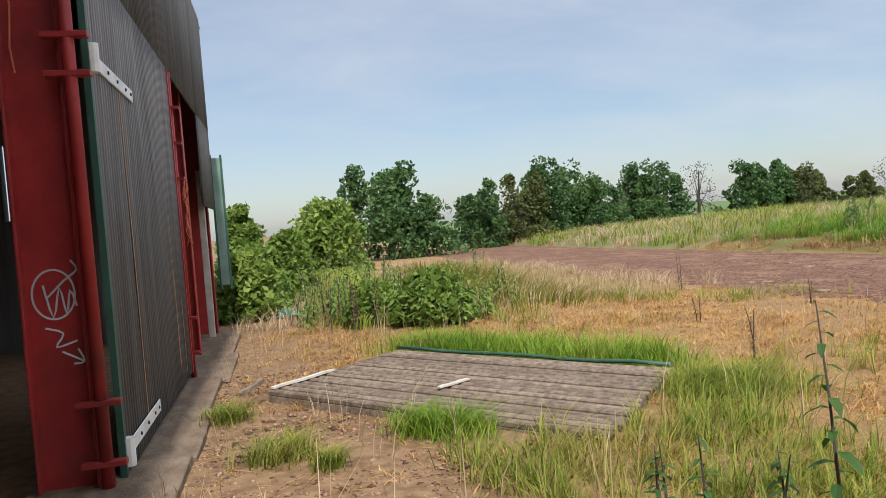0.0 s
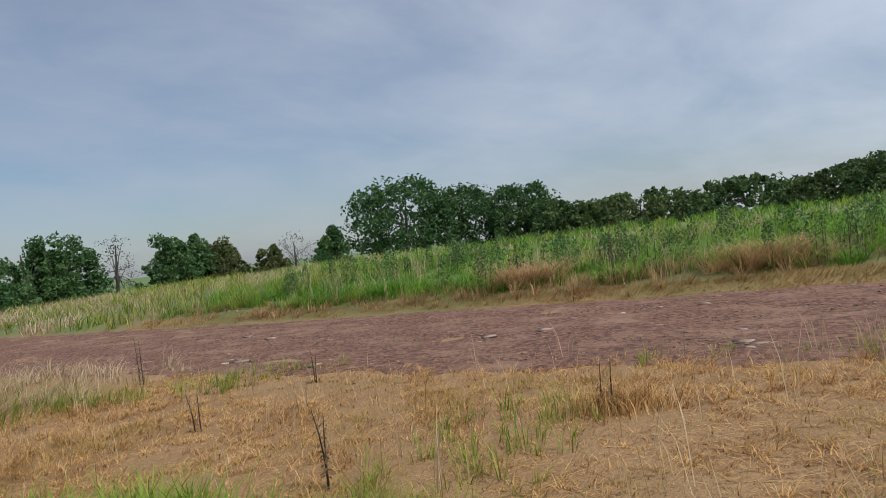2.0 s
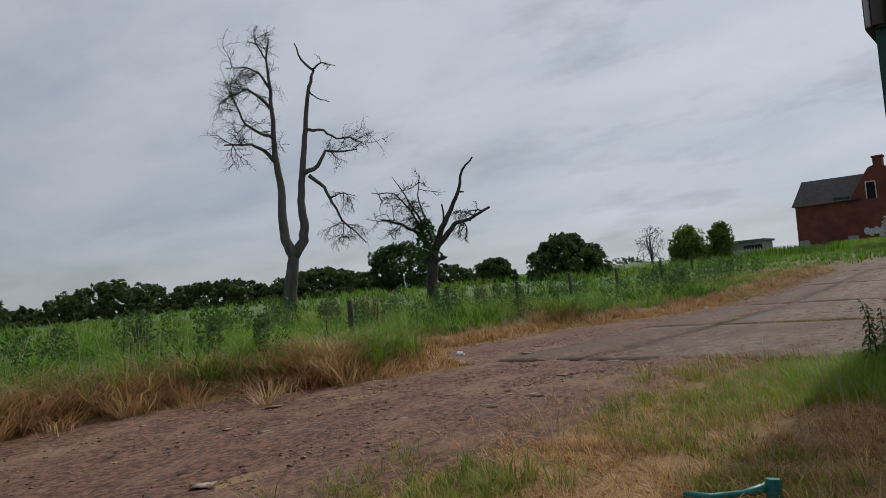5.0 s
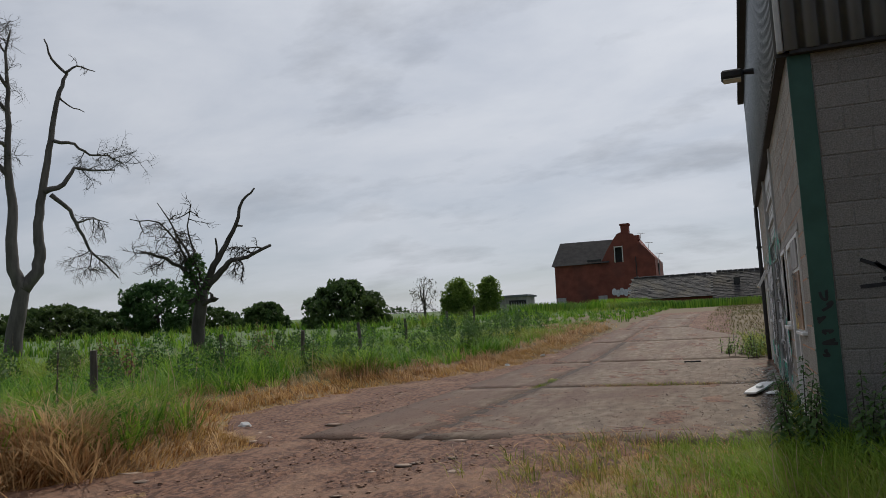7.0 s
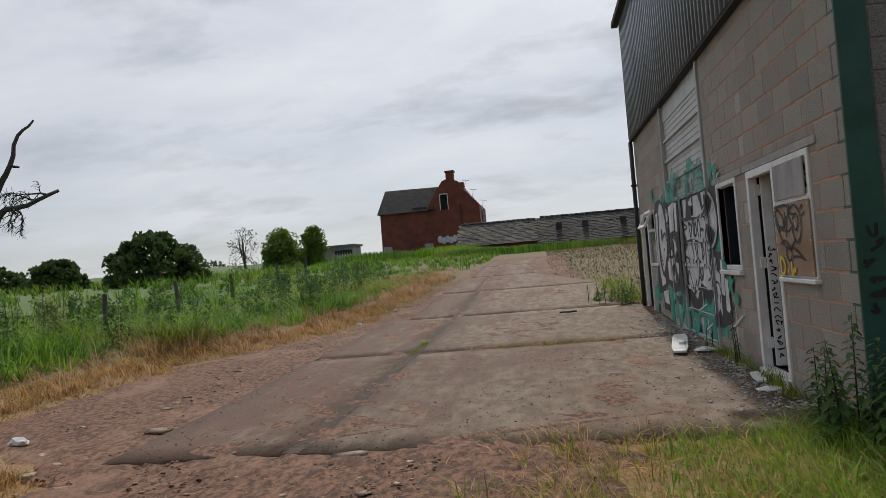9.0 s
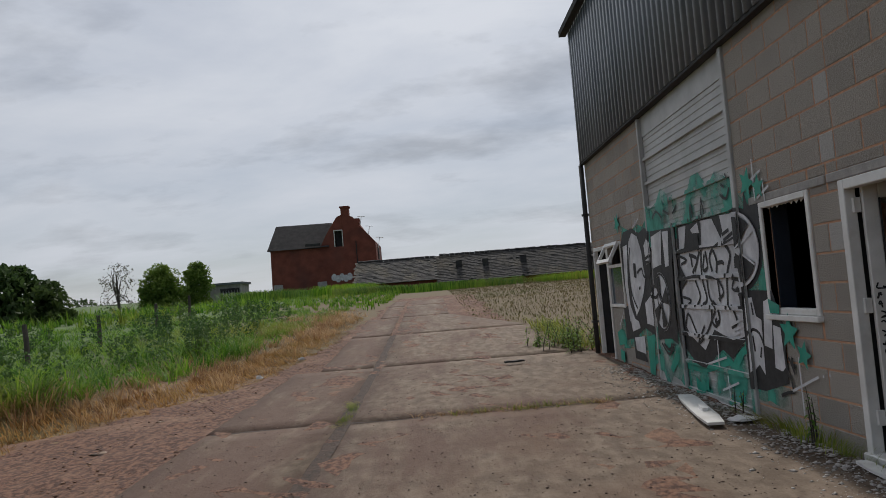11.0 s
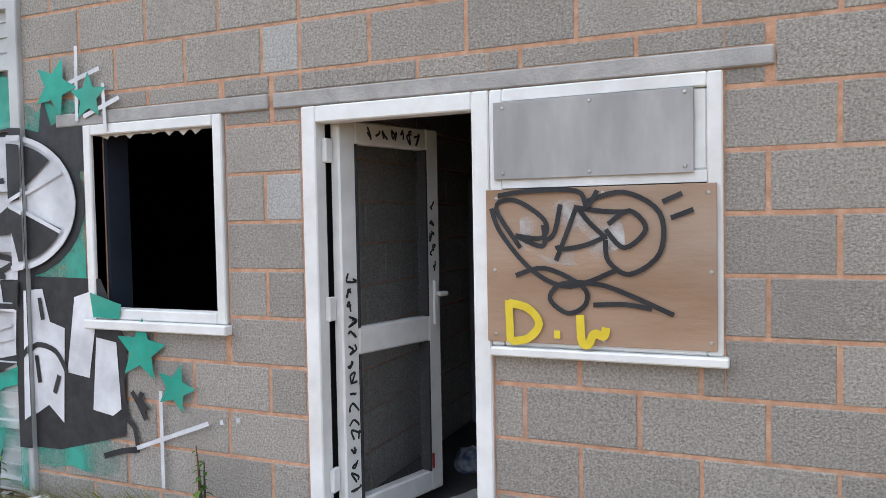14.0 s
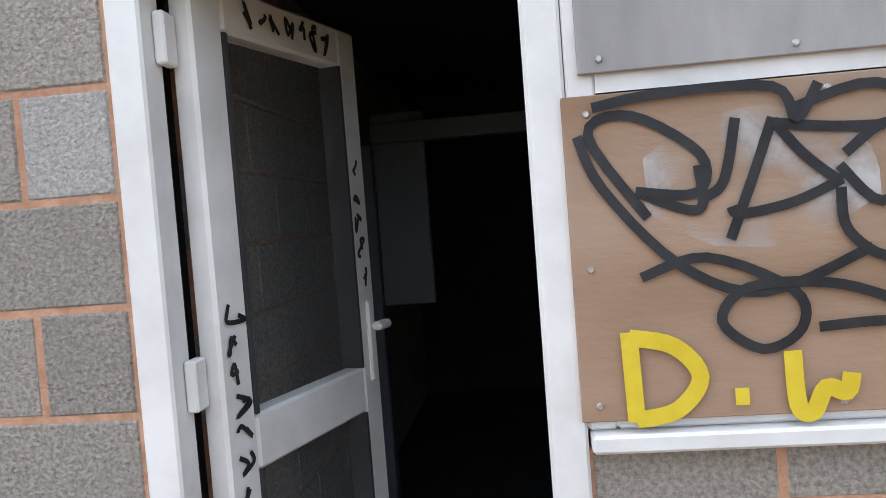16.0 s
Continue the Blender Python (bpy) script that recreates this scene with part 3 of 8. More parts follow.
bm = bmesh.new()
for k in range(17):
    z0, z1 = 0.42 + COURSE * k + 0.005, min(0.42 + COURSE * (k + 1) - 0.005, CLAD_Z - 0.005)
    if z1 - z0 < 0.05:
        continue
    x = 5.445 + (BLOCK / 2 if k % 2 else 0)
    while x > -4:
        block_bm(bm, max(x - 0.44, -4), min(x, 5.445), z0, z1, BY1, BY1 - 0.05, flip=True)
        x -= BLOCK
nb = part("blocks", bm, M_BLOCK_SHADE, wall_north)
nb["kind"] = "stuff"

for a, b, c, d in LINTELS:
    part("lintel", (lambda m: (box(m, BX - 0.15, BX + 0.012, a, b, c, d, bevel=0.006), m)[1])(bmesh.new()), mat("lintel_concrete", (0.30, 0.29, 0.275), (0.42, 0.40, 0.38), 8, bump=0.4), wall_east, "pale concrete lintel")

green_corner = tagged(boxpart("corner_post", (5.455, BX - 0.004, BY1 - 0.15, BY1 + 0.012, 0.3, CLAD_Z - 0.01), M_GREEN, bevel=0.004), "green painted steel corner stanchion with black scrawl", "steel post", kind="structure")
drip = tagged(boxpart("drip_flashing", (BX - 0.02, BX + 0.085, BY0 - 0.02, BY1 + 0.02, CLAD_Z - 0.035, CLAD_Z), M_DARK), "dark metal drip flashing", "flashing", kind="structure")
drip2 = tagged(boxpart("drip_flashing", (-12, BX - 0.03, BY1 - 0.02, BY1 + 0.085, CLAD_Z - 0.035, CLAD_Z), M_DARK), "dark metal drip flashing", "flashing", kind="structure")
corner_trim = tagged(boxpart("trim", (BX + 0.02, BX + 0.075, BY1 - 0.03, BY1 + 0.075, CLAD_Z, EAVE_Z), M_SHUTTER, bevel=0.01), "pale folded metal corner trim", "trim", kind="structure")
downpipe = thing("downpipe", BX + 0.05, BY0 + 0.05, 0.5, "black plastic rainwater downpipe on the corner", "downpipe")
bm = bmesh.new()
tube(bm, [(BX + 0.06, BY0 - 0.02, 0.55), (BX + 0.06, BY0 - 0.02, CLAD_Z - 0.04)], [0.045, 0.045], 12)
part("pipe", bm, M_DARK, downpipe, smooth=True)
for z in (1.2, 3.2):
    boxpart("bracket", (BX - 0.01, BX + 0.12, BY0 - 0.08, BY0 + 0.04, z, z + 0.04), M_DARK, downpipe)
gutter = thing("gutter", BX + 0.25, -12, EAVE_Z - 0.1, "dark grey eaves gutter along the roof edge", "gutter")
bm = bmesh.new()
for sgn in (0, 1):
    box(bm, BX + 0.10 + sgn * 0.12, BX + 0.115 + sgn * 0.12, BY0 - 0.12, BY1 + 0.12, EAVE_Z - 0.11, EAVE_Z + 0.0)
box(bm, BX + 0.115, BX + 0.22, BY0 - 0.12, BY1 + 0.12, EAVE_Z - 0.11, EAVE_Z - 0.095)
part("channel", bm, M_DARK, gutter)

lamp = thing("flood_lamp", BX + 0.07, -11.1, 5.45, "dark flood lamp on a wall bracket", "lamp")
boxpart("bracket", (BX + 0.05, BX + 0.10, -11.18, -11.02, 5.36, 5.54), M_DARK, lamp, bevel=0.008)
bm = bmesh.new()
tube(bm, [(BX + 0.08, -11.1, 5.45), (BX + 0.24, -11.1, 5.46), (BX + 0.30, -11.1, 5.44)], [0.05, 0.04, 0.03], 10)
part("arm", bm, M_DARK, lamp)
bm = bmesh.new()
hv = box(bm, BX + 0.26, BX + 0.58, -11.24, -10.96, 5.36, 5.50, bevel=0.03)
part("housing", bm, M_DARK, lamp)
boxpart("lens", (BX + 0.29, BX + 0.55, -11.22, -10.98, 5.345, 5.358), mat("lamp_glass", (0.45, 0.42, 0.33), (0.55, 0.52, 0.42), 8, bump=0, rough=0.2), lamp, "yellowed lens")

# ---- inner room ----
inner = boxpart("wall_inner", (1.2, BX - 0.21, -9.30, -9.13, 0.5, 2.85), M_MORTAR)
tagged(inner, "inner concrete block partition wall", "wall", kind="structure")
bm = bmesh.new()
for k in range(11):
    x = BX - 0.22 - (BLOCK / 2 if k % 2 else 0)
    while x > 1.3:
        block_bm(bm, max(x - 0.44, 1.25), x, 0.42 + COURSE * k + 0.105, min(0.42 + COURSE * (k + 1) + 0.095, 2.84), -9.12, -9.14, flip=True)
        x -= BLOCK
part("blocks", bm, M_BLOCK, inner)["kind"] = "stuff"
# room walls and ceiling carry the lack of light in their colour
tagged(boxpart("wall_room_back", (1.0, 1.2, -9.3, BY1 - 0.2, 0.5, 2.85), M_DARK), "inner back wall, the room's gloom in its near-black colour", "wall", kind="structure")
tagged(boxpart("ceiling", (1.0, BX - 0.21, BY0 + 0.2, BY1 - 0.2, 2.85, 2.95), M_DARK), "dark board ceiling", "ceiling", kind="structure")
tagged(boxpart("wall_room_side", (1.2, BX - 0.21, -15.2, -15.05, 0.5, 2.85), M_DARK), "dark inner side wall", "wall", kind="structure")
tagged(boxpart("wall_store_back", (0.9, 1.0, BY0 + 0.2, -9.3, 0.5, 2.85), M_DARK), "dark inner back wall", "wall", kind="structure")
# blue-black gloom of the broken window, put into the reveal's colour
M_BLUEDARK = mat("blue_black_gloom", (0.012, 0.018, 0.030), (0.02, 0.03, 0.048), 2, bump=0.1)


inner_frame = thing("inner_door_frame", 3.4, -9.0, 0.52, "dim grey inner door frame and panel", "door frame")
boxpart("jamb", (3.40, 3.50, -9.11, -8.98, 0.52, 2.3), M_CLAD, inner_frame, bevel=0.006)
boxpart("panel", (3.42, 3.46, -8.98, -8.72, 1.5, 2.45), M_CLAD, inner_frame, bevel=0.006)
boxpart("head", (3.40, 3.50, -8.98, -8.0, 2.3, 2.4), M_CLAD, inner_frame, bevel=0.006)


# ---- doors and windows ----
def frame_bars(parent, y0, y1, z0, z1, x0, x1, w, name="frame", bottom=True, material=None):
    m = material or M_UPVC
    dims = [(x0, x1, y0, y0 + w, z0, z1), (x0, x1, y1 - w, y1, z0, z1), (x0, x1, y0 + w, y1 - w, z1 - w, z1)]
    if bottom:
        dims.append((x0, x1, y0 + w, y1 - w, z0, z0 + w))
    for d in dims:
        boxpart(name, d, m, parent, bevel=0.006)


M_BLACK = mat("black_spray_paint", (0.012, 0.012, 0.014), (0.03, 0.03, 0.032), 12, bump=0.05, rough=0.6)
M_WHITEP = mat("white_spray_paint", (0.50, 0.50, 0.52), (0.74, 0.74, 0.76), 4, (0.36, 0.36, 0.38), 1.5, 0.6, bump=0.1, rough=0.6)
M_TEAL = mat("green_spray_paint", (0.015, 0.26, 0.185), (0.025, 0.36, 0.26), 5, (0.12, 0.27, 0.22), 1.6, 0.5, bump=0.1, rough=0.6)
M_YELLOW = mat("yellow_spray_paint", (0.62, 0.46, 0.02), (0.75, 0.58, 0.04), 10, bump=0.05, rough=0.5)
M_PLY = mat("brown_plywood", (0.27, 0.17, 0.105), (0.36, 0.24, 0.16), 5, (0.42, 0.36, 0.31), 1.4, 0.6, bump=0.15, stretch=(1, 0.25, 1))
M_PLYGREY = mat("grey_plywood", (0.30, 0.29, 0.285), (0.42, 0.405, 0.395), 5, (0.22, 0.21, 0.205), 2.0, 0.5, bump=0.15, stretch=(1, 1, 0.3))
M_SCREW = mat("steel_screw", (0.45, 0.44, 0.42), (0.6, 0.58, 0.55), 20, bump=0, rough=0.35, metal=0.8)
M_GLASS = bpy.data.materials.new("dusty_glass")
M_GLASS.use_nodes = True
gb = M_GLASS.node_tree.nodes["Principled BSDF"]
gb.inputs["Base Color"].default_value = (0.75, 0.80, 0.80, 1)
gb.inputs["Roughness"].default_value = 0.15
gb.inputs["Alpha"].default_value = 0.025

door_1 = thing("door_1", BX, -8.6, 0.5, "open white plastic door with two glass panels and black tags", "door", kind="structure")
frame_bars(door_1, -9.065, -8.165, 0.53, 2.53, BX - 0.07, BX + 0.018, 0.075, "door_frame", bottom=False)
boxpart("threshold", (BX - 0.10, BX + 0.05, -9.065, -8.165, 0.46, 0.555), M_UPVC, door_1, "scuffed white sill", bevel=0.008)
for z in (0.75, 1.55, 2.28):
    boxpart("hinge", (BX - 0.085, BX - 0.03, -8.988, -8.962, z, z + 0.11), M_UPVC, door_1, bevel=0.004)
leaf_pose = pose(BX - 0.085, -8.955, 0.575, 0, 0, 163)
LW, LH = 0.70, 1.905


def leaf_part(name, x0, x1, z0, z1, t0, t1, material, label="", bevel=0.008):
    """A bar of the door leaf, laid out on the closed leaf and swung open."""
    bm = bmesh.new()
    box(bm, x0, x1, t0, t1, z0, z1, bevel=bevel)
    bmesh.ops.transform(bm, verts=bm.verts, matrix=leaf_pose)
    return part(name, bm, material, door_1, label)


leaf_part("stile", 0, 0.105, 0, LH, -0.03, 0.03, M_UPVC, "stile with black marker tags")
leaf_part("stile", LW - 0.095, LW, 0, LH, -0.03, 0.03, M_UPVC)
leaf_part("rail", 0.105, LW - 0.095, LH - 0.11, LH, -0.03, 0.03, M_UPVC)
leaf_part("rail", 0.105, LW - 0.095, 0.80, 0.93, -0.03, 0.03, M_UPVC)
leaf_part("rail", 0.105, LW - 0.095, 0, 0.11, -0.03, 0.03, M_UPVC)
for z0, z1 in ((0.11, 0.80), (0.93, LH - 0.11)):
    leaf_part("glass", 0.105, LW - 0.095, z0, z1, -0.006, 0.006, M_GLASS, bevel=0).visible_shadow = False
    leaf_part("gasket", 0.103, 0.115, z0, z1, -0.033, 0.033, M_DARK, bevel=0)
    leaf_part("gasket", LW - 0.107, LW - 0.095, z0, z1, -0.033, 0.033, M_DARK, bevel=0)
leaf_part("handle_plate", LW - 0.065, LW - 0.03, 0.88, 1.12, -0.042, -0.03, M_UPVC)
leaf_part("handle", LW - 0.055, LW + 0.02, 1.03, 1.055, -0.075, -0.042, M_UPVC, "white lever handle")
leaf_part("red_tag", LW - 0.09, LW - 0.075, 0.12, 0.20, -0.034, -0.03, M_RED, bevel=0)


def scribble(r, x0, x1, z0, z1, n, vertical):
    """Letter-like squiggles in a strip."""
    out = []
    for i in range(n):
        a = i / n
        if vertical:
            c = (x0 + x1) / 2, z1 + (z0 - z1) * (a + 0.5 / n)
            s = (x1 - x0) * 0.42, (z1 - z0) / n * 0.4
        else:
            c = x0 + (x1 - x0) * (a + 0.5 / n), (z0 + z1) / 2
            s = (x1 - x0) / n * 0.4, (z1 - z0) * 0.42
        out.append([(c[0] + s[0] * r.uniform(-1, 1), c[1] + s[1] * r.uniform(-1, 1)) for _ in range(5)])
    return out


def ribbon(bm, pts, w, to3d, rise=(0, 0, 0)):
    """A flat stroke of width w along points of a plane."""
    p = [Vector(q) for q in pts]
    L, R = [], []
    for i in range(len(p)):
        d = (p[min(i + 1, len(p) - 1)] - p[max(i - 1, 0)])
        d = d.normalized() if d.length > 1e-6 else Vector((1, 0))
        n = Vector((-d.y, d.x)) * w / 2
        L.append(bm.verts.new(Vector(to3d(*(p[i] + n))) + Vector(rise) * i))
        R.append(bm.verts.new(Vector(to3d(*(p[i] - n))) + Vector(rise) * i))
    for i in range(len(p) - 1):
        bm.faces.new((R[i], R[i + 1], L[i + 1], L[i]))


def smooth_line(pts, k=5):
    """Catmull-Rom through points."""
    if len(pts) < 3:
        return pts
    q = [pts[0], *pts, pts[-1]]
    out = []
    for i in range(1, len(q) - 2):
        for j in range(k):
            t = j / k
            out.append(tuple(0.5 * (2 * q[i][a] + (q[i + 1][a] - q[i - 1][a]) * t + (2 * q[i - 1][a] - 5 * q[i][a] + 4 * q[i + 1][a] - q[i + 2][a]) * t * t + (3 * q[i][a] - q[i - 1][a] - 3 * q[i + 1][a] + q[i + 2][a]) * t ** 3) for a in (0, 1)))
    out.append(pts[-1])
    return out


rt = random.Random(8)
bm = bmesh.new()
side = lambda u, v: leaf_pose @ Vector((u, -0.0335, v))
for s in scribble(rt, 0.018, 0.095, 0.06, 1.2, 17, True) + scribble(rt, 0.16, 0.56, LH - 0.105, LH - 0.012, 7, False) + scribble(rt, LW - 0.09, LW - 0.035, 1.15, 1.55, 5, True):
    ribbon(bm, smooth_line(s), 0.011, side, (0.00003, 0.00006, 0))
part("marker_tags", bm, M_BLACK, door_1, "black marker scrawl")

window_1 = thing("window_1", BX, -7.7, 1.5, "white window boarded with grey and tagged brown plywood", "window", kind="structure")
frame_bars(window_1, -8.163, -7.27, 1.49, 2.53, BX - 0.07, BX + 0.016, 0.055, "window_frame")
boxpart("window_sill", (BX - 0.02, BX + 0.05, -8.16, -7.25, 1.452, 1.488), M_UPVC, window_1, bevel=0.006)
boxpart("transom", (BX - 0.07, BX + 0.016, -8.108, -7.325, 2.13, 2.175), M_UPVC, window_1)
frame_bars(window_1, -8.108, -7.325, 2.177, 2.473, BX - 0.05, BX + 0.004, 0.05, "casement")
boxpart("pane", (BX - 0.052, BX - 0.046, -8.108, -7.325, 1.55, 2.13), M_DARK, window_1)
boxpart("upper_board", (BX + 0.018, BX + 0.03, -8.14, -7.37, 2.165, 2.475), M_PLYGREY, window_1, "weathered grey plywood", bevel=0.002)
boxpart("lower_board", (BX + 0.018, BX + 0.032, -8.175, -7.29, 1.51, 2.125), M_PLY, window_1, "brown plywood with black and yellow tags", bevel=0.002)
for yy, zz in [(-8.1, 2.45), (-7.75, 2.455), (-7.4, 2.46), (-8.1, 2.19), (-7.75, 2.185), (-7.4, 2.19), (-8.13, 2.09), (-7.7, 2.1), (-7.32, 2.09), (-8.14, 1.8), (-7.31, 1.8), (-8.14, 1.54), (-7.7, 1.53), (-7.31, 1.54)]:
    bm = bmesh.new()
    bmesh.ops.create_cone(bm, cap_ends=True, segments=8, radius1=0.008, radius2=0.005, depth=0.004, matrix=pose(BX + 0.034, yy, zz, 0, 90, 0))
    part("screw", bm, M_SCREW, window_1)
M_PALE = mat("white_overspray", (0.55, 0.54, 0.53), (0.66, 0.65, 0.64), 5, bump=0, rough=0.7)
pn_, pl_ = M_PALE.node_tree.nodes, M_PALE.node_tree.links
p_t, p_r, p_g = pn_.new("ShaderNodeTexNoise"), pn_.new("ShaderNodeMapRange"), pn_.new("ShaderNodeNewGeometry")
p_t.inputs["Scale"].default_value, p_t.inputs["Detail"].default_value = 7.0, 4
p_r.inputs["From Min"].default_value, p_r.inputs["From Max"].default_value, p_r.inputs["To Max"].default_value = 0.42, 0.68, 0.7
pl_.new(p_g.outputs["Position"], p_t.inputs["Vector"])
pl_.new(p_t.outputs["Fac"], p_r.inputs["Value"])
pl_.new(p_r.outputs[0], pn_["Principled BSDF"].inputs["Alpha"])
bm = bmesh.new()
bm.faces.new([bm.verts.new((BX + 0.0335, -7.83 + 0.21 * math.cos(k * 0.393) * (1 + 0.15 * math.sin(k * 3.1)), 1.95 + 0.13 * math.sin(k * 0.393))) for k in range(16)])
part("overspray", bm, M_PALE, window_1, "patchy white overspray")
bm = bmesh.new()
TAG = [
    [(-8.03, 1.89), (-8.13, 2.05), (-8.05, 2.08), (-7.93, 2.0), (-7.94, 1.93), (-8.05, 1.94)],
    [(-8.05, 1.94), (-7.96, 1.90), (-7.93, 1.91), (-7.935, 1.98)], [(-7.925, 1.92), (-7.89, 1.95), (-7.865, 2.06)],
    [(-7.80, 2.055), (-7.84, 1.95), (-7.885, 1.84)],
    [(-7.80, 2.05), (-7.75, 1.985), (-7.69, 1.93)],
    [(-7.685, 1.935), (-7.77, 1.90), (-7.865, 1.885), (-7.88, 1.90)],
    [(-7.80, 2.045), (-7.70, 2.03), (-7.61, 2.025)],
    [(-8.15, 2.05), (-8.11, 1.95), (-7.98, 1.80), (-7.83, 1.74), (-7.64, 1.81)],
    [(-7.69, 1.96), (-7.62, 1.89), (-7.54, 1.96), (-7.60, 2.03), (-7.68, 1.98)],
    [(-7.76, 2.07), (-7.62, 2.10), (-7.49, 2.02), (-7.49, 1.87), (-7.60, 1.79), (-7.68, 1.84), (-7.69, 1.92)],
    [(-8.05, 1.78), (-7.93, 1.81), (-7.78, 1.74), (-7.77, 1.67), (-7.84, 1.635), (-7.91, 1.69), (-7.86, 1.75), (-7.72, 1.75), (-7.60, 1.71), (-7.44, 1.64)],
    [(-7.74, 1.67), (-7.62, 1.675), (-7.52, 1.66)],
    [(-7.48, 2.06), (-7.41, 2.09)], [(-7.45, 2.0), (-7.37, 2.03)],
    [(-8.12, 2.10), (-8.0, 2.115), (-7.8, 2.11), (-7.76, 2.05), (-7.72, 2.11)],
]
for i, s in enumerate(TAG):
    ribbon(bm, smooth_line(s), 0.019, lambda u, v, i=i: (BX + 0.036 + 0.0004 * i, u, v), (0.00006, 0, 0))
part("black_tag", bm, M_BLACK, window_1, "looping black spray tag")
bm = bmesh.new()
for i, s in enumerate(([(-8.08, 1.68), (-8.075, 1.51)], [(-8.08, 1.67), (-8.0, 1.65), (-7.955, 1.59), (-8.0, 1.53), (-8.075, 1.515)], [(-7.895, 1.55), (-7.87, 1.55)], [(-7.79, 1.63), (-7.785, 1.53), (-7.76, 1.515), (-7.735, 1.56), (-7.70, 1.55), (-7.69, 1.585)])):
    ribbon(bm, smooth_line(s), 0.032, lambda u, v, i=i: (BX + 0.0425 + 0.0005 * i, u, v), (0.00006, 0, 0))
part("yellow_letters", bm, M_YELLOW, window_1, "yellow spray letters D and b")

window_2 = thing("window_2", BX, -9.95, 1.5, "white window frame with its pane smashed out", "window", kind="structure")
frame_bars(window_2, -10.425, -9.52, 1.52, 2.535, BX - 0.07, BX + 0.015, 0.055, "window_frame")
boxpart("window_sill", (BX - 0.03, BX + 0.05, -10.43, -9.50, 1.47, 1.518), M_UPVC, window_2, bevel=0.006)
bm = bmesh.new()
for i in range(9):
    a = -10.36 + i * 0.088
    dz = rt.uniform(0.005, 0.035)
    v = [bm.verts.new(p) for p in [(BX - 0.03, a, 2.485), (BX - 0.03, a + 0.09, 2.485), (BX - 0.028, a + rt.uniform(0.02, 0.07), 2.485 - dz)]]
    bm.faces.new(v)
part("glass_shard", bm, M_UPVC, window_2, "jagged broken glass edge")
# linings added over the mortar ends; the opening's darkness is their colour
bm = bmesh.new()
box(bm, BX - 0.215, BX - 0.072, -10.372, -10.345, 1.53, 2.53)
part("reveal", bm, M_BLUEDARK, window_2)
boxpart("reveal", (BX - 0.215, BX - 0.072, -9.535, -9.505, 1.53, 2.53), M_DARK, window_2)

# added dark lining hides the wall end, shade of the doorway as colour
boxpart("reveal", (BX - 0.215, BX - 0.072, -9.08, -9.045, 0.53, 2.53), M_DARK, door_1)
door_2 = thing("door_2", BX, -17, 0.5, "ajar white plastic door beside a small window", "door", kind="structure")
frame_bars(door_2, -17.5, -16.46, 0.55, 2.57, BX - 0.06, BX + 0.016, 0.07, "door_frame")
bm = bmesh.new()
box(bm, 0, 0.86, -0.03, 0.03, 0, 1.86, bevel=0.006)
bmesh.ops.transform(bm, verts=bm.verts, matrix=pose(BX - 0.07, -16.55, 0.62, 0, 0, 225))
part("leaf", bm, M_UPVC, door_2, "grubby white door leaf")
# added dark strip for the shaded gap beside the leaf
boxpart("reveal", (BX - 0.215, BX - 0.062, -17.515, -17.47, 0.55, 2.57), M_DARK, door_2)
window_3 = thing("window_3", BX, -16, 1.5, "small white window with its top vent propped open", "window", kind="structure")
frame_bars(window_3, -16.455, -15.5, 1.50, 2.57, BX - 0.06, BX + 0.016, 0.055, "window_frame")
boxpart("transom", (BX - 0.06, BX + 0.016, -16.4, -15.555, 2.16, 2.21), M_UPVC, window_3)
boxpart("pane", (BX - 0.03, BX - 0.022, -16.4, -15.555, 1.555, 2.16), mat("blue_dark_pane", (0.03, 0.055, 0.075), (0.045, 0.075, 0.10), 3, bump=0, rough=0.1), window_3)
bm = bmesh.new()
for d in ((0, 0.05, 0, 0.87, -0.06, 0), (0, 0.05, 0, 0.87, -0.36, -0.30), (0, 0.05, 0, 0.06, -0.30, -0.06), (0, 0.05, 0.81, 0.87, -0.30, -0.06)):
    box(bm, *d)
bmesh.ops.transform(bm, verts=bm.verts, matrix=pose(BX + 0.01, -16.41, 2.55, 0, -28, 0))
part("vent", bm, M_UPVC, window_3, "open top vent")
boxpart("sill_wall", (BX - 0.2, BX - 0.005, -16.45, -15.5, 0.4, 1.49), M_BLOCK, window_3)

# ---- big sheeted door with wicket ----
SHX = BX - 0.035
RIBS = [0.55 + 0.336 * i for i in range(11)]


def door_face(z):
    """Depth of the door's ribbed face at height z."""
    for r in RIBS:
        if abs(z - r) <= 0.022:
            return SHX + 0.036
    q = ((z - RIBS[0]) % 0.336) / 0.084
    return SHX + (0.008 if (q % 1.0) < 0.18 else 0.0)


big_door = thing("sheeted_door", BX, -12.4, 0.5, "white horizontally ribbed steel door covered in graffiti", "industrial door")
for i, r in enumerate(RIBS[:-1]):
    bm = bmesh.new()
    levels = [(r - 0.022, 0.0), (r - 0.020, 0.036), (r + 0.020, 0.036), (r + 0.028, 0.0)]
    for q in (1, 2, 3):
        c = r + 0.084 * q
        levels += [(c - 0.002, 0.0), (c, 0.008), (c + 0.015, 0.008), (c + 0.017, 0.0)]
    levels.append((r + 0.336 - 0.022, 0.0))
    rows = [[bm.verts.new((SHX + d, y, z)) for y in (-13.90, -10.95)] for z, d in levels]
    for a, b in zip(rows[:-1], rows[1:]):
        bm.faces.new((a[0], a[1], b[1], b[0]))
    part("panel", bm, M_SHUTTER, big_door)
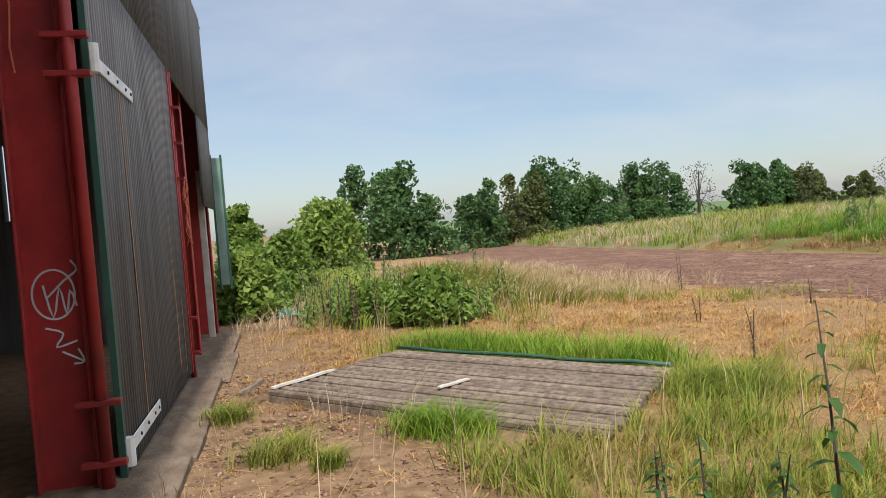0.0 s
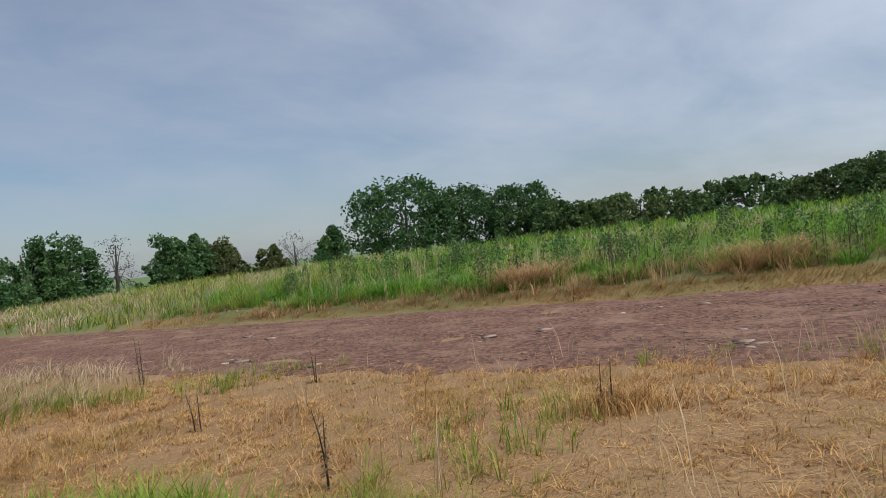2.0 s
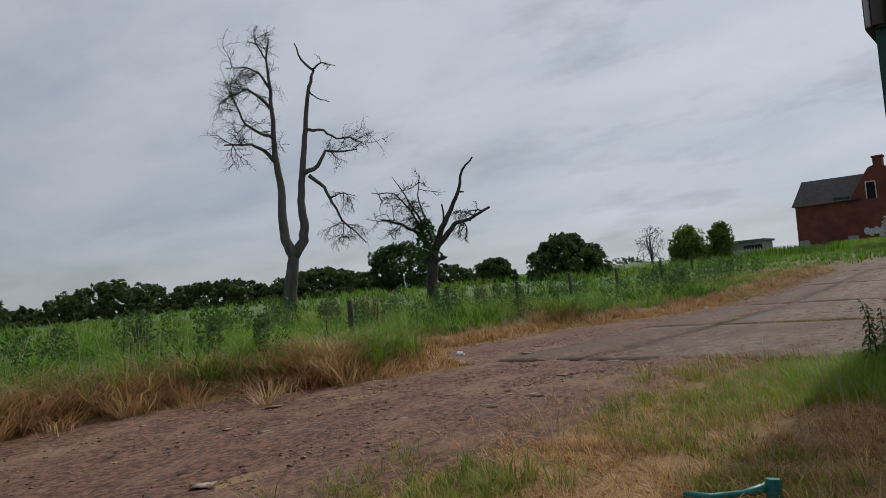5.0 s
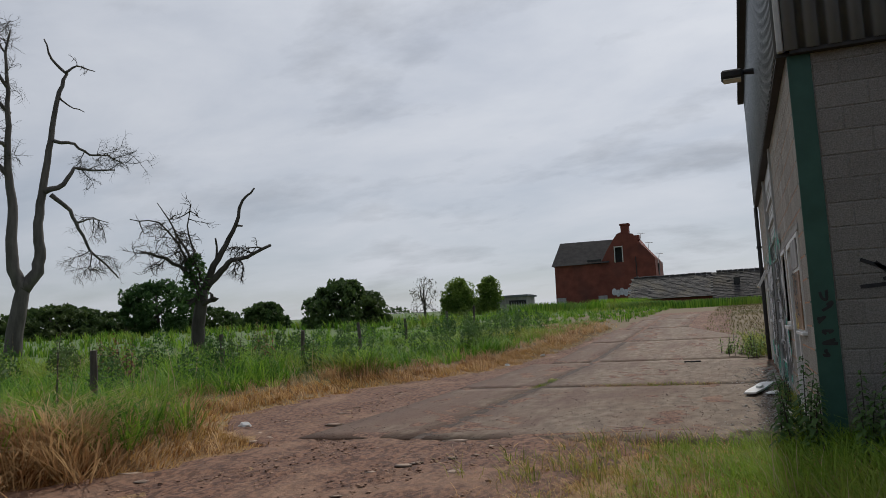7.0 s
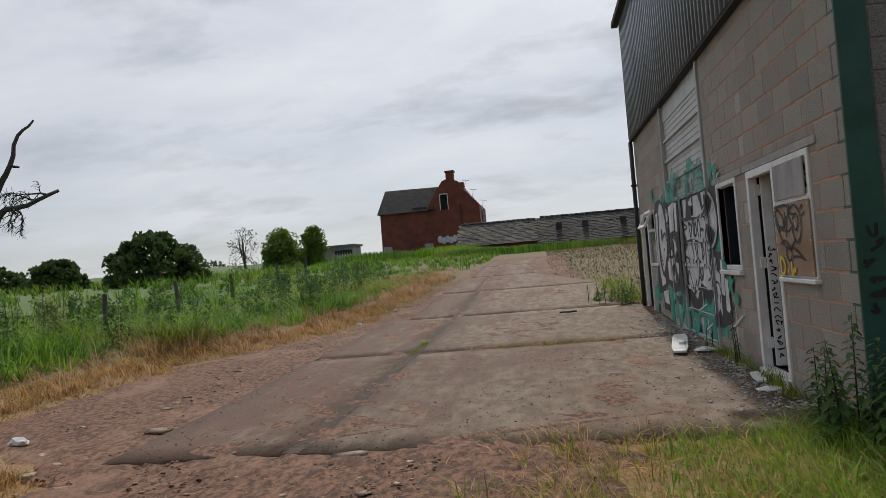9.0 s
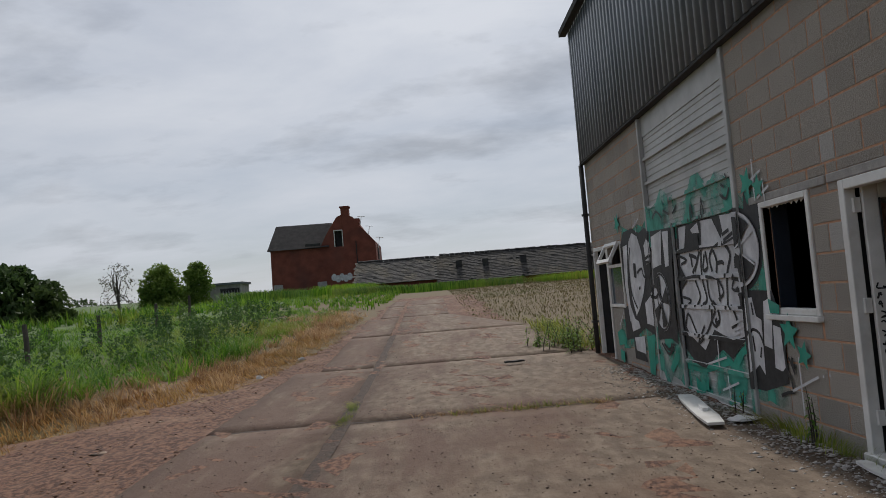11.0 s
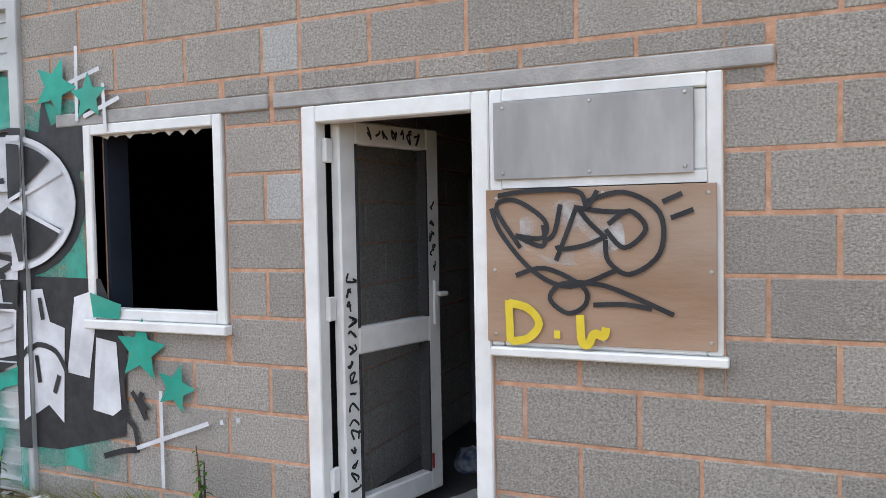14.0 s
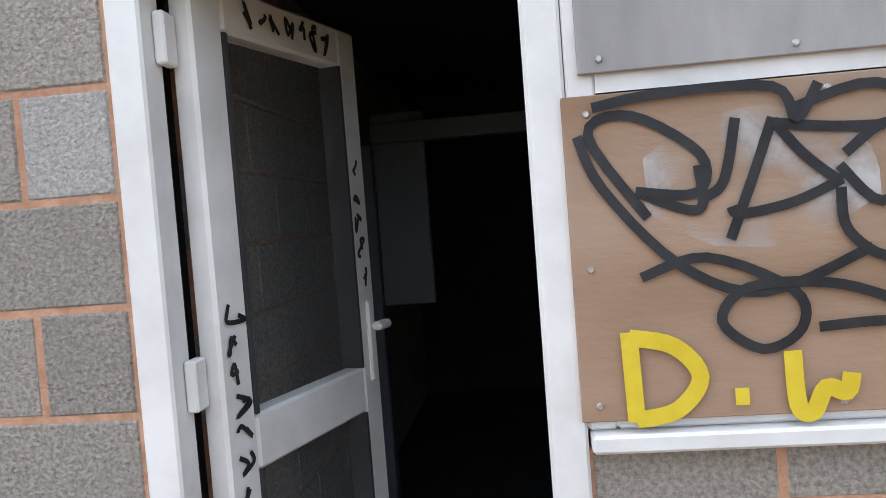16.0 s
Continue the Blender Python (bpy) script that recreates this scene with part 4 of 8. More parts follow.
boxpart("backing", (SHX - 0.06, SHX - 0.004, -13.92, -10.93, 0.45, 4.17), M_DARK, big_door)
boxpart("head_sheet", (SHX - 0.002, SHX + 0.012, -13.9, -10.95, RIBS[-1] - 0.02, 4.165), M_SHUTTER, big_door, "plain top sheet")
boxpart("bottom_bar", (SHX - 0.002, SHX + 0.05, -13.9, -10.95, 0.47, 0.526), M_SHUTTER, big_door, bevel=0.005)
boxpart("jamb", (SHX, BX + 0.03, -10.95, -10.87, 0.45, 4.16), M_SHUTTER, big_door, bevel=0.006)
boxpart("jamb", (SHX, BX + 0.03, -13.96, -13.90, 0.45, 4.16), M_SHUTTER, big_door, bevel=0.006)
wicket = boxpart("wicket_door", (SHX + 0.03, SHX + 0.05, -13.86, -12.97, 0.56, 2.55), M_SHUTTER, big_door, "flat white wicket door with painted wheel", bevel=0.004)
for d in ((-13.90, -13.86, 0.53, 2.6), (-12.97, -12.91, 0.53, 2.6), (-13.86, -12.97, 2.55, 2.6), (-13.86, -12.97, 0.53, 0.565)):
    boxpart("wicket_frame", (SHX + 0.02, SHX + 0.058, *d), M_SHUTTER, big_door, bevel=0.004)
for z in (0.9, 1.55, 2.3):
    boxpart("hinge", (SHX + 0.05, SHX + 0.068, -13.90, -13.83, z, z + 0.06), M_DARK, big_door)

# ---- graffiti ----
graffiti = thing("graffiti", BX, -12.5, 1.5, "large black, white and green spray-painted lettering on the wall", "graffiti")


def clip_band(poly, z0, z1):
    for lim, keep in ((z0, lambda v, l: v >= l), (z1, lambda v, l: v <= l)):
        out = []
        for i, p in enumerate(poly):
            q = poly[(i + 1) % len(poly)]
            if keep(p[1], lim):
                out.append(p)
            if keep(p[1], lim) != keep(q[1], lim):
                t = (lim - p[1]) / (q[1] - p[1])
                out.append((p[0] + (q[0] - p[0]) * t, lim))
        poly = out
        if len(poly) < 3:
            return []
    return poly


LAYER = [0]


def face_at(y, z):
    if y > -10.95 or y < -13.90:
        return BX + (0.031 if (-10.96 < y < -10.86 or -13.97 < y < -13.89) else 0.002)
    if y < -12.91:
        return SHX + 0.059
    return door_face(z)


def paint(shapes, material, name="paint"):
    """One part for each painted shape."""
    LAYER[0] += 1
    for i, s in enumerate(shapes):
        paint_shape(s if isinstance(s[0][0], tuple) else [s], material, name, 0.0012 * LAYER[0] + 0.00004 * i)


def paint_shape(polys, material, name, lift):
    """Flat paint that follows the wall, the wicket and the ribs of the door."""
    bm = bmesh.new()
    zcuts = sorted({0.4, 4.2, *[r + e for r in RIBS for e in (-0.0221, 0.0225)]})
    strips = [(-30, -13.97), (-13.97, -13.89), (-13.89, -12.91), (-12.91, -10.96), (-10.96, -10.86), (-10.86, 0)]
    for poly in polys:
        for y0, y1 in strips:
            cl = [(b, a) for a, b in clip_band([(z, y) for y, z in poly], y0, y1)]
            if len(cl) < 3:
                continue
            bands = list(zip(zcuts[:-1], zcuts[1:])) if y0 == -12.91 else [(0.4, 4.2)]
            cl2 = [(q[1], q[0]) for q in cl]
            for z0, z1 in bands:
                pc = clip_band([(a, b) for b, a in cl2], z0, z1)
                if len(pc) < 3:
                    continue
                x = face_at((y0 + y1) / 2 if y0 > -29 and y1 < 0 else (y0 + 1e-3 if y1 == 0 else y1 - 1e-3), (z0 + z1) / 2) + 0.003 + lift
                try:
                    bm.faces.new([bm.verts.new((x, a, b)) for a, b in pc])
                except ValueError:
                    pass
    bmesh.ops.recalc_face_normals(bm, faces=bm.faces)
    bmesh.ops.triangulate(bm, faces=bm.faces)
    return part(name, bm, material, graffiti)


def oval(y, z, ry, rz, n=28, a0=0.0, a1=2 * math.pi):
    full = abs(a1 - a0 - 2 * math.pi) < 1e-6
    pts = [(y + ry * math.cos(a0 + (a1 - a0) * i / n), z + rz * math.sin(a0 + (a1 - a0) * i / n)) for i in range(n if full else n + 1)]
    return pts if full else pts + [(y, z)]


def strokes(lines, w, smooth=True):
    """Mitred quads along lines."""
    out = []
    for s in lines:
        p = [Vector(q) for q in (smooth_line(s, 4) if smooth else s)]
        side = []
        for i in range(len(p)):
            d = p[min(i + 1, len(p) - 1)] - p[max(i - 1, 0)]
            d = d.normalized() if d.length > 1e-6 else Vector((1, 0))
            side.append(Vector((-d.y, d.x)) * w / 2)
        for i in range(len(p) - 1):
            if (p[i + 1] - p[i]).length > 1e-5:
                out.append([tuple(p[i] - side[i]), tuple(p[i + 1] - side[i + 1]), tuple(p[i + 1] + side[i + 1]), tuple(p[i] + side[i])])
    return out


def star(y, z, r, turn=0.0):
    return [(y + (r if i % 2 == 0 else r * 0.45) * math.sin(turn + i * math.pi / 5), z + (r if i % 2 == 0 else r * 0.45) * math.cos(turn + i * math.pi / 5)) for i in range(10)]


def rag(y0, y1, z0, z1, seed, n=9, amp=0.1):
    """A patch with an uneven outline."""
    r = random.Random(seed)
    lo = [(y0 + (y1 - y0) * i / n, z0 + r.uniform(-amp, amp)) for i in range(n + 1)]
    hi = [(y1 + (y0 - y1) * i / n, z1 + r.uniform(-amp, amp)) for i in range(n + 1)]
    return lo + hi


M_MIST = mat("green_overspray", (0.03, 0.30, 0.22), (0.06, 0.40, 0.30), 5, bump=0.05, rough=0.6)
mn, ml = M_MIST.node_tree.nodes, M_MIST.node_tree.links
mt, mm, mg = mn.new("ShaderNodeTexNoise"), mn.new("ShaderNodeMapRange"), mn.new("ShaderNodeNewGeometry")
mt.inputs["Scale"].default_value, mt.inputs["Detail"].default_value = 3.2, 8
mm.inputs["From Min"].default_value, mm.inputs["From Max"].default_value = 0.34, 0.60
mm.inputs["To Max"].default_value = 0.85
ml.new(mg.outputs["Position"], mt.inputs["Vector"])
ml.new(mt.outputs["Fac"], mm.inputs["Value"])
ml.new(mm.outputs[0], mn["Principled BSDF"].inputs["Alpha"])
# green ground coat, then black shadow, white letters and black outlines
paint([rag(-13.89, -10.96, 2.40, 2.95, 1, 12, 0.14), rag(-13.9, -12.95, 0.6, 1.2, 2, 7, 0.08), rag(-12.9, -10.9, 0.56, 1.1, 3, 9, 0.04), rag(-10.85, -10.25, 0.72, 1.0, 4, 5, 0.05), rag(-15.9, -13.97, 0.8, 1.3, 5, 7, 0.12), rag(-10.85, -10.44, 1.7, 2.65, 6, 5, 0.06), rag(-15.4, -14.0, 2.45, 2.75, 7, 6, 0.08)], M_MIST)
# black ground of the letters
paint([[(-10.96, 1.74), (-10.34, 1.73), (-10.17, 1.4), (-10.2, 0.91), (-10.67, 0.79), (-11.0, 0.78)], oval(-10.99, 2.14, 0.56, 0.42), [(-10.78, 2.4), (-10.72, 2.72), (-10.66, 2.55), (-10.43, 2.63), (-10.42, 2.3), (-10.6, 2.3)]], M_BLACK)
paint([
    [(-12.83, 2.53), (-12.74, 2.56), (-12.3, 2.53), (-12.07, 2.56), (-11.58, 2.54), (-11.2, 2.53), (-10.84, 2.52), (-10.95, 1.26), (-11.2, 1.17), (-11.46, 1.02), (-11.71, 1.1), (-11.93, 1.02), (-12.28, 0.81), (-12.62, 0.9), (-12.91, 1.03), (-12.97, 1.17)],
    [(-15.52, 2.48), (-15.28, 2.68), (-14.76, 2.7), (-14.4, 2.6), (-14.11, 2.65), (-13.83, 2.57), (-13.96, 1.11), (-14.51, 1.22), (-14.92, 1.1), (-14.55, 0.72), (-15.2, 0.73), (-15.21, 1.03), (-15.63, 0.99), (-15.64, 1.49), (-15.35, 1.54), (-15.52, 1.91)],
    [(-13.78, 2.57), (-12.88, 2.54), (-13.03, 1.08), (-13.3, 1.14), (-13.85, 1.09)],
], M_BLACK)
# green waves below the letters
paint([
    [(-12.92, 0.86), (-12.53, 0.89), (-12.22, 0.85), (-11.93, 0.99), (-11.72, 1.07), (-11.46, 0.99), (-11.2, 1.16), (-10.95, 1.24), (-10.96, 1.13), (-11.15, 1.09), (-11.34, 0.94), (-11.6, 0.94), (-11.94, 0.86), (-12.32, 0.79), (-12.93, 0.78)],
    [(-13.44, 0.75), (-13.07, 1.04), (-13.05, 0.88), (-13.35, 0.69)],
    [(-14.46, 1.1), (-14.09, 1.15), (-14.23, 0.49), (-14.47, 0.59)],
    [(-16.21, 1.08), (-15.9, 1.16), (-15.69, 0.93), (-16.15, 0.86)],
], M_TEAL)
# white letter bodies: right-hand letter, wheels, face, door letters
paint([
    [(-10.88, 1.66), (-10.77, 1.67), (-10.72, 1.49), (-10.61, 1.46), (-10.64, 0.94), (-10.75, 1.03), (-10.91, 0.94)],
    [(-10.53, 1.63), (-10.42, 1.66), (-10.37, 1.55), (-10.44, 1.2), (-10.6, 1.22)],
    [(-10.38, 1.42), (-10.24, 1.40), (-10.22, 1.05), (-10.28, 1.01), (-10.42, 1.03)],
    oval(-10.99, 2.14, 0.50, 0.37),
    oval(-13.54, 1.61, 0.36, 0.39),
], M_WHITEP)
paint([
    [(-12.75, 2.52), (-12.48, 2.52), (-12.6, 2.26), (-12.78, 2.24)],
    [(-12.34, 2.46), (-12.09, 2.52), (-12.06, 2.4), (-12.28, 2.41)],
    [(-12.0, 2.53), (-11.65, 2.52), (-11.42, 2.26), (-11.61, 2.22), (-12.03, 2.23)],
    [(-11.43, 2.53), (-11.2, 2.52), (-10.85, 2.51), (-10.88, 2.23), (-11.04, 2.27), (-11.21, 2.23), (-11.37, 2.31)],
    [(-12.78, 2.2), (-12.1, 2.21), (-11.41, 2.2), (-11.31, 2.14), (-11.24, 1.95), (-10.9, 1.97), (-10.92, 1.72), (-11.14, 1.71), (-11.12, 1.55), (-10.94, 1.55), (-10.96, 1.3), (-11.32, 1.23), (-11.62, 1.26), (-11.89, 1.31), (-12.23, 1.06), (-12.66, 1.2), (-12.82, 1.32), (-12.83, 1.73)],
], M_WHITEP)
paint([
    [(-15.09, 2.3), (-14.97, 2.52), (-14.77, 2.63), (-14.5, 2.56), (-14.34, 2.32), (-14.31, 2.08), (-14.26, 1.94), (-14.44, 1.71), (-14.7, 1.5), (-14.91, 1.39), (-15.06, 1.64), (-15.13, 1.95)],
    [(-14.2, 2.4), (-14.02, 2.51), (-13.85, 2.43), (-13.86, 2.15), (-14.16, 2.13)],
    [(-15.35, 2.46), (-15.09, 2.48), (-15.24, 1.9), (-15.21, 1.55), (-14.97, 1.3), (-15.3, 1.29), (-15.41, 1.85)],
    [(-14.4, 1.58), (-13.92, 1.75), (-13.96, 1.26), (-14.38, 1.29)],
    [(-15.29, 1.38), (-14.82, 1.31), (-14.76, 1.21), (-15.2, 1.14)],
    [(-15.13, 1.05), (-14.59, 1.1), (-14.58, 0.84), (-15.08, 0.86)],
    [(-13.74, 2.49), (-13.28, 2.54), (-13.39, 2.1), (-13.79, 2.06)],
    [(-13.24, 2.52), (-12.99, 2.51), (-13.09, 2.07), (-13.24, 2.06)],
], M_WHITEP)
# black drawing over the white
LINES = [
    oval(-13.54, 1.61, 0.34, 0.37) + [(-13.20, 1.61)], oval(-13.60, 1.63, 0.09, 0.10),
    [(-10.21, 1.22), (-10.18, 1.02), (-10.13, 0.96), (-10.11, 0.86)], [(-10.35, 0.79), (-10.22, 0.83), (-10.1, 0.85)], [(-10.14, 1.15), (-10.09, 1.08), (-10.05, 1.01)], [(-10.07, 1.15), (-10.08, 1.11), (-10.04, 1.06)],
    [(-10.9, 1.3), (-10.82, 1.36), (-10.68, 1.33), (-10.6, 1.22)], [(-10.83, 1.3), (-10.81, 1.15)], [(-10.7, 1.1), (-10.66, 1.2)], [(-10.79, 1.62), (-10.77, 1.5)],
    [(-12.3, 2.55), (-12.25, 2.75), (-12.2, 2.55)], [(-11.95, 2.55), (-11.9, 2.78), (-11.84, 2.55)], [(-11.35, 2.74), (-11.2, 2.68), (-11.1, 2.78)], [(-11.3, 2.84), (-11.22, 2.80)], [(-11.1, 2.93), (-11.06, 2.86)],
    [(-13.6, 2.72), (-13.4, 2.80), (-13.2, 2.70)], [(-13.1, 2.78), (-12.9, 2.72), (-12.75, 2.80)],
]
paint([strokes([l], 0.03) for l in LINES], M_BLACK, "stroke")
LETTERS = [
    [(-12.0, 2.51), (-12.05, 2.21), (-12.1, 1.9), (-12.01, 1.65), (-12.16, 1.58)],
    [(-12.45, 2.17), (-12.19, 2.1), (-12.39, 1.95)],
    [(-12.4, 2.18), (-12.38, 2.02)],
    [(-12.1, 2.19), (-12.31, 1.97)],
    [(-11.92, 2.18), (-11.9, 2.0), (-12.04, 1.98), (-11.96, 2.15)],
    [(-11.77, 1.95), (-11.82, 2.09), (-11.71, 2.18), (-11.62, 2.06), (-11.66, 1.93)],
    [(-11.63, 2.03), (-11.47, 2.04), (-11.43, 2.01)],
    [(-11.37, 2.23), (-11.24, 2.1), (-11.37, 1.9), (-11.44, 1.54)],
]
paint([strokes([l], 0.045) for l in LETTERS], M_BLACK, "stroke")
LOOPS = [
    [(-11.4, 2.32), (-11.21, 2.36)],
    [(-11.37, 2.26), (-11.12, 2.32)],
    [(-11.31, 2.23), (-11.07, 2.27)],
    [(-11.87, 1.6), (-11.93, 1.42), (-11.83, 1.35), (-11.7, 1.42), (-11.74, 1.56), (-11.84, 1.62)],
    [(-11.78, 1.44), (-11.82, 1.4), (-11.75, 1.39), (-11.73, 1.42)],
    [(-12.17, 1.34), (-12.43, 1.12), (-12.12, 1.26), (-11.8, 1.52)],
    [(-12.84, 1.54), (-12.82, 1.31), (-12.68, 1.47), (-12.43, 1.22)],
    [(-12.82, 1.88), (-12.36, 1.91), (-12.1, 1.9)],
]
paint([strokes([l], 0.038) for l in LOOPS], M_BLACK, "stroke")
FLICKS = [
    [(-12.79, 2.17), (-12.55, 2.11), (-12.76, 2.07)],
    [(-11.91, 1.9), (-11.64, 1.86), (-11.51, 1.72), (-11.66, 1.64)],
    [(-12.33, 1.87), (-12.21, 1.68), (-12.36, 1.56)],
    [(-11.26, 1.86), (-11.01, 1.82), (-11.18, 1.74)],
    [(-11.64, 1.86), (-11.62, 1.62)],
    [(-11.35, 1.59), (-11.23, 1.42), (-11.39, 1.35)],
    [(-12.8, 1.67), (-12.53, 1.63), (-12.72, 1.55)],
    [(-11.95, 1.86), (-11.93, 1.68), (-11.83, 1.6)],
    [(-11.14, 1.9), (-11.27, 1.76), (-11.09, 1.73)],
]
paint([strokes([l], 0.034) for l in FLICKS], M_BLACK, "stroke")
FACE = [
    [(-14.92, 2.42), (-15.07, 2.16), (-15.05, 1.75), (-14.8, 1.5)],
    [(-14.64, 2.03), (-14.39, 2.08), (-14.29, 1.96), (-13.91, 2.0)],
    [(-14.15, 2.22), (-13.84, 2.24)],
    [(-14.16, 2.16), (-13.87, 2.16)],
    [(-14.54, 1.82), (-14.62, 1.79)],
    [(-13.58, 1.05), (-13.37, 0.99), (-13.25, 1.08)],
    [(-13.68, 1.06), (-13.4, 0.93), (-13.16, 1.08)],
    [(-13.99, 1.73), (-13.78, 1.82), (-13.61, 1.76), (-13.74, 1.67), (-13.99, 1.69)],
]
paint([strokes([l], 0.04) for l in FACE], M_BLACK, "stroke")
paint([
    [(-12.42, 2.4), (-12.1, 2.38), (-12.09, 2.25), (-12.33, 2.24)],
    [(-12.8, 2.06), (-12.58, 1.87), (-12.83, 1.75)],
    [(-10.87, 2.22), (-11.14, 2.07), (-11.15, 1.96), (-10.89, 1.98), (-10.88, 2.05), (-10.99, 2.08), (-10.98, 2.14), (-10.87, 2.16)],
    [(-11.14, 1.7), (-10.91, 1.71), (-10.92, 1.57), (-11.05, 1.59)],
    [(-13.03, 2.17), (-12.92, 2.18), (-13.0, 1.38), (-13.07, 1.39)],
    [(-14.82, 2.18), (-14.69, 2.17), (-14.71, 1.95), (-14.82, 1.97)],
], M_BLACK)
paint([oval(-10.99, 2.14, 0.44, 0.33, 8, 0.75, 1.65), oval(-10.99, 2.14, 0.44, 0.33, 8, -1.35, -0.45), oval(-13.54, 1.61, 0.31, 0.34, 6, -0.1, 0.6), oval(-13.54, 1.61, 0.31, 0.34, 6, -1.6, -0.9), oval(-13.54, 1.61, 0.31, 0.34, 6, -2.8, -2.2), oval(-13.54, 1.61, 0.31, 0.34, 6, 1.5, 2.3)], M_BLACK)
# white sparkles and highlights
paint([strokes([oval(-10.99, 2.14, 0.49, 0.36, 20, -1.5, 1.5)[:-1]], 0.03), *[[q] for q in strokes([[(-10.99, 2.14), (-10.58, 2.3)], [(-10.99, 2.14), (-10.6, 1.98)], [(-10.44, 2.95), (-10.45, 2.56)], [(-10.62, 2.73), (-10.28, 2.82)], [(-10.26, 2.74), (-10.25, 2.5)], [(-10.4, 2.58), (-10.15, 2.66)], [(-9.94, 1.17), (-9.94, 0.67)], [(-10.11, 0.86), (-9.64, 1.03)], [(-9.57, 1.04), (-9.55, 1.045)], [(-9.47, 1.06), (-9.45, 1.065)], [(-15.95, 1.2), (-15.6, 1.45)], [(-14.5, 2.9), (-14.5, 2.62)], [(-14.65, 2.7), (-14.3, 2.8)]], 0.022)]], M_WHITEP, "stroke")
SPARKS = [
    [(-11.4, 1.37), (-11.05, 1.46)],
    [(-11.36, 1.32), (-11.03, 1.39)],
    [(-11.36, 1.27), (-11.18, 1.31)],
    [(-11.8, 1.21), (-11.83, 0.91)],
    [(-12.16, 0.91), (-11.59, 1.03)],
    [(-11.61, 0.83), (-11.59, 0.58)],
    [(-11.79, 0.66), (-11.33, 0.79)],
]
paint([strokes([l], 0.024, False) for l in SPARKS], M_WHITEP, "stroke")
paint([star(-10.06, 1.37, 0.17, 0.1), star(-9.84, 1.19, 0.13, 0.3), star(-10.6, 2.75, 0.16, 0.4), star(-10.36, 2.68, 0.13), star(-15.55, 2.85, 0.18, 0.5), rag(-12.6, -12.2, 0.58, 0.72, 42, 5, 0.05), rag(-16.05, -15.8, 0.65, 0.85, 45, 3, 0.06), [(-10.4, 1.66), (-10.18, 1.60), (-10.2, 1.525), (-10.38, 1.53)]], M_TEAL)
tag_n = thing("wall_tag", 5.1, BY1 + 0.01, 1.9, "black angular spray tag on the end wall", "graffiti")
bm = bmesh.new()
northw = lambda u, v: (u, BY1 + 0.005, v)
for s in ([(5.22, 2.15), (5.0, 2.05)], [(5.1, 2.12), (4.98, 2.0)], [(4.98, 2.15), (4.9, 2.0), (4.8, 2.1), (4.7, 1.95)], [(5.24, 1.9), (4.9, 1.92), (4.6, 1.93)], [(5.05, 1.96), (4.85, 2.0)], [(4.75, 1.85), (4.5, 1.75)]):
    ribbon(bm, s, 0.035, northw)
part("black_paint", bm, M_BLACK, tag_n)
bm = bmesh.new()
for s in scribble(rt, 5.46, 5.63, 1.25, 1.9, 6, True):
    ribbon(bm, smooth_line(s), 0.026, lambda u, v: (u, BY1 + 0.016, v), (0, 0.0001, 0))
part("corner_scrawl", bm, M_BLACK, tag_n)

# ---- farmhouse ----
HY = -84.0
house = thing("farmhouse", 20, HY, 3.6, "derelict red brick farmhouse with dark tiled roof", "house")


def prism(profile, y0, y1, material, name, parent):
    """A wall plate with an outline in x and z and depth along y."""
    bm = bmesh.new()
    a = [bm.verts.new((x, y1, z)) for x, z in profile]
    b = [bm.verts.new((x, y0, z)) for x, z in profile]
    bm.faces.new(a)
    bm.faces.new(b[::-1])
    for i in range(len(a)):
        j = (i + 1) % len(a)
        bm.faces.new((a[j], a[i], b[i], b[j]))
    bmesh.ops.recalc_face_normals(bm, faces=bm.faces)
    return part(name, bm, material, parent)


prism([(20.2, 3.0), (25.65, 3.0), (25.6, 8.2), (20.2, 8.1)], HY - 7.5, HY, M_BRICK, "wall", house)
gable_l = prism([(17.77, 3.0), (20.19, 3.0), (20.19, 8.3), (19.6, 9.4), (18.74, 10.7), (18.74, 8.1), (17.77, 8.1)], HY - 9, HY + 0.05, M_BRICK, "gable_wall", house)
gable_r = prism([(14.3, 3.0), (17.76, 3.0), (17.76, 11.5), (16.6, 11.2), (16.0, 10.3), (14.35, 8.35)], HY - 9, HY + 0.05, M_BRICK, "gable_wall", house)
prism([(17.77, 9.9), (18.73, 9.9), (18.73, 10.72), (18.3, 11.3), (17.77, 11.5)], HY - 9, HY + 0.05, M_BRICK, "gable_wall", house)
boxpart("window_recess", (17.77, 18.73, HY - 0.6, HY - 0.5, 8.1, 9.9), M_DARK, house)
for d in ((17.77, 17.85, 8.1, 9.9), (18.65, 18.73, 8.1, 9.9), (17.85, 18.65, 9.8, 9.9)):
    boxpart("window_frame", (d[0], d[1], HY - 0.1, HY + 0.08, d[2], d[3]), M_UPVC, house)
bm = bmesh.new()
v = [bm.verts.new(p) for p in [(25.9, HY + 0.3, 8.15), (19.3, HY + 0.3, 8.15), (19.3, HY - 3.6, 11.1), (25.55, HY - 3.6, 11.15), (25.9, HY - 7.8, 8.15), (19.3, HY - 7.8, 8.15)]]
for f in ((0, 1, 2, 3), (3, 2, 5, 4), (0, 3, 4)):
    bm.faces.new([v[i] for i in f])
bmesh.ops.solidify(bm, geom=bm.faces[:], thickness=0.12)
part("roof", bm, M_ROOF, house)
boxpart("roof_hole", (20.2, 21.8, HY + 0.12, HY + 0.32, 8.35, 8.6), M_DARK, house, "gap with slipped tiles")
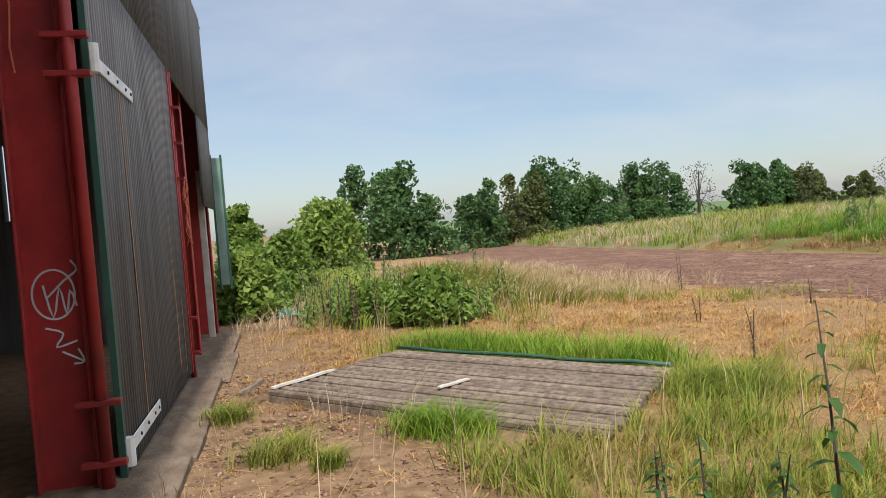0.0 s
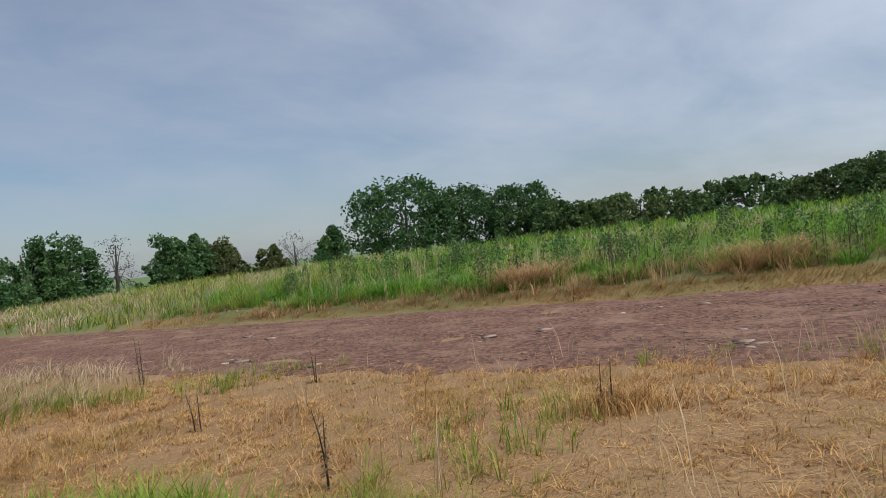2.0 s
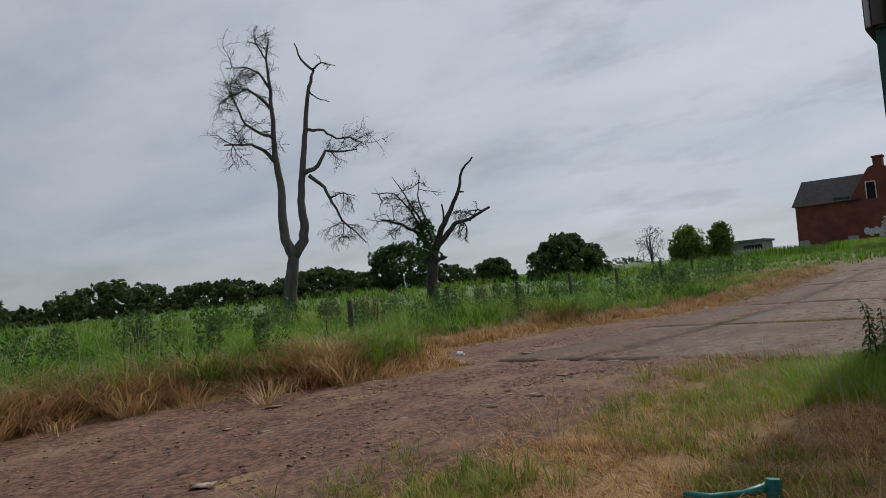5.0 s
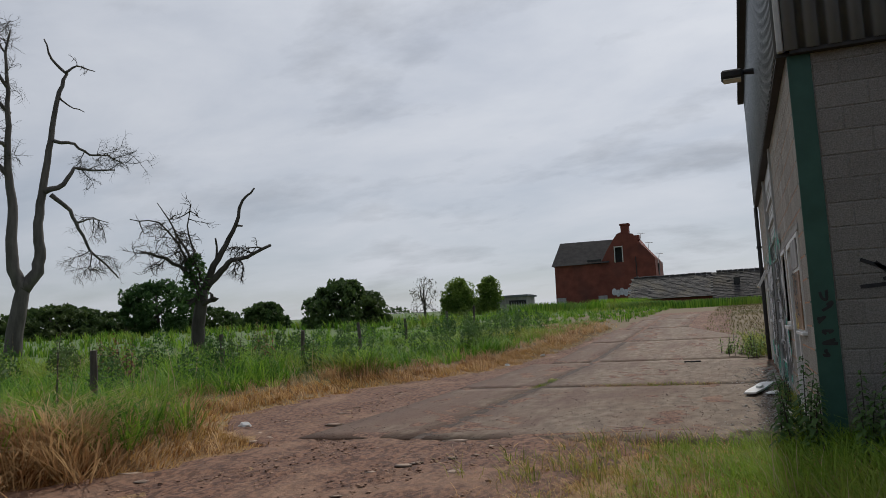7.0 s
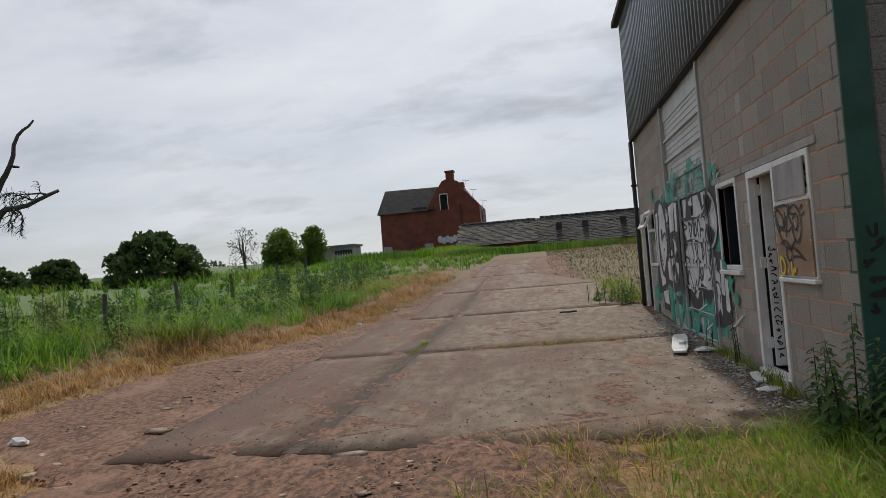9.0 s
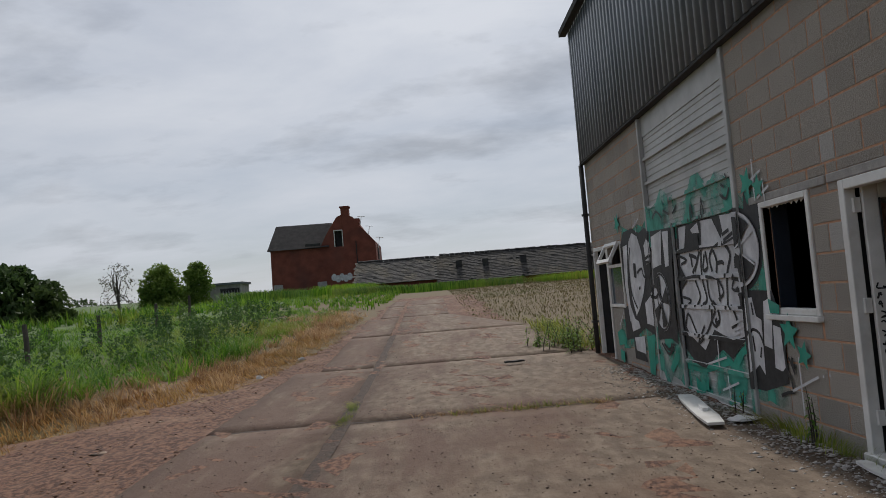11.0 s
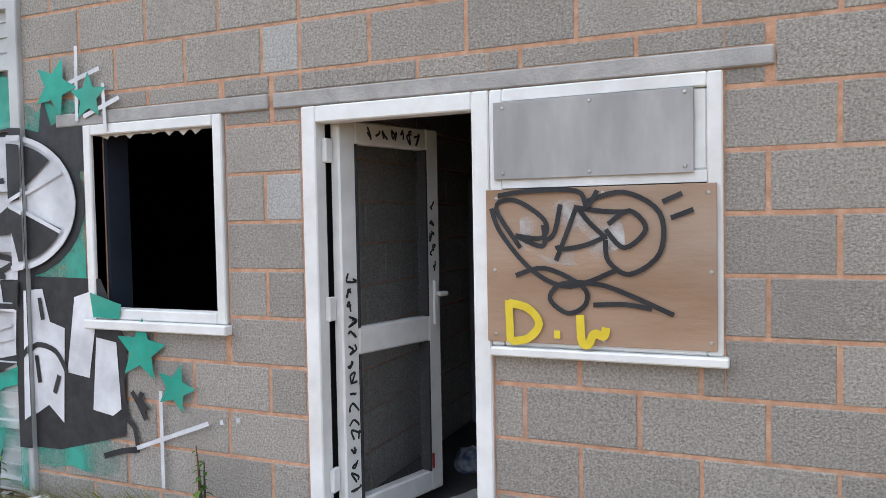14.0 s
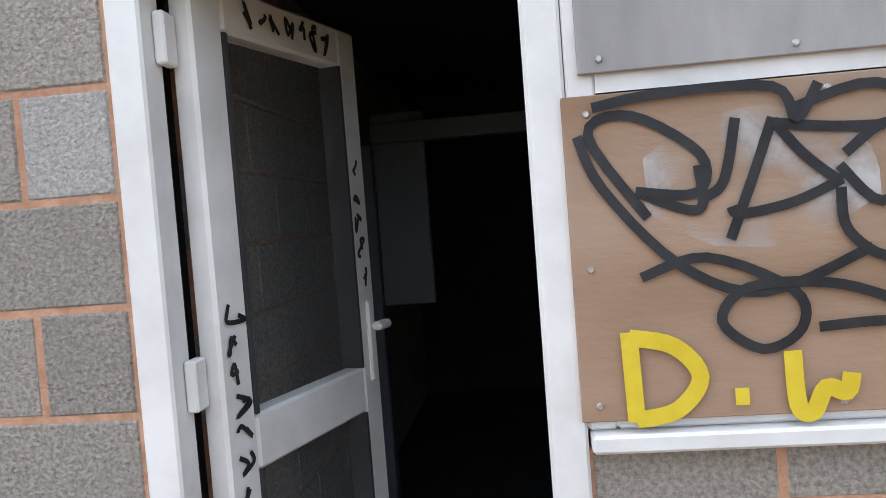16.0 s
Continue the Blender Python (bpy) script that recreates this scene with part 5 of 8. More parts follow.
ch = boxpart("chimney", (17.0, 17.85, HY - 1.2, HY - 0.1, 11.0, 12.25), M_BRICK, house)
boxpart("cap", (16.9, 17.95, HY - 1.3, HY, 12.25, 12.42), M_BRICK, ch)
boxpart("shoulder", (15.9, 16.5, HY - 1, HY - 0.05, 10.4, 11.0), M_BRICK, house)
for i, (x, z) in enumerate([(15.7, 10.7), (14.9, 9.6), (13.9, 8.3)]):
    bm = bmesh.new()
    tube(bm, [(x + 0.2, HY - 0.5, z - 0.6), (x, HY - 0.5, z + 0.5)], [0.03, 0.03], 5)
    tube(bm, [(x - 0.4, HY - 0.5, z + 0.45), (x + 0.4, HY - 0.5, z + 0.55)], [0.03, 0.03], 5)
    part("aerial", bm, M_UPVC, house, "bent roof aerial")
for z in (4.6, 6.6):
    boxpart("side_window", (14.26, 14.36, HY - 4, HY - 2.8, z, z + 1.3), M_DARK, house)
bm = bmesh.new()
tube(bm, [(16.4, HY + 0.12, 3.6), (16.4, HY + 0.12, 8.6)], [0.05, 0.05], 6)
part("drainpipe", bm, M_DARK, house)
hg = thing("house_graffiti", 18.2, HY + 0.06, 4.7, "pale bubble-letter graffiti on the brick wall", "graffiti")
for i in range(5):
    bm = bmesh.new()
    bmesh.ops.create_circle(bm, cap_ends=True, segments=12, radius=0.36, matrix=pose(19.0 - i * 0.42, HY + 0.07 + i * 0.004, 4.75 + 0.08 * (-1) ** i, 90, 0, 0) @ Matrix.Diagonal((0.8, 1.1, 1, 1)))
    part("letter", bm, M_WHITEP, hg)
for i, x in enumerate((24.5, 19.8)):
    boxpart("boarded_window", (x, x + 1.0, HY + 0.0, HY + 0.07, 3.7, 4.5), M_PLYGREY, house)

# ---- long slate-roofed sheds ----
def shed(name, x0, x1, y, z_base, z_eave, z_ridge, depth, label, seed, rot=()):
    r = random.Random(seed)
    t = thing(name, (x0 + x1) / 2, y, z_base, label, "farm shed")
    boxpart("wall", (x0, x1, y - depth, y, z_base - 0.5, z_eave), M_BRICK, t)
    bm = bmesh.new()
    q = [bm.verts.new(p) for p in [(x0 - 0.1, y + 0.3, z_eave - 0.1), (x1 + 0.1, y + 0.3, z_eave - 0.1), (x1 + 0.1, y - depth / 2, z_ridge), (x0 - 0.1, y - depth / 2, z_ridge), (x1 + 0.1, y - depth, z_eave), (x0 - 0.1, y - depth, z_eave)]]
    for f in ((0, 1, 2, 3), (3, 2, 4, 5)):
        bm.faces.new([q[i] for i in f])
    bmesh.ops.solidify(bm, geom=bm.faces[:], thickness=0.08)
    part("roof_deck", bm, M_DARK, t)
    # courses of slates, some slipped or missing
    rows, bm = 17, bmesh.new()
    sl = Vector((0, -(depth / 2 + 0.3), z_ridge - z_eave + 0.1)) / rows
    up = sl.cross(Vector((1, 0, 0))).normalized() * -1
    if up.z < 0:
        up = -up
    for k in range(rows):
        x = x0 - 0.1 + (0.2 if k % 2 else 0)
        while x < x1 + 0.1:
            w = r.uniform(0.24, 0.32)
            if r.random() > 0.02:
                o = Vector((x, y + 0.3, z_eave - 0.1)) + sl * (k - 0.1 + r.uniform(-0.06, 0.06)) + up * (0.05 + r.uniform(0, 0.03))
                e = sl * 1.2
                p = [o, o + Vector((w - 0.02, 0, r.uniform(-0.02, 0.02))), o + Vector((w - 0.02, 0, 0)) + e - up * 0.03, o + e - up * 0.03]
                d = -up * 0.03
                a = [bm.verts.new(c) for c in p]
                b = [bm.verts.new(p[0] + d), bm.verts.new(p[1] + d)]
                bm.faces.new(a)
                bm.faces.new((a[1], a[0], b[0], b[1]))
            x += w
    ob = part("slate_roofing", bm, M_SLATE, t, "mossy uneven grey slates")
    ob["kind"] = "stuff"
    for i in range(int((x1 - x0) / 0.45)):
        bmr = bmesh.new()
        a = x0 + i * 0.45
        tube(bmr, [(a, y - depth / 2, z_ridge + 0.09 + r.uniform(-0.03, 0.03)), (a + 0.43, y - depth / 2, z_ridge + 0.09 + r.uniform(-0.03, 0.03))], [0.1, 0.1], 6)
        part("ridge_tile", bmr, M_ROOF, t)
    return t


shed_a = shed("stone_shed", 8.25, 15.0, -67.0, 2.7, 3.45, 5.35, 5.0, "low derelict shed with pale mossy slate roof", 31)
shed_b = shed("long_shed", -5.2, 8.1, -67.2, 2.7, 3.15, 5.45, 5.4, "long derelict shed with grey slate roof and holes", 32)
for x in (6.2, 3.9, 0.6):
    bm = bmesh.new()
    box(bm, x - 0.25, x + 0.25, -67.2 - 1.75, -67.2 - 1.1, 4.25, 4.85)
    part("roof_hole", bm, M_DARK, shed_b)
shed_c = shed("end_shed", -11.5, -5.4, -66.5, 2.7, 3.6, 5.5, 5.0, "dark far shed with sagging roof", 33)

# ---- flat-roofed container hut ----
hut = thing("container_hut", 29.4, -75.5, 3.2, "low grey flat-roofed hut with black tags", "hut")
boxpart("body", (26.8, 32.1, -78.5, -75.2, 2.4, 4.65), M_PLYGREY, hut)
boxpart("roof", (26.6, 32.3, -78.7, -75.0, 4.65, 4.85), M_CLAD, hut)
boxpart("door_panel", (26.9, 28.7, -75.2, -75.14, 2.6, 4.3), M_DARK, hut)
bm = bmesh.new()
for i in range(6):
    a = 27.0 + i * 0.27
    ribbon(bm, [(a, 2.9), (a + 0.1, 4.1), (a + 0.18, 3.0)], 0.09, lambda u, v, i=i: (u, -75.12 + 0.003 * i, v))
part("tags", bm, M_WHITEP, hut)

# ---- trees and hedges (plan) ----
TREES = [
    ('dark', 6.9, 47.5, 5.7, 5.5),
    ('dark', 15.1, 53.9, 3.6, 4.5),
    ('olive', 18.1, 55.1, 3.5, 4.8),
    ('dark', 21.5, 58.2, 3.7, 5.9),
    ('dark', 26.0, 60.7, 3.8, 5.5),
    ('dark', 30.8, 62.9, 4.0, 5.2),
    ('dark', 34.4, 63.2, 4.2, 5.3),
    ('bare', 38.4, 63.3, 3.5, 5.1),
    ('dark', 42.6, 60.5, 5.2, 4.8),
    ('olive', 47.0, 59.7, 3.7, 4.0),
    ('olive', 51.2, 58.8, 4.9, 3.0),
    ('light', 1.9, 29.9, 2.9, 2.6),
    ('light', -1.0, 22.0, 1.3, 2.3),
    ('dark', 47.5, 67.0, 6.6, 5.0),
    ('olive', 55.2, 67.3, 7.6, 4.1),
    ('bare', 59.8, 63.2, 4.7, 4.1),
    ('dark', 60.3, 58.5, 4.5, 4.3),
    ('oak', 76.0, 60.0, 14.6, 9.5),
    ('oak', 82.8, 55.5, 9.8, 8.0),
    ('oak', 88.5, 49.9, 10.7, 7.5),
    ('hedge', 87.7, 40.0, 8.7, 4.4),
    ('hedge', 86.8, 45.0, 13.9, 4.7),
    ('hedge', 88.2, 33.9, 16.2, 4.7),
    ('hedge', 89.4, 22.2, 15.9, 4.7),
    ('hedge', 89.1, 10.7, 15.8, 4.7),
    ('hedge', 87.3, 0.1, 13.6, 4.7),
    ('hedge', 84.3, -10.2, 15.0, 4.7),
    ('hedge', 82.4, 7.8, 8.5, 5.1),
    ('hedge', 82.4, -1.2, 11.5, 5.1),
    ('hedge', 81.1, -11.5, 11.3, 4.8),
    ('bush', 68.9, -18.5, 5.2, 5.3),
    ('hedge', 83.0, -23.8, 13.9, 3.7),
    ('hedge', 69.5, -30.0, 10.9, 4.9),
    ('hedge', 65.0, -37.9, 10.4, 4.6),
    ('hedge', 59.2, -45.5, 11.9, 4.8),
    ('oak', 46.0, -42.8, 5.1, 6.1),
    ('hedge', 56.9, -43.2, 8.2, 4.9),
    ('hedge', 50.5, -44.1, 3.9, 3.8),
    ('hedge', 45.9, -48.2, 4.5, 4.3),
    ('bush', 36.7, -42.6, 3.3, 4.0),
    ('bush', 28.3, -38.5, 5.0, 4.7),
    ('far', 73.8, -141.1, 9.1, 6.7),
    ('bare', 34.7, -66.5, 2.9, 6.8),
    ('light', 32.2, -69.6, 3.5, 6.4),
    ('light', 30.0, -72.4, 2.6, 6.8),
]


def leafy_tree(kind, x, y, width, top, seed):
    r = np.random.default_rng(seed)
    z0 = gz(x, y)
    h = max(top - z0, 0.35)
    name = {"hedge": "hedge_bush", "bush": "bush", "far": "distant_tree"}.get(kind, "tree")
    label = {"dark": "dense dark green leafy tree in a row", "olive": "olive green bushy tree in a row", "light": "light green rounded bush in rough grass", "oak": "broad dark green oak tree beyond the field", "hedge": "dark green overgrown field hedge bush", "bush": "dense dark green rounded field bush", "bare": "thin half-bare brown twiggy tree", "far": "distant dark green tree on the horizon"}[kind]
    t = thing(name, x, y, z0, label, "bush" if kind in ("hedge", "bush", "light") else "tree", "field trees and hedges")
    w = width / 2 * {"dark": 1.5, "olive": 1.45, "hedge": 1.3, "bush": 1.15, "oak": 1.2}.get(kind, 1.05)
    width = w * 2
    base = {"dark": 0.04, "oak": 0.12}.get(kind, 0.0)
    m = int((110 if kind in ("dark", "olive", "bush", "light") else 60) + width * 9)
    u = r.uniform(0, 1, m)
    ang = r.uniform(0, 2 * math.pi, m)
    prof = {"dark": lambda q: (1 - q) ** 0.7, "hedge": lambda q: (1 - q ** 4) ** 0.5, "bush": lambda q: (1 - q ** 2.5) ** 0.5, "light": lambda q: (1 - q ** 2.5) ** 0.5}.get(kind, lambda q: np.sqrt(np.clip(1 - (1.7 * q - 0.75) ** 2, 0.05, 1)))
    rad = prof(u) * np.sqrt(r.uniform(0.15, 1, m))
    hz = base + (u if kind in ("oak", "bare") else u ** (1.35 if kind not in ("bush", "light") else 1.1)) * (0.97 - base) + r.normal(0, 0.03, m)
    C = np.stack([x + np.cos(ang) * rad * w, y + np.sin(ang) * rad * w * 0.8, z0 + hz * h], axis=1)
    if kind in ("dark", "olive"):
        # several pointed leaders of uneven height
        nl = 6
        lx_, ly_ = r.uniform(-0.75, 0.75, nl) * w, r.uniform(-0.5, 0.5, nl) * w
        lh_ = r.uniform(0.55, 1.0, nl)
        lh_[0] = 1.0
        own = r.integers(0, nl, m)
        rad = (1 - u) ** 0.8 * np.sqrt(r.uniform(0.05, 1, m)) * 0.55
        C = np.stack([x + lx_[own] + np.cos(ang) * rad * w, y + ly_[own] + np.sin(ang) * rad * w, z0 + u * lh_[own] * h * 0.97], axis=1)
    cr = np.clip((0.12 if kind in ("dark", "olive") else 0.14) * min(width, h) * r.uniform(0.4, 1.3, m), 0.12, 1.5)
    if kind in ("bush", "light", "hedge"):
        cr = cr * 1.15
        C[:, 2] = np.maximum(C[:, 2], z0 + 0.2)
    R = np.stack([cr, cr, cr * 0.85], axis=1)
    n = {"bare": 900, "far": 1500, "bush": 9000, "light": 9000}.get(kind, int(2500 + 330 * width * min(h, 8) ** 0.7))
    V, F = leaf_cloud(r, C, R, min(n, 9000), {"bare": 0.09}.get(kind, min(0.12 + 0.009 * width, 0.045 + 0.03 * width)))
    bmt = bmesh.new()
    lean = r.normal(0, 0.15, 2)
    tube(bmt, [(x, y, z0 - 0.1), (x + lean[0], y + lean[1], z0 + h * 0.35), (x + lean[0] * 2, y + lean[1] * 2, z0 + h * 0.8)], [0.04 * h ** 0.9, 0.03 * h ** 0.9, 0.012 * h ** 0.9], 6)
    for k in range(9 if kind != "bare" else 16):
        q = C[r.integers(0, m)]
        s = (x + lean[0], y + lean[1], z0 + h * r.uniform(0.15, 0.5))
        tube(bmt, [s, tuple((np.array(s) + q) / 2 + r.normal(0, 0.15, 3)), tuple(q)], [0.015 * h ** 0.8, 0.009 * h ** 0.8, 0.003 * h ** 0.8], 5)
    part("trunk", bmt, M_BARK_DARK, t)
    arrays("crown", V, F, M_LEAF[kind], t)
    return t


for i, (kind, x, y, w, top) in enumerate(TREES):
    leafy_tree(kind, x, y, w, top, 100 + i)

# ---- concrete yard slabs ----
pavement = thing("pavement", 8.5, -12, 0.5, "worn pale concrete yard slabs stained with red earth", "concrete paving", kind="structure")
rs = random.Random(4)


def slab(x0, x1, y0, y1, w0=None, w1=None, lift=0.044):
    """One cast slab following the slope; w0, w1 give slanted west edges."""
    nxs, nys = max(3, int((x1 - x0) / 0.5)), max(3, int((y1 - y0) / 0.5))
    a0, a1 = (x0 if w0 is None else w0), (x0 if w1 is None else w1)
    tilt = rs.uniform(-0.008, 0.008)
    V, F = [], []
    for j in range(nys + 1):
        y = y0 + (y1 - y0) * j / nys
        xa = a0 + (a1 - a0) * j / nys
        for i in range(nxs + 1):
            x = xa + (x1 - xa) * i / nxs
            rim = i in (0, nxs) or j in (0, nys)
            V.append((x + (rs.uniform(-0.015, 0.015) if rim else 0), y + (rs.uniform(-0.015, 0.015) if rim else 0), gz(x, y) + lift + tilt * (i / nxs - 0.5) + (rs.uniform(-0.008, 0.001) if rim else rs.uniform(-0.003, 0.003))))
    m = nxs + 1
    for j in range(nys):
        for i in range(nxs):
            F.append((j * m + i, j * m + i + 1, (j + 1) * m + i + 1, (j + 1) * m + i))
    rim = [i for i in range(m)] + [j * m + nxs for j in range(1, nys + 1)] + [nys * m + i for i in range(nxs - 1, -1, -1)] + [j * m for j in range(nys - 1, 0, -1)]
    base = len(V)
    for k in rim:
        V.append((V[k][0], V[k][1], V[k][2] - 0.09))
    for k in range(len(rim)):
        q = (k + 1) % len(rim)
        F.append((rim[q], rim[k], base + k, base + q))
    return arrays("slab", np.array(V), np.array(F), M_CONCRETE, pavement)


cuts = [-6.75, -12.45, -18.2, -24.0, -29.8, -35.6, -41.4]
for a, b in zip(cuts[:-1], cuts[1:]):
    slab(9.94, 11.45 if a > -13 else (11.0 if a > -25 else 10.6), b + (0.02 if b > -13 else 0.005), a - (0.02 if a > -13 else 0.005))
    wa, wb = (float(np.interp(-q, [18, 24, 29.8, 42], [5.74, 6.15, 8.2, 8.2])) for q in (a, b))
    if a > -7:
        slab(5.74, 9.80, b + 0.02, a - 0.02)
    elif a > -13:
        slab(5.74, 9.80, b + (0.02 if b > -13 else 0.005), a - (0.02 if a > -13 else 0.005))
    else:
        slab(wb, 9.80, b + (0.02 if b > -13 else 0.005), a - (0.02 if a > -13 else 0.005), wb, wa)
M_SOIL = mat("dark_joint_soil", (0.035, 0.022, 0.016), (0.085, 0.052, 0.036), 12, bump=0.6)


def joint_fill(x0, x1, y0, y1):
    """Soil packed in a joint between slabs."""
    n = max(2, int(max(x1 - x0, y1 - y0) / 0.4))
    V = []
    for i in range(n + 1):
        t = i / n
        q = ((x0, y0 + (y1 - y0) * t), (x1, y0 + (y1 - y0) * t)) if y1 - y0 > x1 - x0 else ((x0 + (x1 - x0) * t, y1), (x0 + (x1 - x0) * t, y0))
        V += [(a, b, gz(a, b) + 0.040 + rs.uniform(-0.006, 0.003)) for a, b in q]
    F = np.array([(2 * i, 2 * i + 1, 2 * i + 3, 2 * i + 2) for i in range(n)])
    return arrays("joint_fill", np.array(V), F, M_SOIL, pavement)


joint_fill(9.78, 9.96, -24.0, -6.8)
joint_fill(5.8, 9.78, -12.50, -12.40)
joint_fill(9.96, 11.4, -12.50, -12.40)
M_RUBBLE = mat("pale_rubble", (0.33, 0.30, 0.27), (0.50, 0.47, 0.44), 14, (0.14, 0.10, 0.08), 4, 0.6, bump=0.3, island=1.2)


def stones(name, n, place, smin, smax, material, seed, label, category, flat=0.5):
    """Loose chips as small faceted lumps, joined as stuff."""
    r = np.random.default_rng(seed)
    x, y = place(r, n)
    z = ground(x, y)
    base = np.array([(1, 0, 0), (0, 1, 0), (-1, 0, 0), (0, -1, 0), (0, 0, 1), (0, 0, -0.4)], dtype=float)
    tri = np.array([(0, 1, 4), (1, 2, 4), (2, 3, 4), (3, 0, 4), (1, 0, 5), (2, 1, 5), (3, 2, 5), (0, 3, 5)])
    s = smin * (smax / smin) ** (r.uniform(0, 1, n) ** 2.2)
    V = base[None] * (s[:, None, None] * r.uniform(0.6, 1.4, (n, 6, 1))) * np.array([1, 1, flat])
    a = r.uniform(0, 6.28, n)
    c, q = np.cos(a)[:, None], np.sin(a)[:, None]
    V = np.stack([V[:, :, 0] * c - V[:, :, 1] * q, V[:, :, 0] * q + V[:, :, 1] * c, V[:, :, 2]], axis=-1)
    return V + np.stack([x, y, z], -1)[:, None, :], tri, s


def add_stones(name, n, place, smin, smax, lift, material, seed, label, category, flat=0.5):
    V, tri, s = stones(name, n, place, smin, smax, material, seed, label, category, flat)
    V[:, :, 2] += lift
    F = (tri[None] + (np.arange(len(V)) * 6)[:, None, None]).reshape(-1, 3)
    ob = arrays(name, V.reshape(-1, 3), F, material)
    return tagged(ob, label, category, kind="stuff")


def on_track(r, n):
    y = r.uniform(-26, 30, n)
    u = r.uniform(0.02, 0.98, n)
    return edge_west(y) * (1 - u) + edge_east(y) * u, y


def on_yard(r, n):
    return r.uniform(5.8, 11.4, n), -6.8 - 16 * r.uniform(0, 1, n) ** 1.3


def by_wall(r, n):
    return 5.72 + np.abs(r.normal(0, 0.28, n)), r.uniform(-15.5, -7.3, n)


def by_barn(r, n):
    return r.uniform(-1.0, 1.8, n), r.uniform(3.6, 9.5, n)


M_FLAT = mat("pale_track_stone", (0.25, 0.175, 0.125), (0.44, 0.335, 0.26), 14, (0.17, 0.105, 0.075), 4, 0.6, bump=0.3, island=1.2)
M_STONE = mat("track_stone", (0.09, 0.042, 0.026), (0.36, 0.225, 0.148), 6, bump=0.2, island=1.4)
add_stones("gravel", 50000, on_track, 0.006, 0.027, 0.028, M_STONE, 21, "loose reddish and grey stones on the track", "gravel", 0.45)
add_stones("flat_stones", 420, on_track, 0.05, 0.24, 0.026, M_FLAT, 22, "pale flat stones bedded in the track", "stones", 0.05)
M_GRIT = mat("dark_grit", (0.06, 0.036, 0.028), (0.17, 0.115, 0.09), 6, bump=0.2, island=1.4)
add_stones("grit", 11000, on_yard, 0.003, 0.014, 0.048, M_GRIT, 23, "dark grit scattered over concrete", "grit")
add_stones("rubble", 4200, by_wall, 0.005, 0.030, 0.048, M_RUBBLE, 24, "broken pale rubble along the wall foot", "rubble")
add_stones("soil_crumbs", 8000, by_barn, 0.006, 0.03, 0.005, M_STONE, 25, "small stones on bare earth by the barn", "stones")

# ---- old barn with red steel frame ----
BARN_TOP = 5.3


def red_post(y):
    p = thing("steel_post", AX - 0.3, y, gz(AX - 0.3, y), "red oxide painted steel barn stanchion" + (" with a white scrawl" if y < 6 else ""), "steel post", "barn stanchions")
    z0 = gz(AX - 0.3, y) - 0.15
    boxpart("web", (AX - 0.40, AX - 0.09, y - 0.012, y + 0.012, z0, BARN_TOP), M_RED, p)
    for x in (AX - 0.42, AX - 0.09):
        boxpart("flange", (x, x + 0.02, y - 0.09, y + 0.09, z0, BARN_TOP), M_RED, p, bevel=0.004)
    return p


posts = [red_post(y) for y in (-1.2, 4.95, 10.95, 13.95)]
bm = bmesh.new()
scr = lambda u, v: (u, 4.95 - 0.0165, v)
TAG2 = [oval(AX - 0.25, 1.22, 0.12, 0.15, 14) + [(AX - 0.13, 1.22)], [(AX - 0.305, 1.28), (AX - 0.260, 1.08), (AX - 0.215, 1.26), (AX - 0.185, 1.1), (AX - 0.155, 1.24), (AX - 0.125, 1.14)], [(AX - 0.290, 1.2), (AX - 0.185, 1.3), (AX - 0.110, 1.36), (AX - 0.140, 1.42)], [(AX - 0.312, 1.02), (AX - 0.215, 0.98), (AX - 0.260, 0.90), (AX - 0.140, 0.93)], [(AX - 0.230, 0.87), (AX - 0.110, 0.80)], [(AX - 0.140, 0.88), (AX - 0.110, 0.80), (AX - 0.170, 0.79)]]
for i, s in enumerate(TAG2):
    ribbon(bm, smooth_line(s, 3), 0.012, lambda u, v, i=i: (u, 4.95 - 0.0165 - i * 0.0006, v))
part("white_scrawl", bm, M_WHITEP, posts[1], "thin white spray scrawl")


def sheet_panel(name, y0, y1, z0, z1, x, label, material=None):
    t = thing(name, x, (y0 + y1) / 2, z0, label, "metal sheet", "barn cladding sheets")
    corrugated("sheet", x, y0, y1, z0, z1, material or M_SHEET, pitch=0.076, depth=0.018, parent=t)
    return t


sheet_panel("cladding_sheet", 4.98, 8.8, 3.42, BARN_TOP + 0.1, AX + 0.02, "dark weathered corrugated barn cladding")
sheet_panel("cladding_sheet", 8.82, 14.1, 3.40, BARN_TOP + 0.1, AX + 0.02, "dark weathered corrugated barn cladding")
sheet_panel("cladding_sheet", 12.0, 13.9, 2.0, 3.39, AX + 0.03, "dark weathered corrugated barn cladding")
barn_door = sheet_panel("barn_door", 5.05, 8.75, 0.02, 3.40, AX + 0.03, "grey weathered corrugated barn door with white strap hinges")
for z in (0.18, 2.66):
    strap = boxpart("strap_hinge", (AX + 0.055, AX + 0.066, 5.1, 6.4, z - 0.048, z + 0.048), M_UPVC, barn_door, "white steel strap hinge", bevel=0.004)
    for y in (5.5, 5.8, 6.1, 6.3):
        bm = bmesh.new()
        bmesh.ops.create_cone(bm, cap_ends=True, segments=8, radius1=0.014, radius2=0.012, depth=0.01, matrix=pose(AX + 0.070, y, z, 0, 90, 0))
        part("bolt", bm, M_DARK, barn_door)
    bm = bmesh.new()
    tube(bm, [(AX + 0.07, 5.05, z - 0.09), (AX + 0.07, 5.05, z + 0.09)], [0.04, 0.04], 10)
    part("hinge_eye", bm, M_UPVC, barn_door)
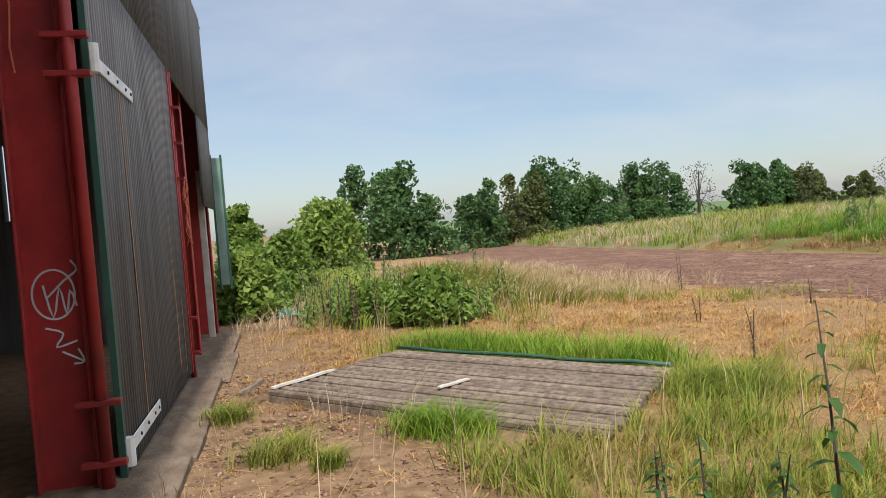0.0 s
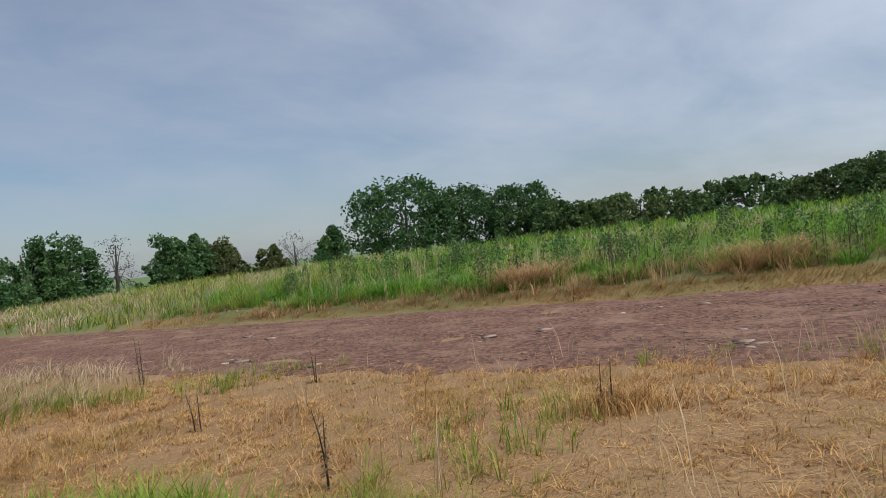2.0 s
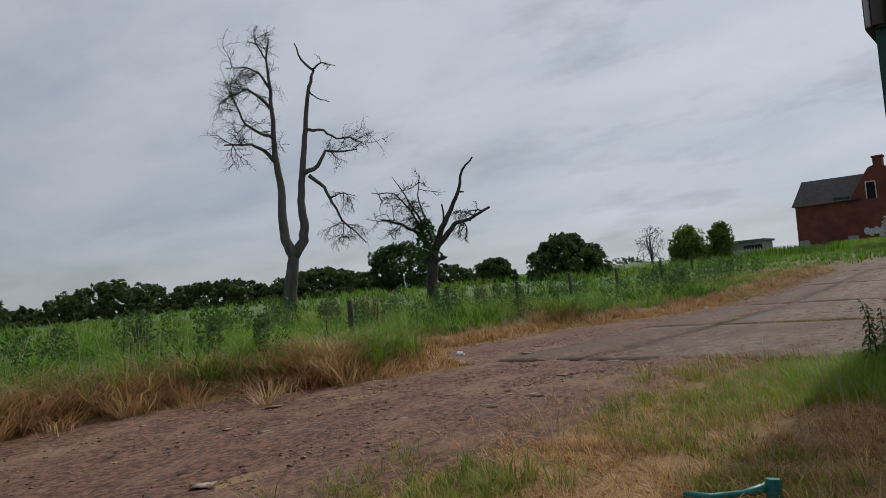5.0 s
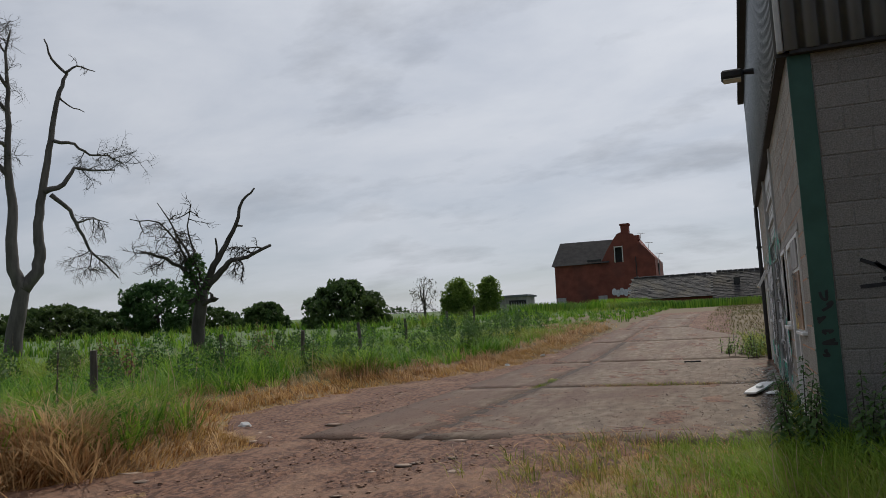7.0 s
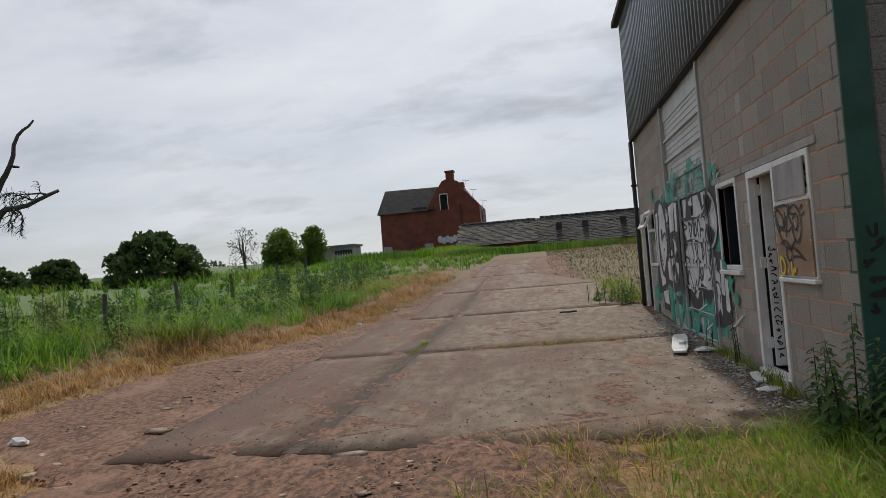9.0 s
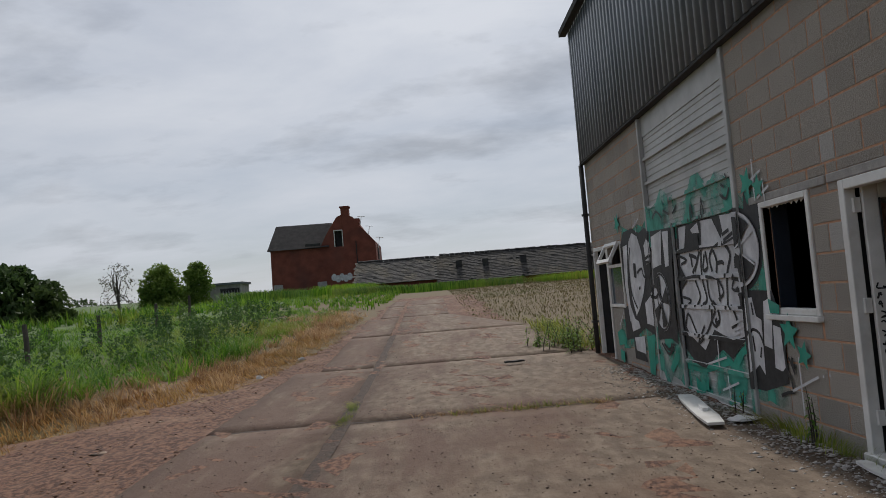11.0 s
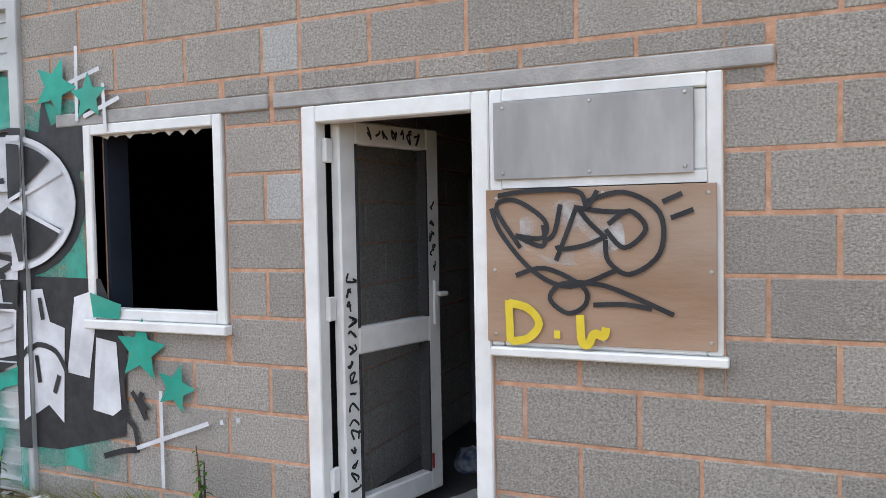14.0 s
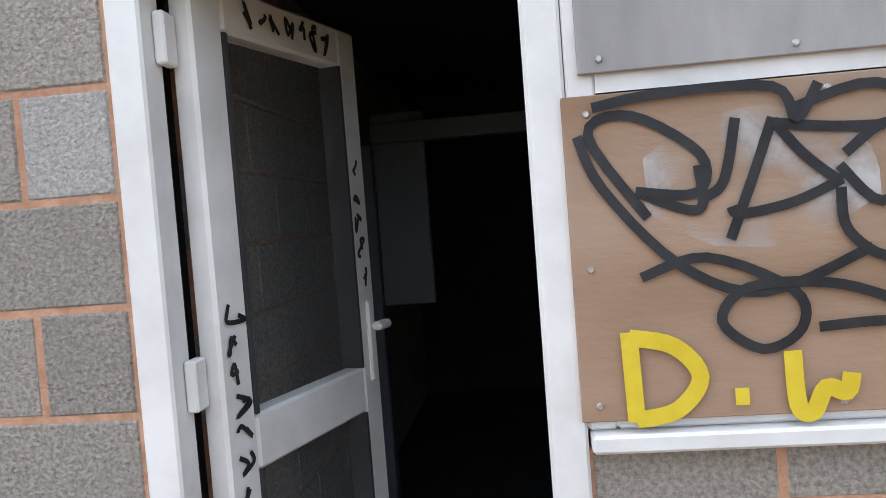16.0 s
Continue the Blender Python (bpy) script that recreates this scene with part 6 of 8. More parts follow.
boxpart("edge_trim", (AX + 0.02, AX + 0.06, 4.99, 5.04, 0.02, 3.40), M_GREEN, barn_door, "green edge strip")
bm = bmesh.new()
for k, (yy, za, zb, ww) in enumerate([(7.9, 0.2, 1.75, 0.035), (7.86, 0.3, 1.2, 0.02), (8.3, 0.1, 0.9, 0.03), (5.9, 0.2, 2.6, 0.03)]):
    ribbon(bm, [(yy, zb), (yy + 0.02, (za + zb) / 2), (yy, za)], ww, lambda u, v, k=k: (AX + 0.0535 + 0.0008 * k, u, v))
part("rust_streak", bm, mat("rust_run", (0.30, 0.16, 0.07), (0.42, 0.25, 0.13), 9, bump=0), barn_door, "orange rust runs")
boxpart("edge_trim", (AX + 0.0, AX + 0.06, 8.75, 8.79, 0.02, 3.40), M_RED, barn_door, "rusty red edge strip")
rail = thing("hinge_pipe", AX - 0.02, 4.85, 0, "red painted upright hinge pipe with brackets", "pipe")
bm = bmesh.new()
tube(bm, [(AX - 0.02, 4.84, -0.1), (AX - 0.02, 4.84, BARN_TOP)], [0.04, 0.04], 12)
part("pipe", bm, M_RED, rail, smooth=True)
for z in (0.18, 0.55, 2.52, 2.75):
    boxpart("bracket", (AX - 0.16, AX + 0.10, 4.80, 4.87, z - 0.018, z + 0.018), M_RED, rail, bevel=0.004)
pipe2 = thing("hinge_pipe", AX - 0.02, 9.1, 0, "red painted upright hinge pipe with brackets", "pipe")
bm = bmesh.new()
tube(bm, [(AX + 0.03, 9.0, -0.1), (AX + 0.03, 9.0, 3.4)], [0.03, 0.03], 10)
part("pipe", bm, M_RED, pipe2, smooth=True)
for z in (0.2, 0.6, 2.2, 2.6, 3.0):
    boxpart("bracket", (AX + 0.0, AX + 0.12, 8.96, 9.04, z - 0.015, z + 0.015), M_RED, pipe2)
M_TWINE = mat("orange_twine", (0.50, 0.12, 0.06), (0.62, 0.18, 0.09), 20, bump=0)
twine = thing("baling_twine", AX + 0.08, 9.0, 2.0, "tangled orange baling twine hung on a pipe", "twine")
rw = random.Random(2)
for i in range(5):
    bm = bmesh.new()
    tube(bm, [(AX + 0.07 + rw.uniform(0, 0.06), 9.0 + rw.uniform(-0.05, 0.22), 2.15 - 0.14 * j + rw.uniform(-0.05, 0.05)) for j in range(6)], [0.006] * 6, 5)
    part("strand", bm, M_TWINE, twine)
bm = bmesh.new()
tube(bm, [(AX - 0.36, 4.9, 3.2), (AX - 0.33, 4.9, 2.95), (AX - 0.35, 4.9, 2.7), (AX - 0.335, 4.9, 2.55)], [0.006] * 4, 5)
part("strand", bm, M_TWINE, twine)
green_leaf = thing("green_barn_door", AX + 0.1, 14.3, 0.6, "open green sheet barn door standing proud of the wall", "door")
bm = bmesh.new()
box(bm, AX, AX + 0.21, 14.25, 14.31, 0.62, 2.95, bevel=0.01)
part("panel", bm, mat("pale_green_sheet", (0.16, 0.27, 0.23), (0.24, 0.36, 0.31), 3, (0.10, 0.16, 0.13), 1, 0.5, bump=0.1, rough=0.5), green_leaf)
for x in (AX + 0.0, AX + 0.18):
    boxpart("edge", (x, x + 0.035, 14.23, 14.33, 0.55, 3.0), M_GREEN, green_leaf)
white_post = tagged(boxpart("timber_post", (AX - 0.12, AX - 0.02, 12.7, 12.82, -0.3, 2.6), mat("pale_post", (0.36, 0.32, 0.28), (0.48, 0.44, 0.40), 6, bump=0.2), bevel=0.006), "pale weathered timber door post", "post")
tagged(boxpart("barn_wall_back", (-12.2, -12.0, -1.4, 14.3, -0.3, 1.9), M_BLOCK), "low block barn back wall", "wall", kind="structure")
slats = thing("barn_boarding", -12.1, 8, 1.9, "dark spaced vertical boards above the barn back wall", "boarding")
y = -1.4
while y < 14.1:
    w = rs.uniform(0.16, 0.22)
    boxpart("board", (-12.14, -12.11, y, y + w, 1.9, BARN_TOP), M_SHEET, slats)
    y += w + rs.choice([0.004, 0.006, 0.03])
bm = bmesh.new()
for a, b, c, d in ((-12.0, -4.5, -0.5, BARN_TOP), (-4.42, AX - 0.1, -0.5, BARN_TOP), (-4.5, -4.42, -0.5, 2.05), (-4.5, -4.42, 3.35, BARN_TOP)):
    box(bm, a, b, 14.1, 14.3, c, d)
tagged(part("barn_wall_north", bm, M_SHEET), "dark sheeted barn end wall with a bright slit", "wall", kind="structure")
tagged(boxpart("barn_wall_south", (-12.0, AX - 0.1, -1.5, -1.3, -0.3, BARN_TOP), M_SHEET), "dark sheeted barn end wall", "wall", kind="structure")
bm = bmesh.new()
rv = [bm.verts.new(p) for p in [(AX + 0.04, -1.6, BARN_TOP), (-6.5, -1.6, BARN_TOP + 1.7), (-12.3, -1.6, BARN_TOP), (AX + 0.04, 14.35, BARN_TOP), (-6.5, 14.35, BARN_TOP + 1.7), (-12.3, 14.35, BARN_TOP)]]
for f in ((0, 3, 4, 1), (1, 4, 5, 2), (0, 1, 2), (3, 5, 4)):
    bm.faces.new([rv[i] for i in f])
bmesh.ops.solidify(bm, geom=bm.faces[:], thickness=0.05)
tagged(part("barn_roof", bm, M_SHEET), "dark weathered sheet barn roof", "roof", kind="structure")
apron = thing("barn_apron", AX + 0.2, 8, -0.05, "cracked concrete apron along the barn foot", "concrete paving", kind="structure")
for i, (a, b) in enumerate([(3.0, 5.35), (5.4, 6.9), (6.94, 8.6), (8.64, 10.6), (10.65, 13.2)]):
    boxpart("slab", (AX - 0.5, AX + 0.38 + rs.uniform(-0.05, 0.08), a, b, gz(-1, (a + b) / 2) - 0.15, gz(-1, (a + b) / 2) + 0.045 + rs.uniform(0, 0.015)), M_CONCRETE, apron, bevel=0.008)

# ---- fallen boarded panel lying on the grass ----
deck = thing("timber_deck", 1.5, 6.5, 0.0, "weathered grey ribbed timber platform lying in the grass", "deck")
DC = [Vector((1.95, 4.42, 0.03)), Vector((3.25, 5.93, 0.05)), Vector((1.25, 8.66, 0.02)), Vector((-0.22, 7.12, 0.03))]


def deck_at(u, v, dz=0.0):
    p = DC[0].lerp(DC[3], u).lerp(DC[1].lerp(DC[2], u), v)
    return p + Vector((0, 0, dz))


NB = 17
for i in range(NB):
    bm = bmesh.new()
    v0, v1 = (i + 0.17) / NB, (i + 0.83) / NB
    u0, u1 = rs.uniform(-0.006, 0.004), 1 + rs.uniform(-0.004, 0.006)
    dz = rs.uniform(-0.006, 0.006)
    lo = [bm.verts.new(deck_at(u, v, -0.03 + dz)) for u, v in ((u0, v0), (u1, v0), (u1, v1), (u0, v1))]
    c = 0.12 / NB
    mid = [bm.verts.new(deck_at(u, v, 0.0 + dz)) for u, v in ((u0, v0), (u1, v0), (u1, v1), (u0, v1))]
    hi = [bm.verts.new(deck_at(u, v, 0.012 + dz)) for u, v in ((u0 + 0.003, v0 + c), (u1 - 0.003, v0 + c), (u1 - 0.003, v1 - c), (u0 + 0.003, v1 - c))]
    for a, b in ((lo, mid), (mid, hi)):
        for k in range(4):
            bm.faces.new((a[k], a[(k + 1) % 4], b[(k + 1) % 4], b[k]))
    bm.faces.new(hi)
    bm.faces.new(lo[::-1])
    bmesh.ops.recalc_face_normals(bm, faces=bm.faces)
    part("board", bm, M_DECK, deck)
# near-black sheet added under the boards to darken the grooves like shade
bm = bmesh.new()
q = [bm.verts.new(deck_at(u, w, z)) for z in (-0.036, -0.032) for u, w in ((0.01, 0.01), (0.99, 0.01), (0.99, 0.99), (0.01, 0.99))]
for f in ((3, 2, 1, 0), (4, 5, 6, 7), (0, 1, 5, 4), (1, 2, 6, 5), (2, 3, 7, 6), (3, 0, 4, 7)):
    bm.faces.new([q[i] for i in f])
part("backing", bm, M_DARK, deck)
for v in (0.02, 0.5, 0.97):
    bm = bmesh.new()
    q = [bm.verts.new(deck_at(u, w, z)) for z in (-0.14, -0.04) for u, w in ((0.0, v - 0.015), (1.0, v - 0.015), (1.0, v + 0.015), (0.0, v + 0.015))]
    for f in ((3, 2, 1, 0), (4, 5, 6, 7), (0, 1, 5, 4), (1, 2, 6, 5), (2, 3, 7, 6), (3, 0, 4, 7)):
        bm.faces.new([q[i] for i in f])
    part("bearer", bm, M_DECK, deck)
hose = thing("hose_pipe", 2.3, 7.3, 0.1, "dark green plastic pipe along the deck edge", "pipe")
bm = bmesh.new()
tube(bm, [deck_at(i / 9, 1.0 + 0.008 * math.sin(i * 2.3), 0.03 + 0.01 * math.sin(i * 1.7)) for i in range(10)], [0.018] * 10, 8)
part("pipe", bm, M_GREEN, hose, smooth=True)
M_PALEWOOD = mat("pale_split_wood", (0.42, 0.38, 0.33), (0.58, 0.54, 0.49), 8, bump=0.2)


def stick(name, a, b, w, h, label, material=None):
    t = thing(name, a[0], a[1], a[2], label, "timber")
    a, b = Vector(a), Vector(b)
    d = (b - a).normalized()
    s = d.cross(Vector((0, 0, 1))).normalized() * w / 2
    u = s.cross(d).normalized() * h / 2
    bm = bmesh.new()
    n = 5
    rings = []
    for i in range(n + 1):
        p = a.lerp(b, i / n) + u * 0.3 * math.sin(i * 1.9)
        k = 0.75 if i in (0, n) else 1.0
        rings.append([bm.verts.new(p + s * k * x + u * y) for x, y in ((-1, -1), (1, -1), (1, 1), (-1, 1))])
    for r0, r1 in zip(rings[:-1], rings[1:]):
        for k in range(4):
            bm.faces.new((r0[k], r0[(k + 1) % 4], r1[(k + 1) % 4], r1[k]))
    bm.faces.new(rings[0][::-1])
    bm.faces.new(rings[-1])
    part("wood", bm, material or M_PALEWOOD, t)
    return t


stick("batten", deck_at(0.99, 0.02, 0.03), deck_at(0.98, 0.42, 0.028), 0.05, 0.02, "pale timber batten on the deck edge")
stick("batten", deck_at(0.52, 0.30, 0.03), deck_at(0.49, 0.48, 0.03), 0.05, 0.015, "short pale wood strip on the deck")
stick("broken_timber", (-0.45, 7.0, 0.06), (-0.25, 7.25, 0.12), 0.05, 0.035, "splintered grey timber end by the deck", M_DECK)
stick("broken_timber", (-0.6, 6.55, 0.0), (-0.45, 6.6, 0.0), 0.06, 0.02, "pale chip of timber on bare earth")

# ---- litter ----
def lump(name, x, y, size, height, material, label, category, seed, lift=0.03):
    r = random.Random(seed)
    t = thing(name, x, y, gz(x, y), label, category)
    bm = bmesh.new()
    bmesh.ops.create_icosphere(bm, subdivisions=2, radius=1.0)
    for v in bm.verts:
        k = r.uniform(0.75, 1.2)
        v.co = Vector((v.co.x * size * k, v.co.y * size * 0.7 * k, max(v.co.z, -0.2) * height * r.uniform(0.6, 1.3)))
    bmesh.ops.transform(bm, verts=bm.verts, matrix=Matrix.Translation((x, y, gz(x, y) + lift)))
    part("crumpled_body", bm, material, t)
    return t


M_TEALP = mat("teal_plastic", (0.01, 0.13, 0.12), (0.02, 0.19, 0.17), 6, bump=0.1, rough=0.4)
M_CLOTH = mat("dark_cloth", (0.035, 0.038, 0.05), (0.07, 0.075, 0.09), 15, bump=0.3)
M_PAPER = mat("white_litter", (0.60, 0.60, 0.60), (0.78, 0.78, 0.78), 8, bump=0.1)
plastic = thing("plastic_pipe", 5.9, -1.1, 0.35, "bent teal plastic pipe in the grass", "pipe")
bm = bmesh.new()
tube(bm, [(6.08, -0.98, gz(6, -1) + 0.10), (5.95, -1.05, gz(6, -1) + 0.08), (5.8, -1.15, gz(6, -1) + 0.09), (5.68, -1.2, gz(6, -1) + 0.13)], [0.022, 0.024, 0.024, 0.03], 8)
part("pipe", bm, M_TEALP, plastic, smooth=True)
bm = bmesh.new()
tube(bm, [(5.66, -1.2, gz(6, -1) + 0.05), (5.66, -1.21, gz(6, -1) + 0.17)], [0.045, 0.04], 10)
part("socket", bm, M_TEALP, plastic)
lump("plastic_sheet", 0.06, 15.6, 0.45, 0.16, M_TEALP, "crumpled green plastic sheet on straw", "plastic sheet", 1)
lump("dark_rag", 6.67, 2.77, 0.11, 0.03, M_CLOTH, "flattened dark rag on dry grass", "rag", 2)
lump("white_litter", 7.54, 1.03, 0.07, 0.04, M_PAPER, "crumpled white litter on dry grass", "litter", 3)
lump("white_litter", 12.86, -7.64, 0.10, 0.05, M_PAPER, "crumpled white litter on red earth", "litter", 4, 0.06)
lump("white_litter", 12.1, -17.96, 0.07, 0.05, M_PAPER, "crumpled white litter at the verge", "litter", 5, 0.06)
lump("white_litter", 11.7, -20.3, 0.08, 0.05, M_RUBBLE, "pale stone lump at the verge", "stone", 6, 0.06)
stick("white_board", (5.95, -12.2, 0.575), (6.25, -10.47, 0.57), 0.20, 0.025, "long white plastic board lying on concrete", M_UPVC)
stick("white_board_piece", (6.07, -11.35, 0.60), (6.13, -11.05, 0.60), 0.07, 0.03, "short white offcut on the board", M_UPVC)
lump("broken_board", 5.9, -10.72, 0.17, 0.03, M_UPVC, "broken white board piece by the wall", "board", 8, 0.07)
stick("white_board", (5.8, -8.95, 0.52), (5.86, -8.45, 0.52), 0.10, 0.02, "white plastic strip at the door step", M_UPVC)
lump("broken_board", 5.85, -8.2, 0.14, 0.02, M_UPVC, "broken white board piece by the door", "board", 9, 0.05)
stick("fallen_plank", (7.2, -16.9, 0.68), (7.55, -16.85, 0.68), 0.10, 0.03, "dark plank lying on the concrete", M_DARK)
rr = random.Random(12)
for i in range(14):
    x, y = rr.uniform(3.6, 5.2), rr.uniform(-8.95, -8.35)
    stick("debris", (x, y, 0.535), (x + rr.uniform(-0.2, 0.2), y + rr.uniform(-0.15, 0.15), 0.54 + rr.uniform(0, 0.03)), 0.08, 0.02, "grey board scrap on the littered floor", M_PLYGREY if i % 2 else M_PAPER)
lump("crumpled_cloth", 4.4, -8.75, 0.16, 0.10, mat("blue_white_cloth", (0.05, 0.08, 0.16), (0.45, 0.47, 0.5), 14, bump=0.3), "crumpled blue and white cloth on the floor", "cloth", 14, 0.02 + 0.52 - gz(4.4, -8.75))

# ---- dead trees ----
def grow(bm, r, p, d, length, rad, depth, droop):
    """A wobbling twig that forks; depth levels of side twigs."""
    n = 4
    pts, q, dd = [p], p.copy(), d.normalized()
    for i in range(n):
        dd = (dd + Vector((r.gauss(0, 0.28), r.gauss(0, 0.28), r.gauss(0, 0.25) - droop))).normalized()
        q = q + dd * length / n
        pts.append(q.copy())
    tube(bm, pts, [rad * (1 - 0.75 * i / n) for i in range(n + 1)], 4 if rad < 0.03 else 6)
    if depth > 0:
        for i in range(1, n + 1):
            for k in range(2 if depth > 1 or i > 1 else 1):
                side_d = (dd + Vector((r.gauss(0, 0.8), r.gauss(0, 0.8), r.gauss(0, 0.7)))).normalized()
                grow(bm, r, pts[i], side_d, length * r.uniform(0.4, 0.7), rad * 0.5, depth - 1, droop)


def dead_tree(name, x, y, label, limbs, radii, twigs, view, seed, material, reach=1.0):
    """Limbs laid out across the view, thickened in depth by a seeded wander, with twigs."""
    r = random.Random(seed)
    z0 = gz(x, y)
    t = thing(name, x, y, z0, label, "dead tree")
    fwd = Vector((view[0], view[1], 0)).normalized()
    right = Vector((fwd.y, -fwd.x, 0))
    base = Vector((x, y, z0))
    for key, pts in limbs.items():
        bm = bmesh.new()
        w, P = 0.0, []
        slope = r.uniform(-0.35, 0.35)
        for i, (u, h) in enumerate(pts):
            w = slope * abs(u - pts[0][0]) + r.gauss(0, 0.04)
            P.append(base + right * u + fwd * w + Vector((0, 0, h)))
        r0, r1 = radii[key]
        fine = []
        for a, b in zip(P[:-1], P[1:]):
            for j in range(3):
                jit = Vector((r.gauss(0, 0.02), r.gauss(0, 0.02), r.gauss(0, 0.02))) if j else Vector()
                fine.append(a.lerp(b, j / 3) + jit)
        fine.append(P[-1])
        m = len(fine) - 1
        tube(bm, fine, [r0 + (r1 - r0) * (i / m) ** 0.8 for i in range(m + 1)], 10 if r0 > 0.12 else 6)
        if key in twigs:
            cnt, ln, depth, droop, start = twigs[key][:5]
            for k in range(cnt):
                i = int((start + (1 - start) * r.random()) * m)
                d = (right * r.gauss(twigs[key][5] if len(twigs[key]) > 5 else 0, 0.8) + fwd * r.gauss(0, 0.7) + Vector((0, 0, r.gauss(0.15, 0.6))))
                grow(bm, r, fine[i], d, ln * r.uniform(0.6, 1.2) * reach, max(0.024, r1 * 0.75), depth, droop)
        part("trunk" if key in ("stemL", "stemR", "trunk") else "limb", bm, material, t, smooth=True)
    return t


T1 = {
    'stemL': [(-0.02, -0.19), (0.19, 1.61), (0.38, 2.84), (0.01, 3.73), (-0.07, 5.07), (-0.02, 6.41), (-0.18, 7.76), (-0.24, 8.91), (-0.26, 10.63), (-0.28, 11.97), (-0.37, 13.32), (-0.18, 14.45)],
    'stemR': [(0.38, 2.84), (0.96, 3.65), (1.04, 4.6), (0.94, 5.76), (1.1, 7.08), (1.3, 8.6), (1.48, 10.11), (1.75, 11.81), (2.07, 12.74), (1.45, 13.36), (1.14, 14.25)],
    'r0': [(1.98, 12.75), (2.48, 13.13), (3.23, 12.94)],
    'r00': [(1.73, 11.62), (2.14, 11.21), (2.79, 10.96)],
    'l1': [(-0.21, 7.86), (-0.76, 8.47), (-1.4, 8.81), (-2.74, 8.77)],
    'l2': [(-0.18, 10.63), (-0.81, 11.35), (-1.44, 11.88), (-1.93, 11.72), (-2.93, 11.23)],
    'l3': [(-0.27, 9.1), (-0.88, 9.34), (-1.61, 9.79), (-2.01, 10.77), (-2.33, 11.56)],
    'l4': [(-0.28, 11.78), (-0.81, 12.59), (-1.46, 12.83), (-2.42, 12.72)],
    'l5': [(-0.35, 13.32), (-0.78, 14.12), (-0.93, 14.61)],
    'r1': [(1.15, 7.17), (1.95, 7.59), (2.39, 8.41), (3.15, 8.35), (4.12, 8.47)],
    'r2': [(1.53, 9.53), (2.38, 9.47), (3.02, 9.03), (3.78, 9.07), (4.52, 8.72)],
    'r3': [(1.43, 7.06), (2.23, 6.42), (2.55, 5.63), (3.05, 4.63), (3.76, 4.0), (4.29, 3.39)],
    'r4': [(2.47, 5.83), (3.16, 6.06), (3.82, 5.91)],
    'r5': [(3.05, 4.63), (3.02, 3.87), (2.77, 3.51)],
}
T2 = {
    'trunk': [(-0.01, -0.14), (0.13, 1.28), (0.2, 1.98)],
    'a': [(0.2, 1.91), (0.58, 2.81), (0.99, 3.49), (1.33, 4.18), (1.57, 5.02), (1.98, 5.46)],
    'a2': [(1.33, 4.18), (1.55, 4.14)],
    'b': [(0.27, 1.98), (0.85, 2.65), (1.17, 2.98), (1.68, 3.08), (2.49, 3.49)],
    'c': [(0.13, 1.99), (-0.29, 2.6), (-0.9, 3.07), (-1.67, 3.28)],
    'd': [(0.1, 2.14), (-0.23, 2.88), (-0.5, 3.54), (-1.09, 4.23), (-1.94, 4.3)],
    'e': [(0.18, 2.27), (-0.02, 3.29), (-0.24, 4.16), (-0.11, 4.94)],
    'f': [(0.07, 2.71), (-0.43, 3.61), (-0.8, 4.35), (-1.18, 4.95)],
    'g': [(0.63, 2.88), (0.7, 3.44), (0.66, 3.73)],
}
T2 = {k: [(u * 1.07, h * 1.07 + 0.15) for u, h in v] for k, v in T2.items()}
dead_tree("dead_tree", 35.2, -22.0, "tall bare dead tree with twin grey stems", T1, {"stemL": (0.38, 0.03), "stemR": (0.30, 0.03), "r0": (0.07, 0.02), "r00": (0.05, 0.02), "l1": (0.13, 0.04), "l2": (0.10, 0.03), "l3": (0.10, 0.03), "l4": (0.08, 0.02), "l5": (0.05, 0.015), "r1": (0.14, 0.03), "r2": (0.09, 0.02), "r3": (0.11, 0.03), "r4": (0.05, 0.015), "r5": (0.04, 0.015)},
          {"stemL": (6, 1.0, 2, 0.02, 0.6, -0.6), "l1": (7, 1.2, 2, 0.06, 0.25, -0.3), "l2": (9, 1.3, 2, 0.02, 0.3, -0.6), "l3": (9, 1.3, 2, 0.03, 0.3, -0.5), "l4": (8, 1.2, 2, 0.0, 0.3, -0.5), "l5": (5, 0.8, 2, 0.0, 0.3), "r0": (3, 0.6, 1, 0.0, 0.5), "r1": (5, 1.1, 2, 0.03, 0.5, 0.4), "r2": (7, 1.1, 2, 0.04, 0.4, 0.3), "r3": (5, 1.1, 2, 0.12, 0.6, 0.2), "r4": (4, 0.9, 2, 0.15, 0.4), "r5": (4, 0.8, 2, 0.15, 0.4)}, (0.774, -0.634), 7, M_BARK)
stub = dead_tree("dead_tree", 24.2, -20.4, "stunted dead tree with two bare upright limbs", T2, {"trunk": (0.25, 0.20), "a": (0.15, 0.03), "a2": (0.05, 0.03), "b": (0.14, 0.05), "c": (0.10, 0.04), "d": (0.07, 0.015), "e": (0.06, 0.012), "f": (0.06, 0.012), "g": (0.05, 0.03)},
          {"trunk": (2, 0.7, 1, 0.08, 0.7), "c": (7, 0.9, 2, 0.0, 0.3, -0.2), "d": (8, 1.0, 2, 0.02, 0.3, -0.4), "e": (7, 0.9, 1, -0.05, 0.3), "f": (7, 0.9, 1, -0.05, 0.3), "b": (4, 0.9, 2, 0.15, 0.1)}, (0.60, -0.80), 9, M_BARK_DARK, 0.9)
rg = np.random.default_rng(5)
V, F = leaf_cloud(rg, np.array([[24.2, -20.4, gz(24.2, -20.4) + h] for h in (2.2, 2.6, 3.0, 3.2)]), np.array([[0.45, 0.45, 0.45], [0.5, 0.5, 0.5], [0.45, 0.45, 0.4], [0.3, 0.3, 0.4]]), 700, 0.09)
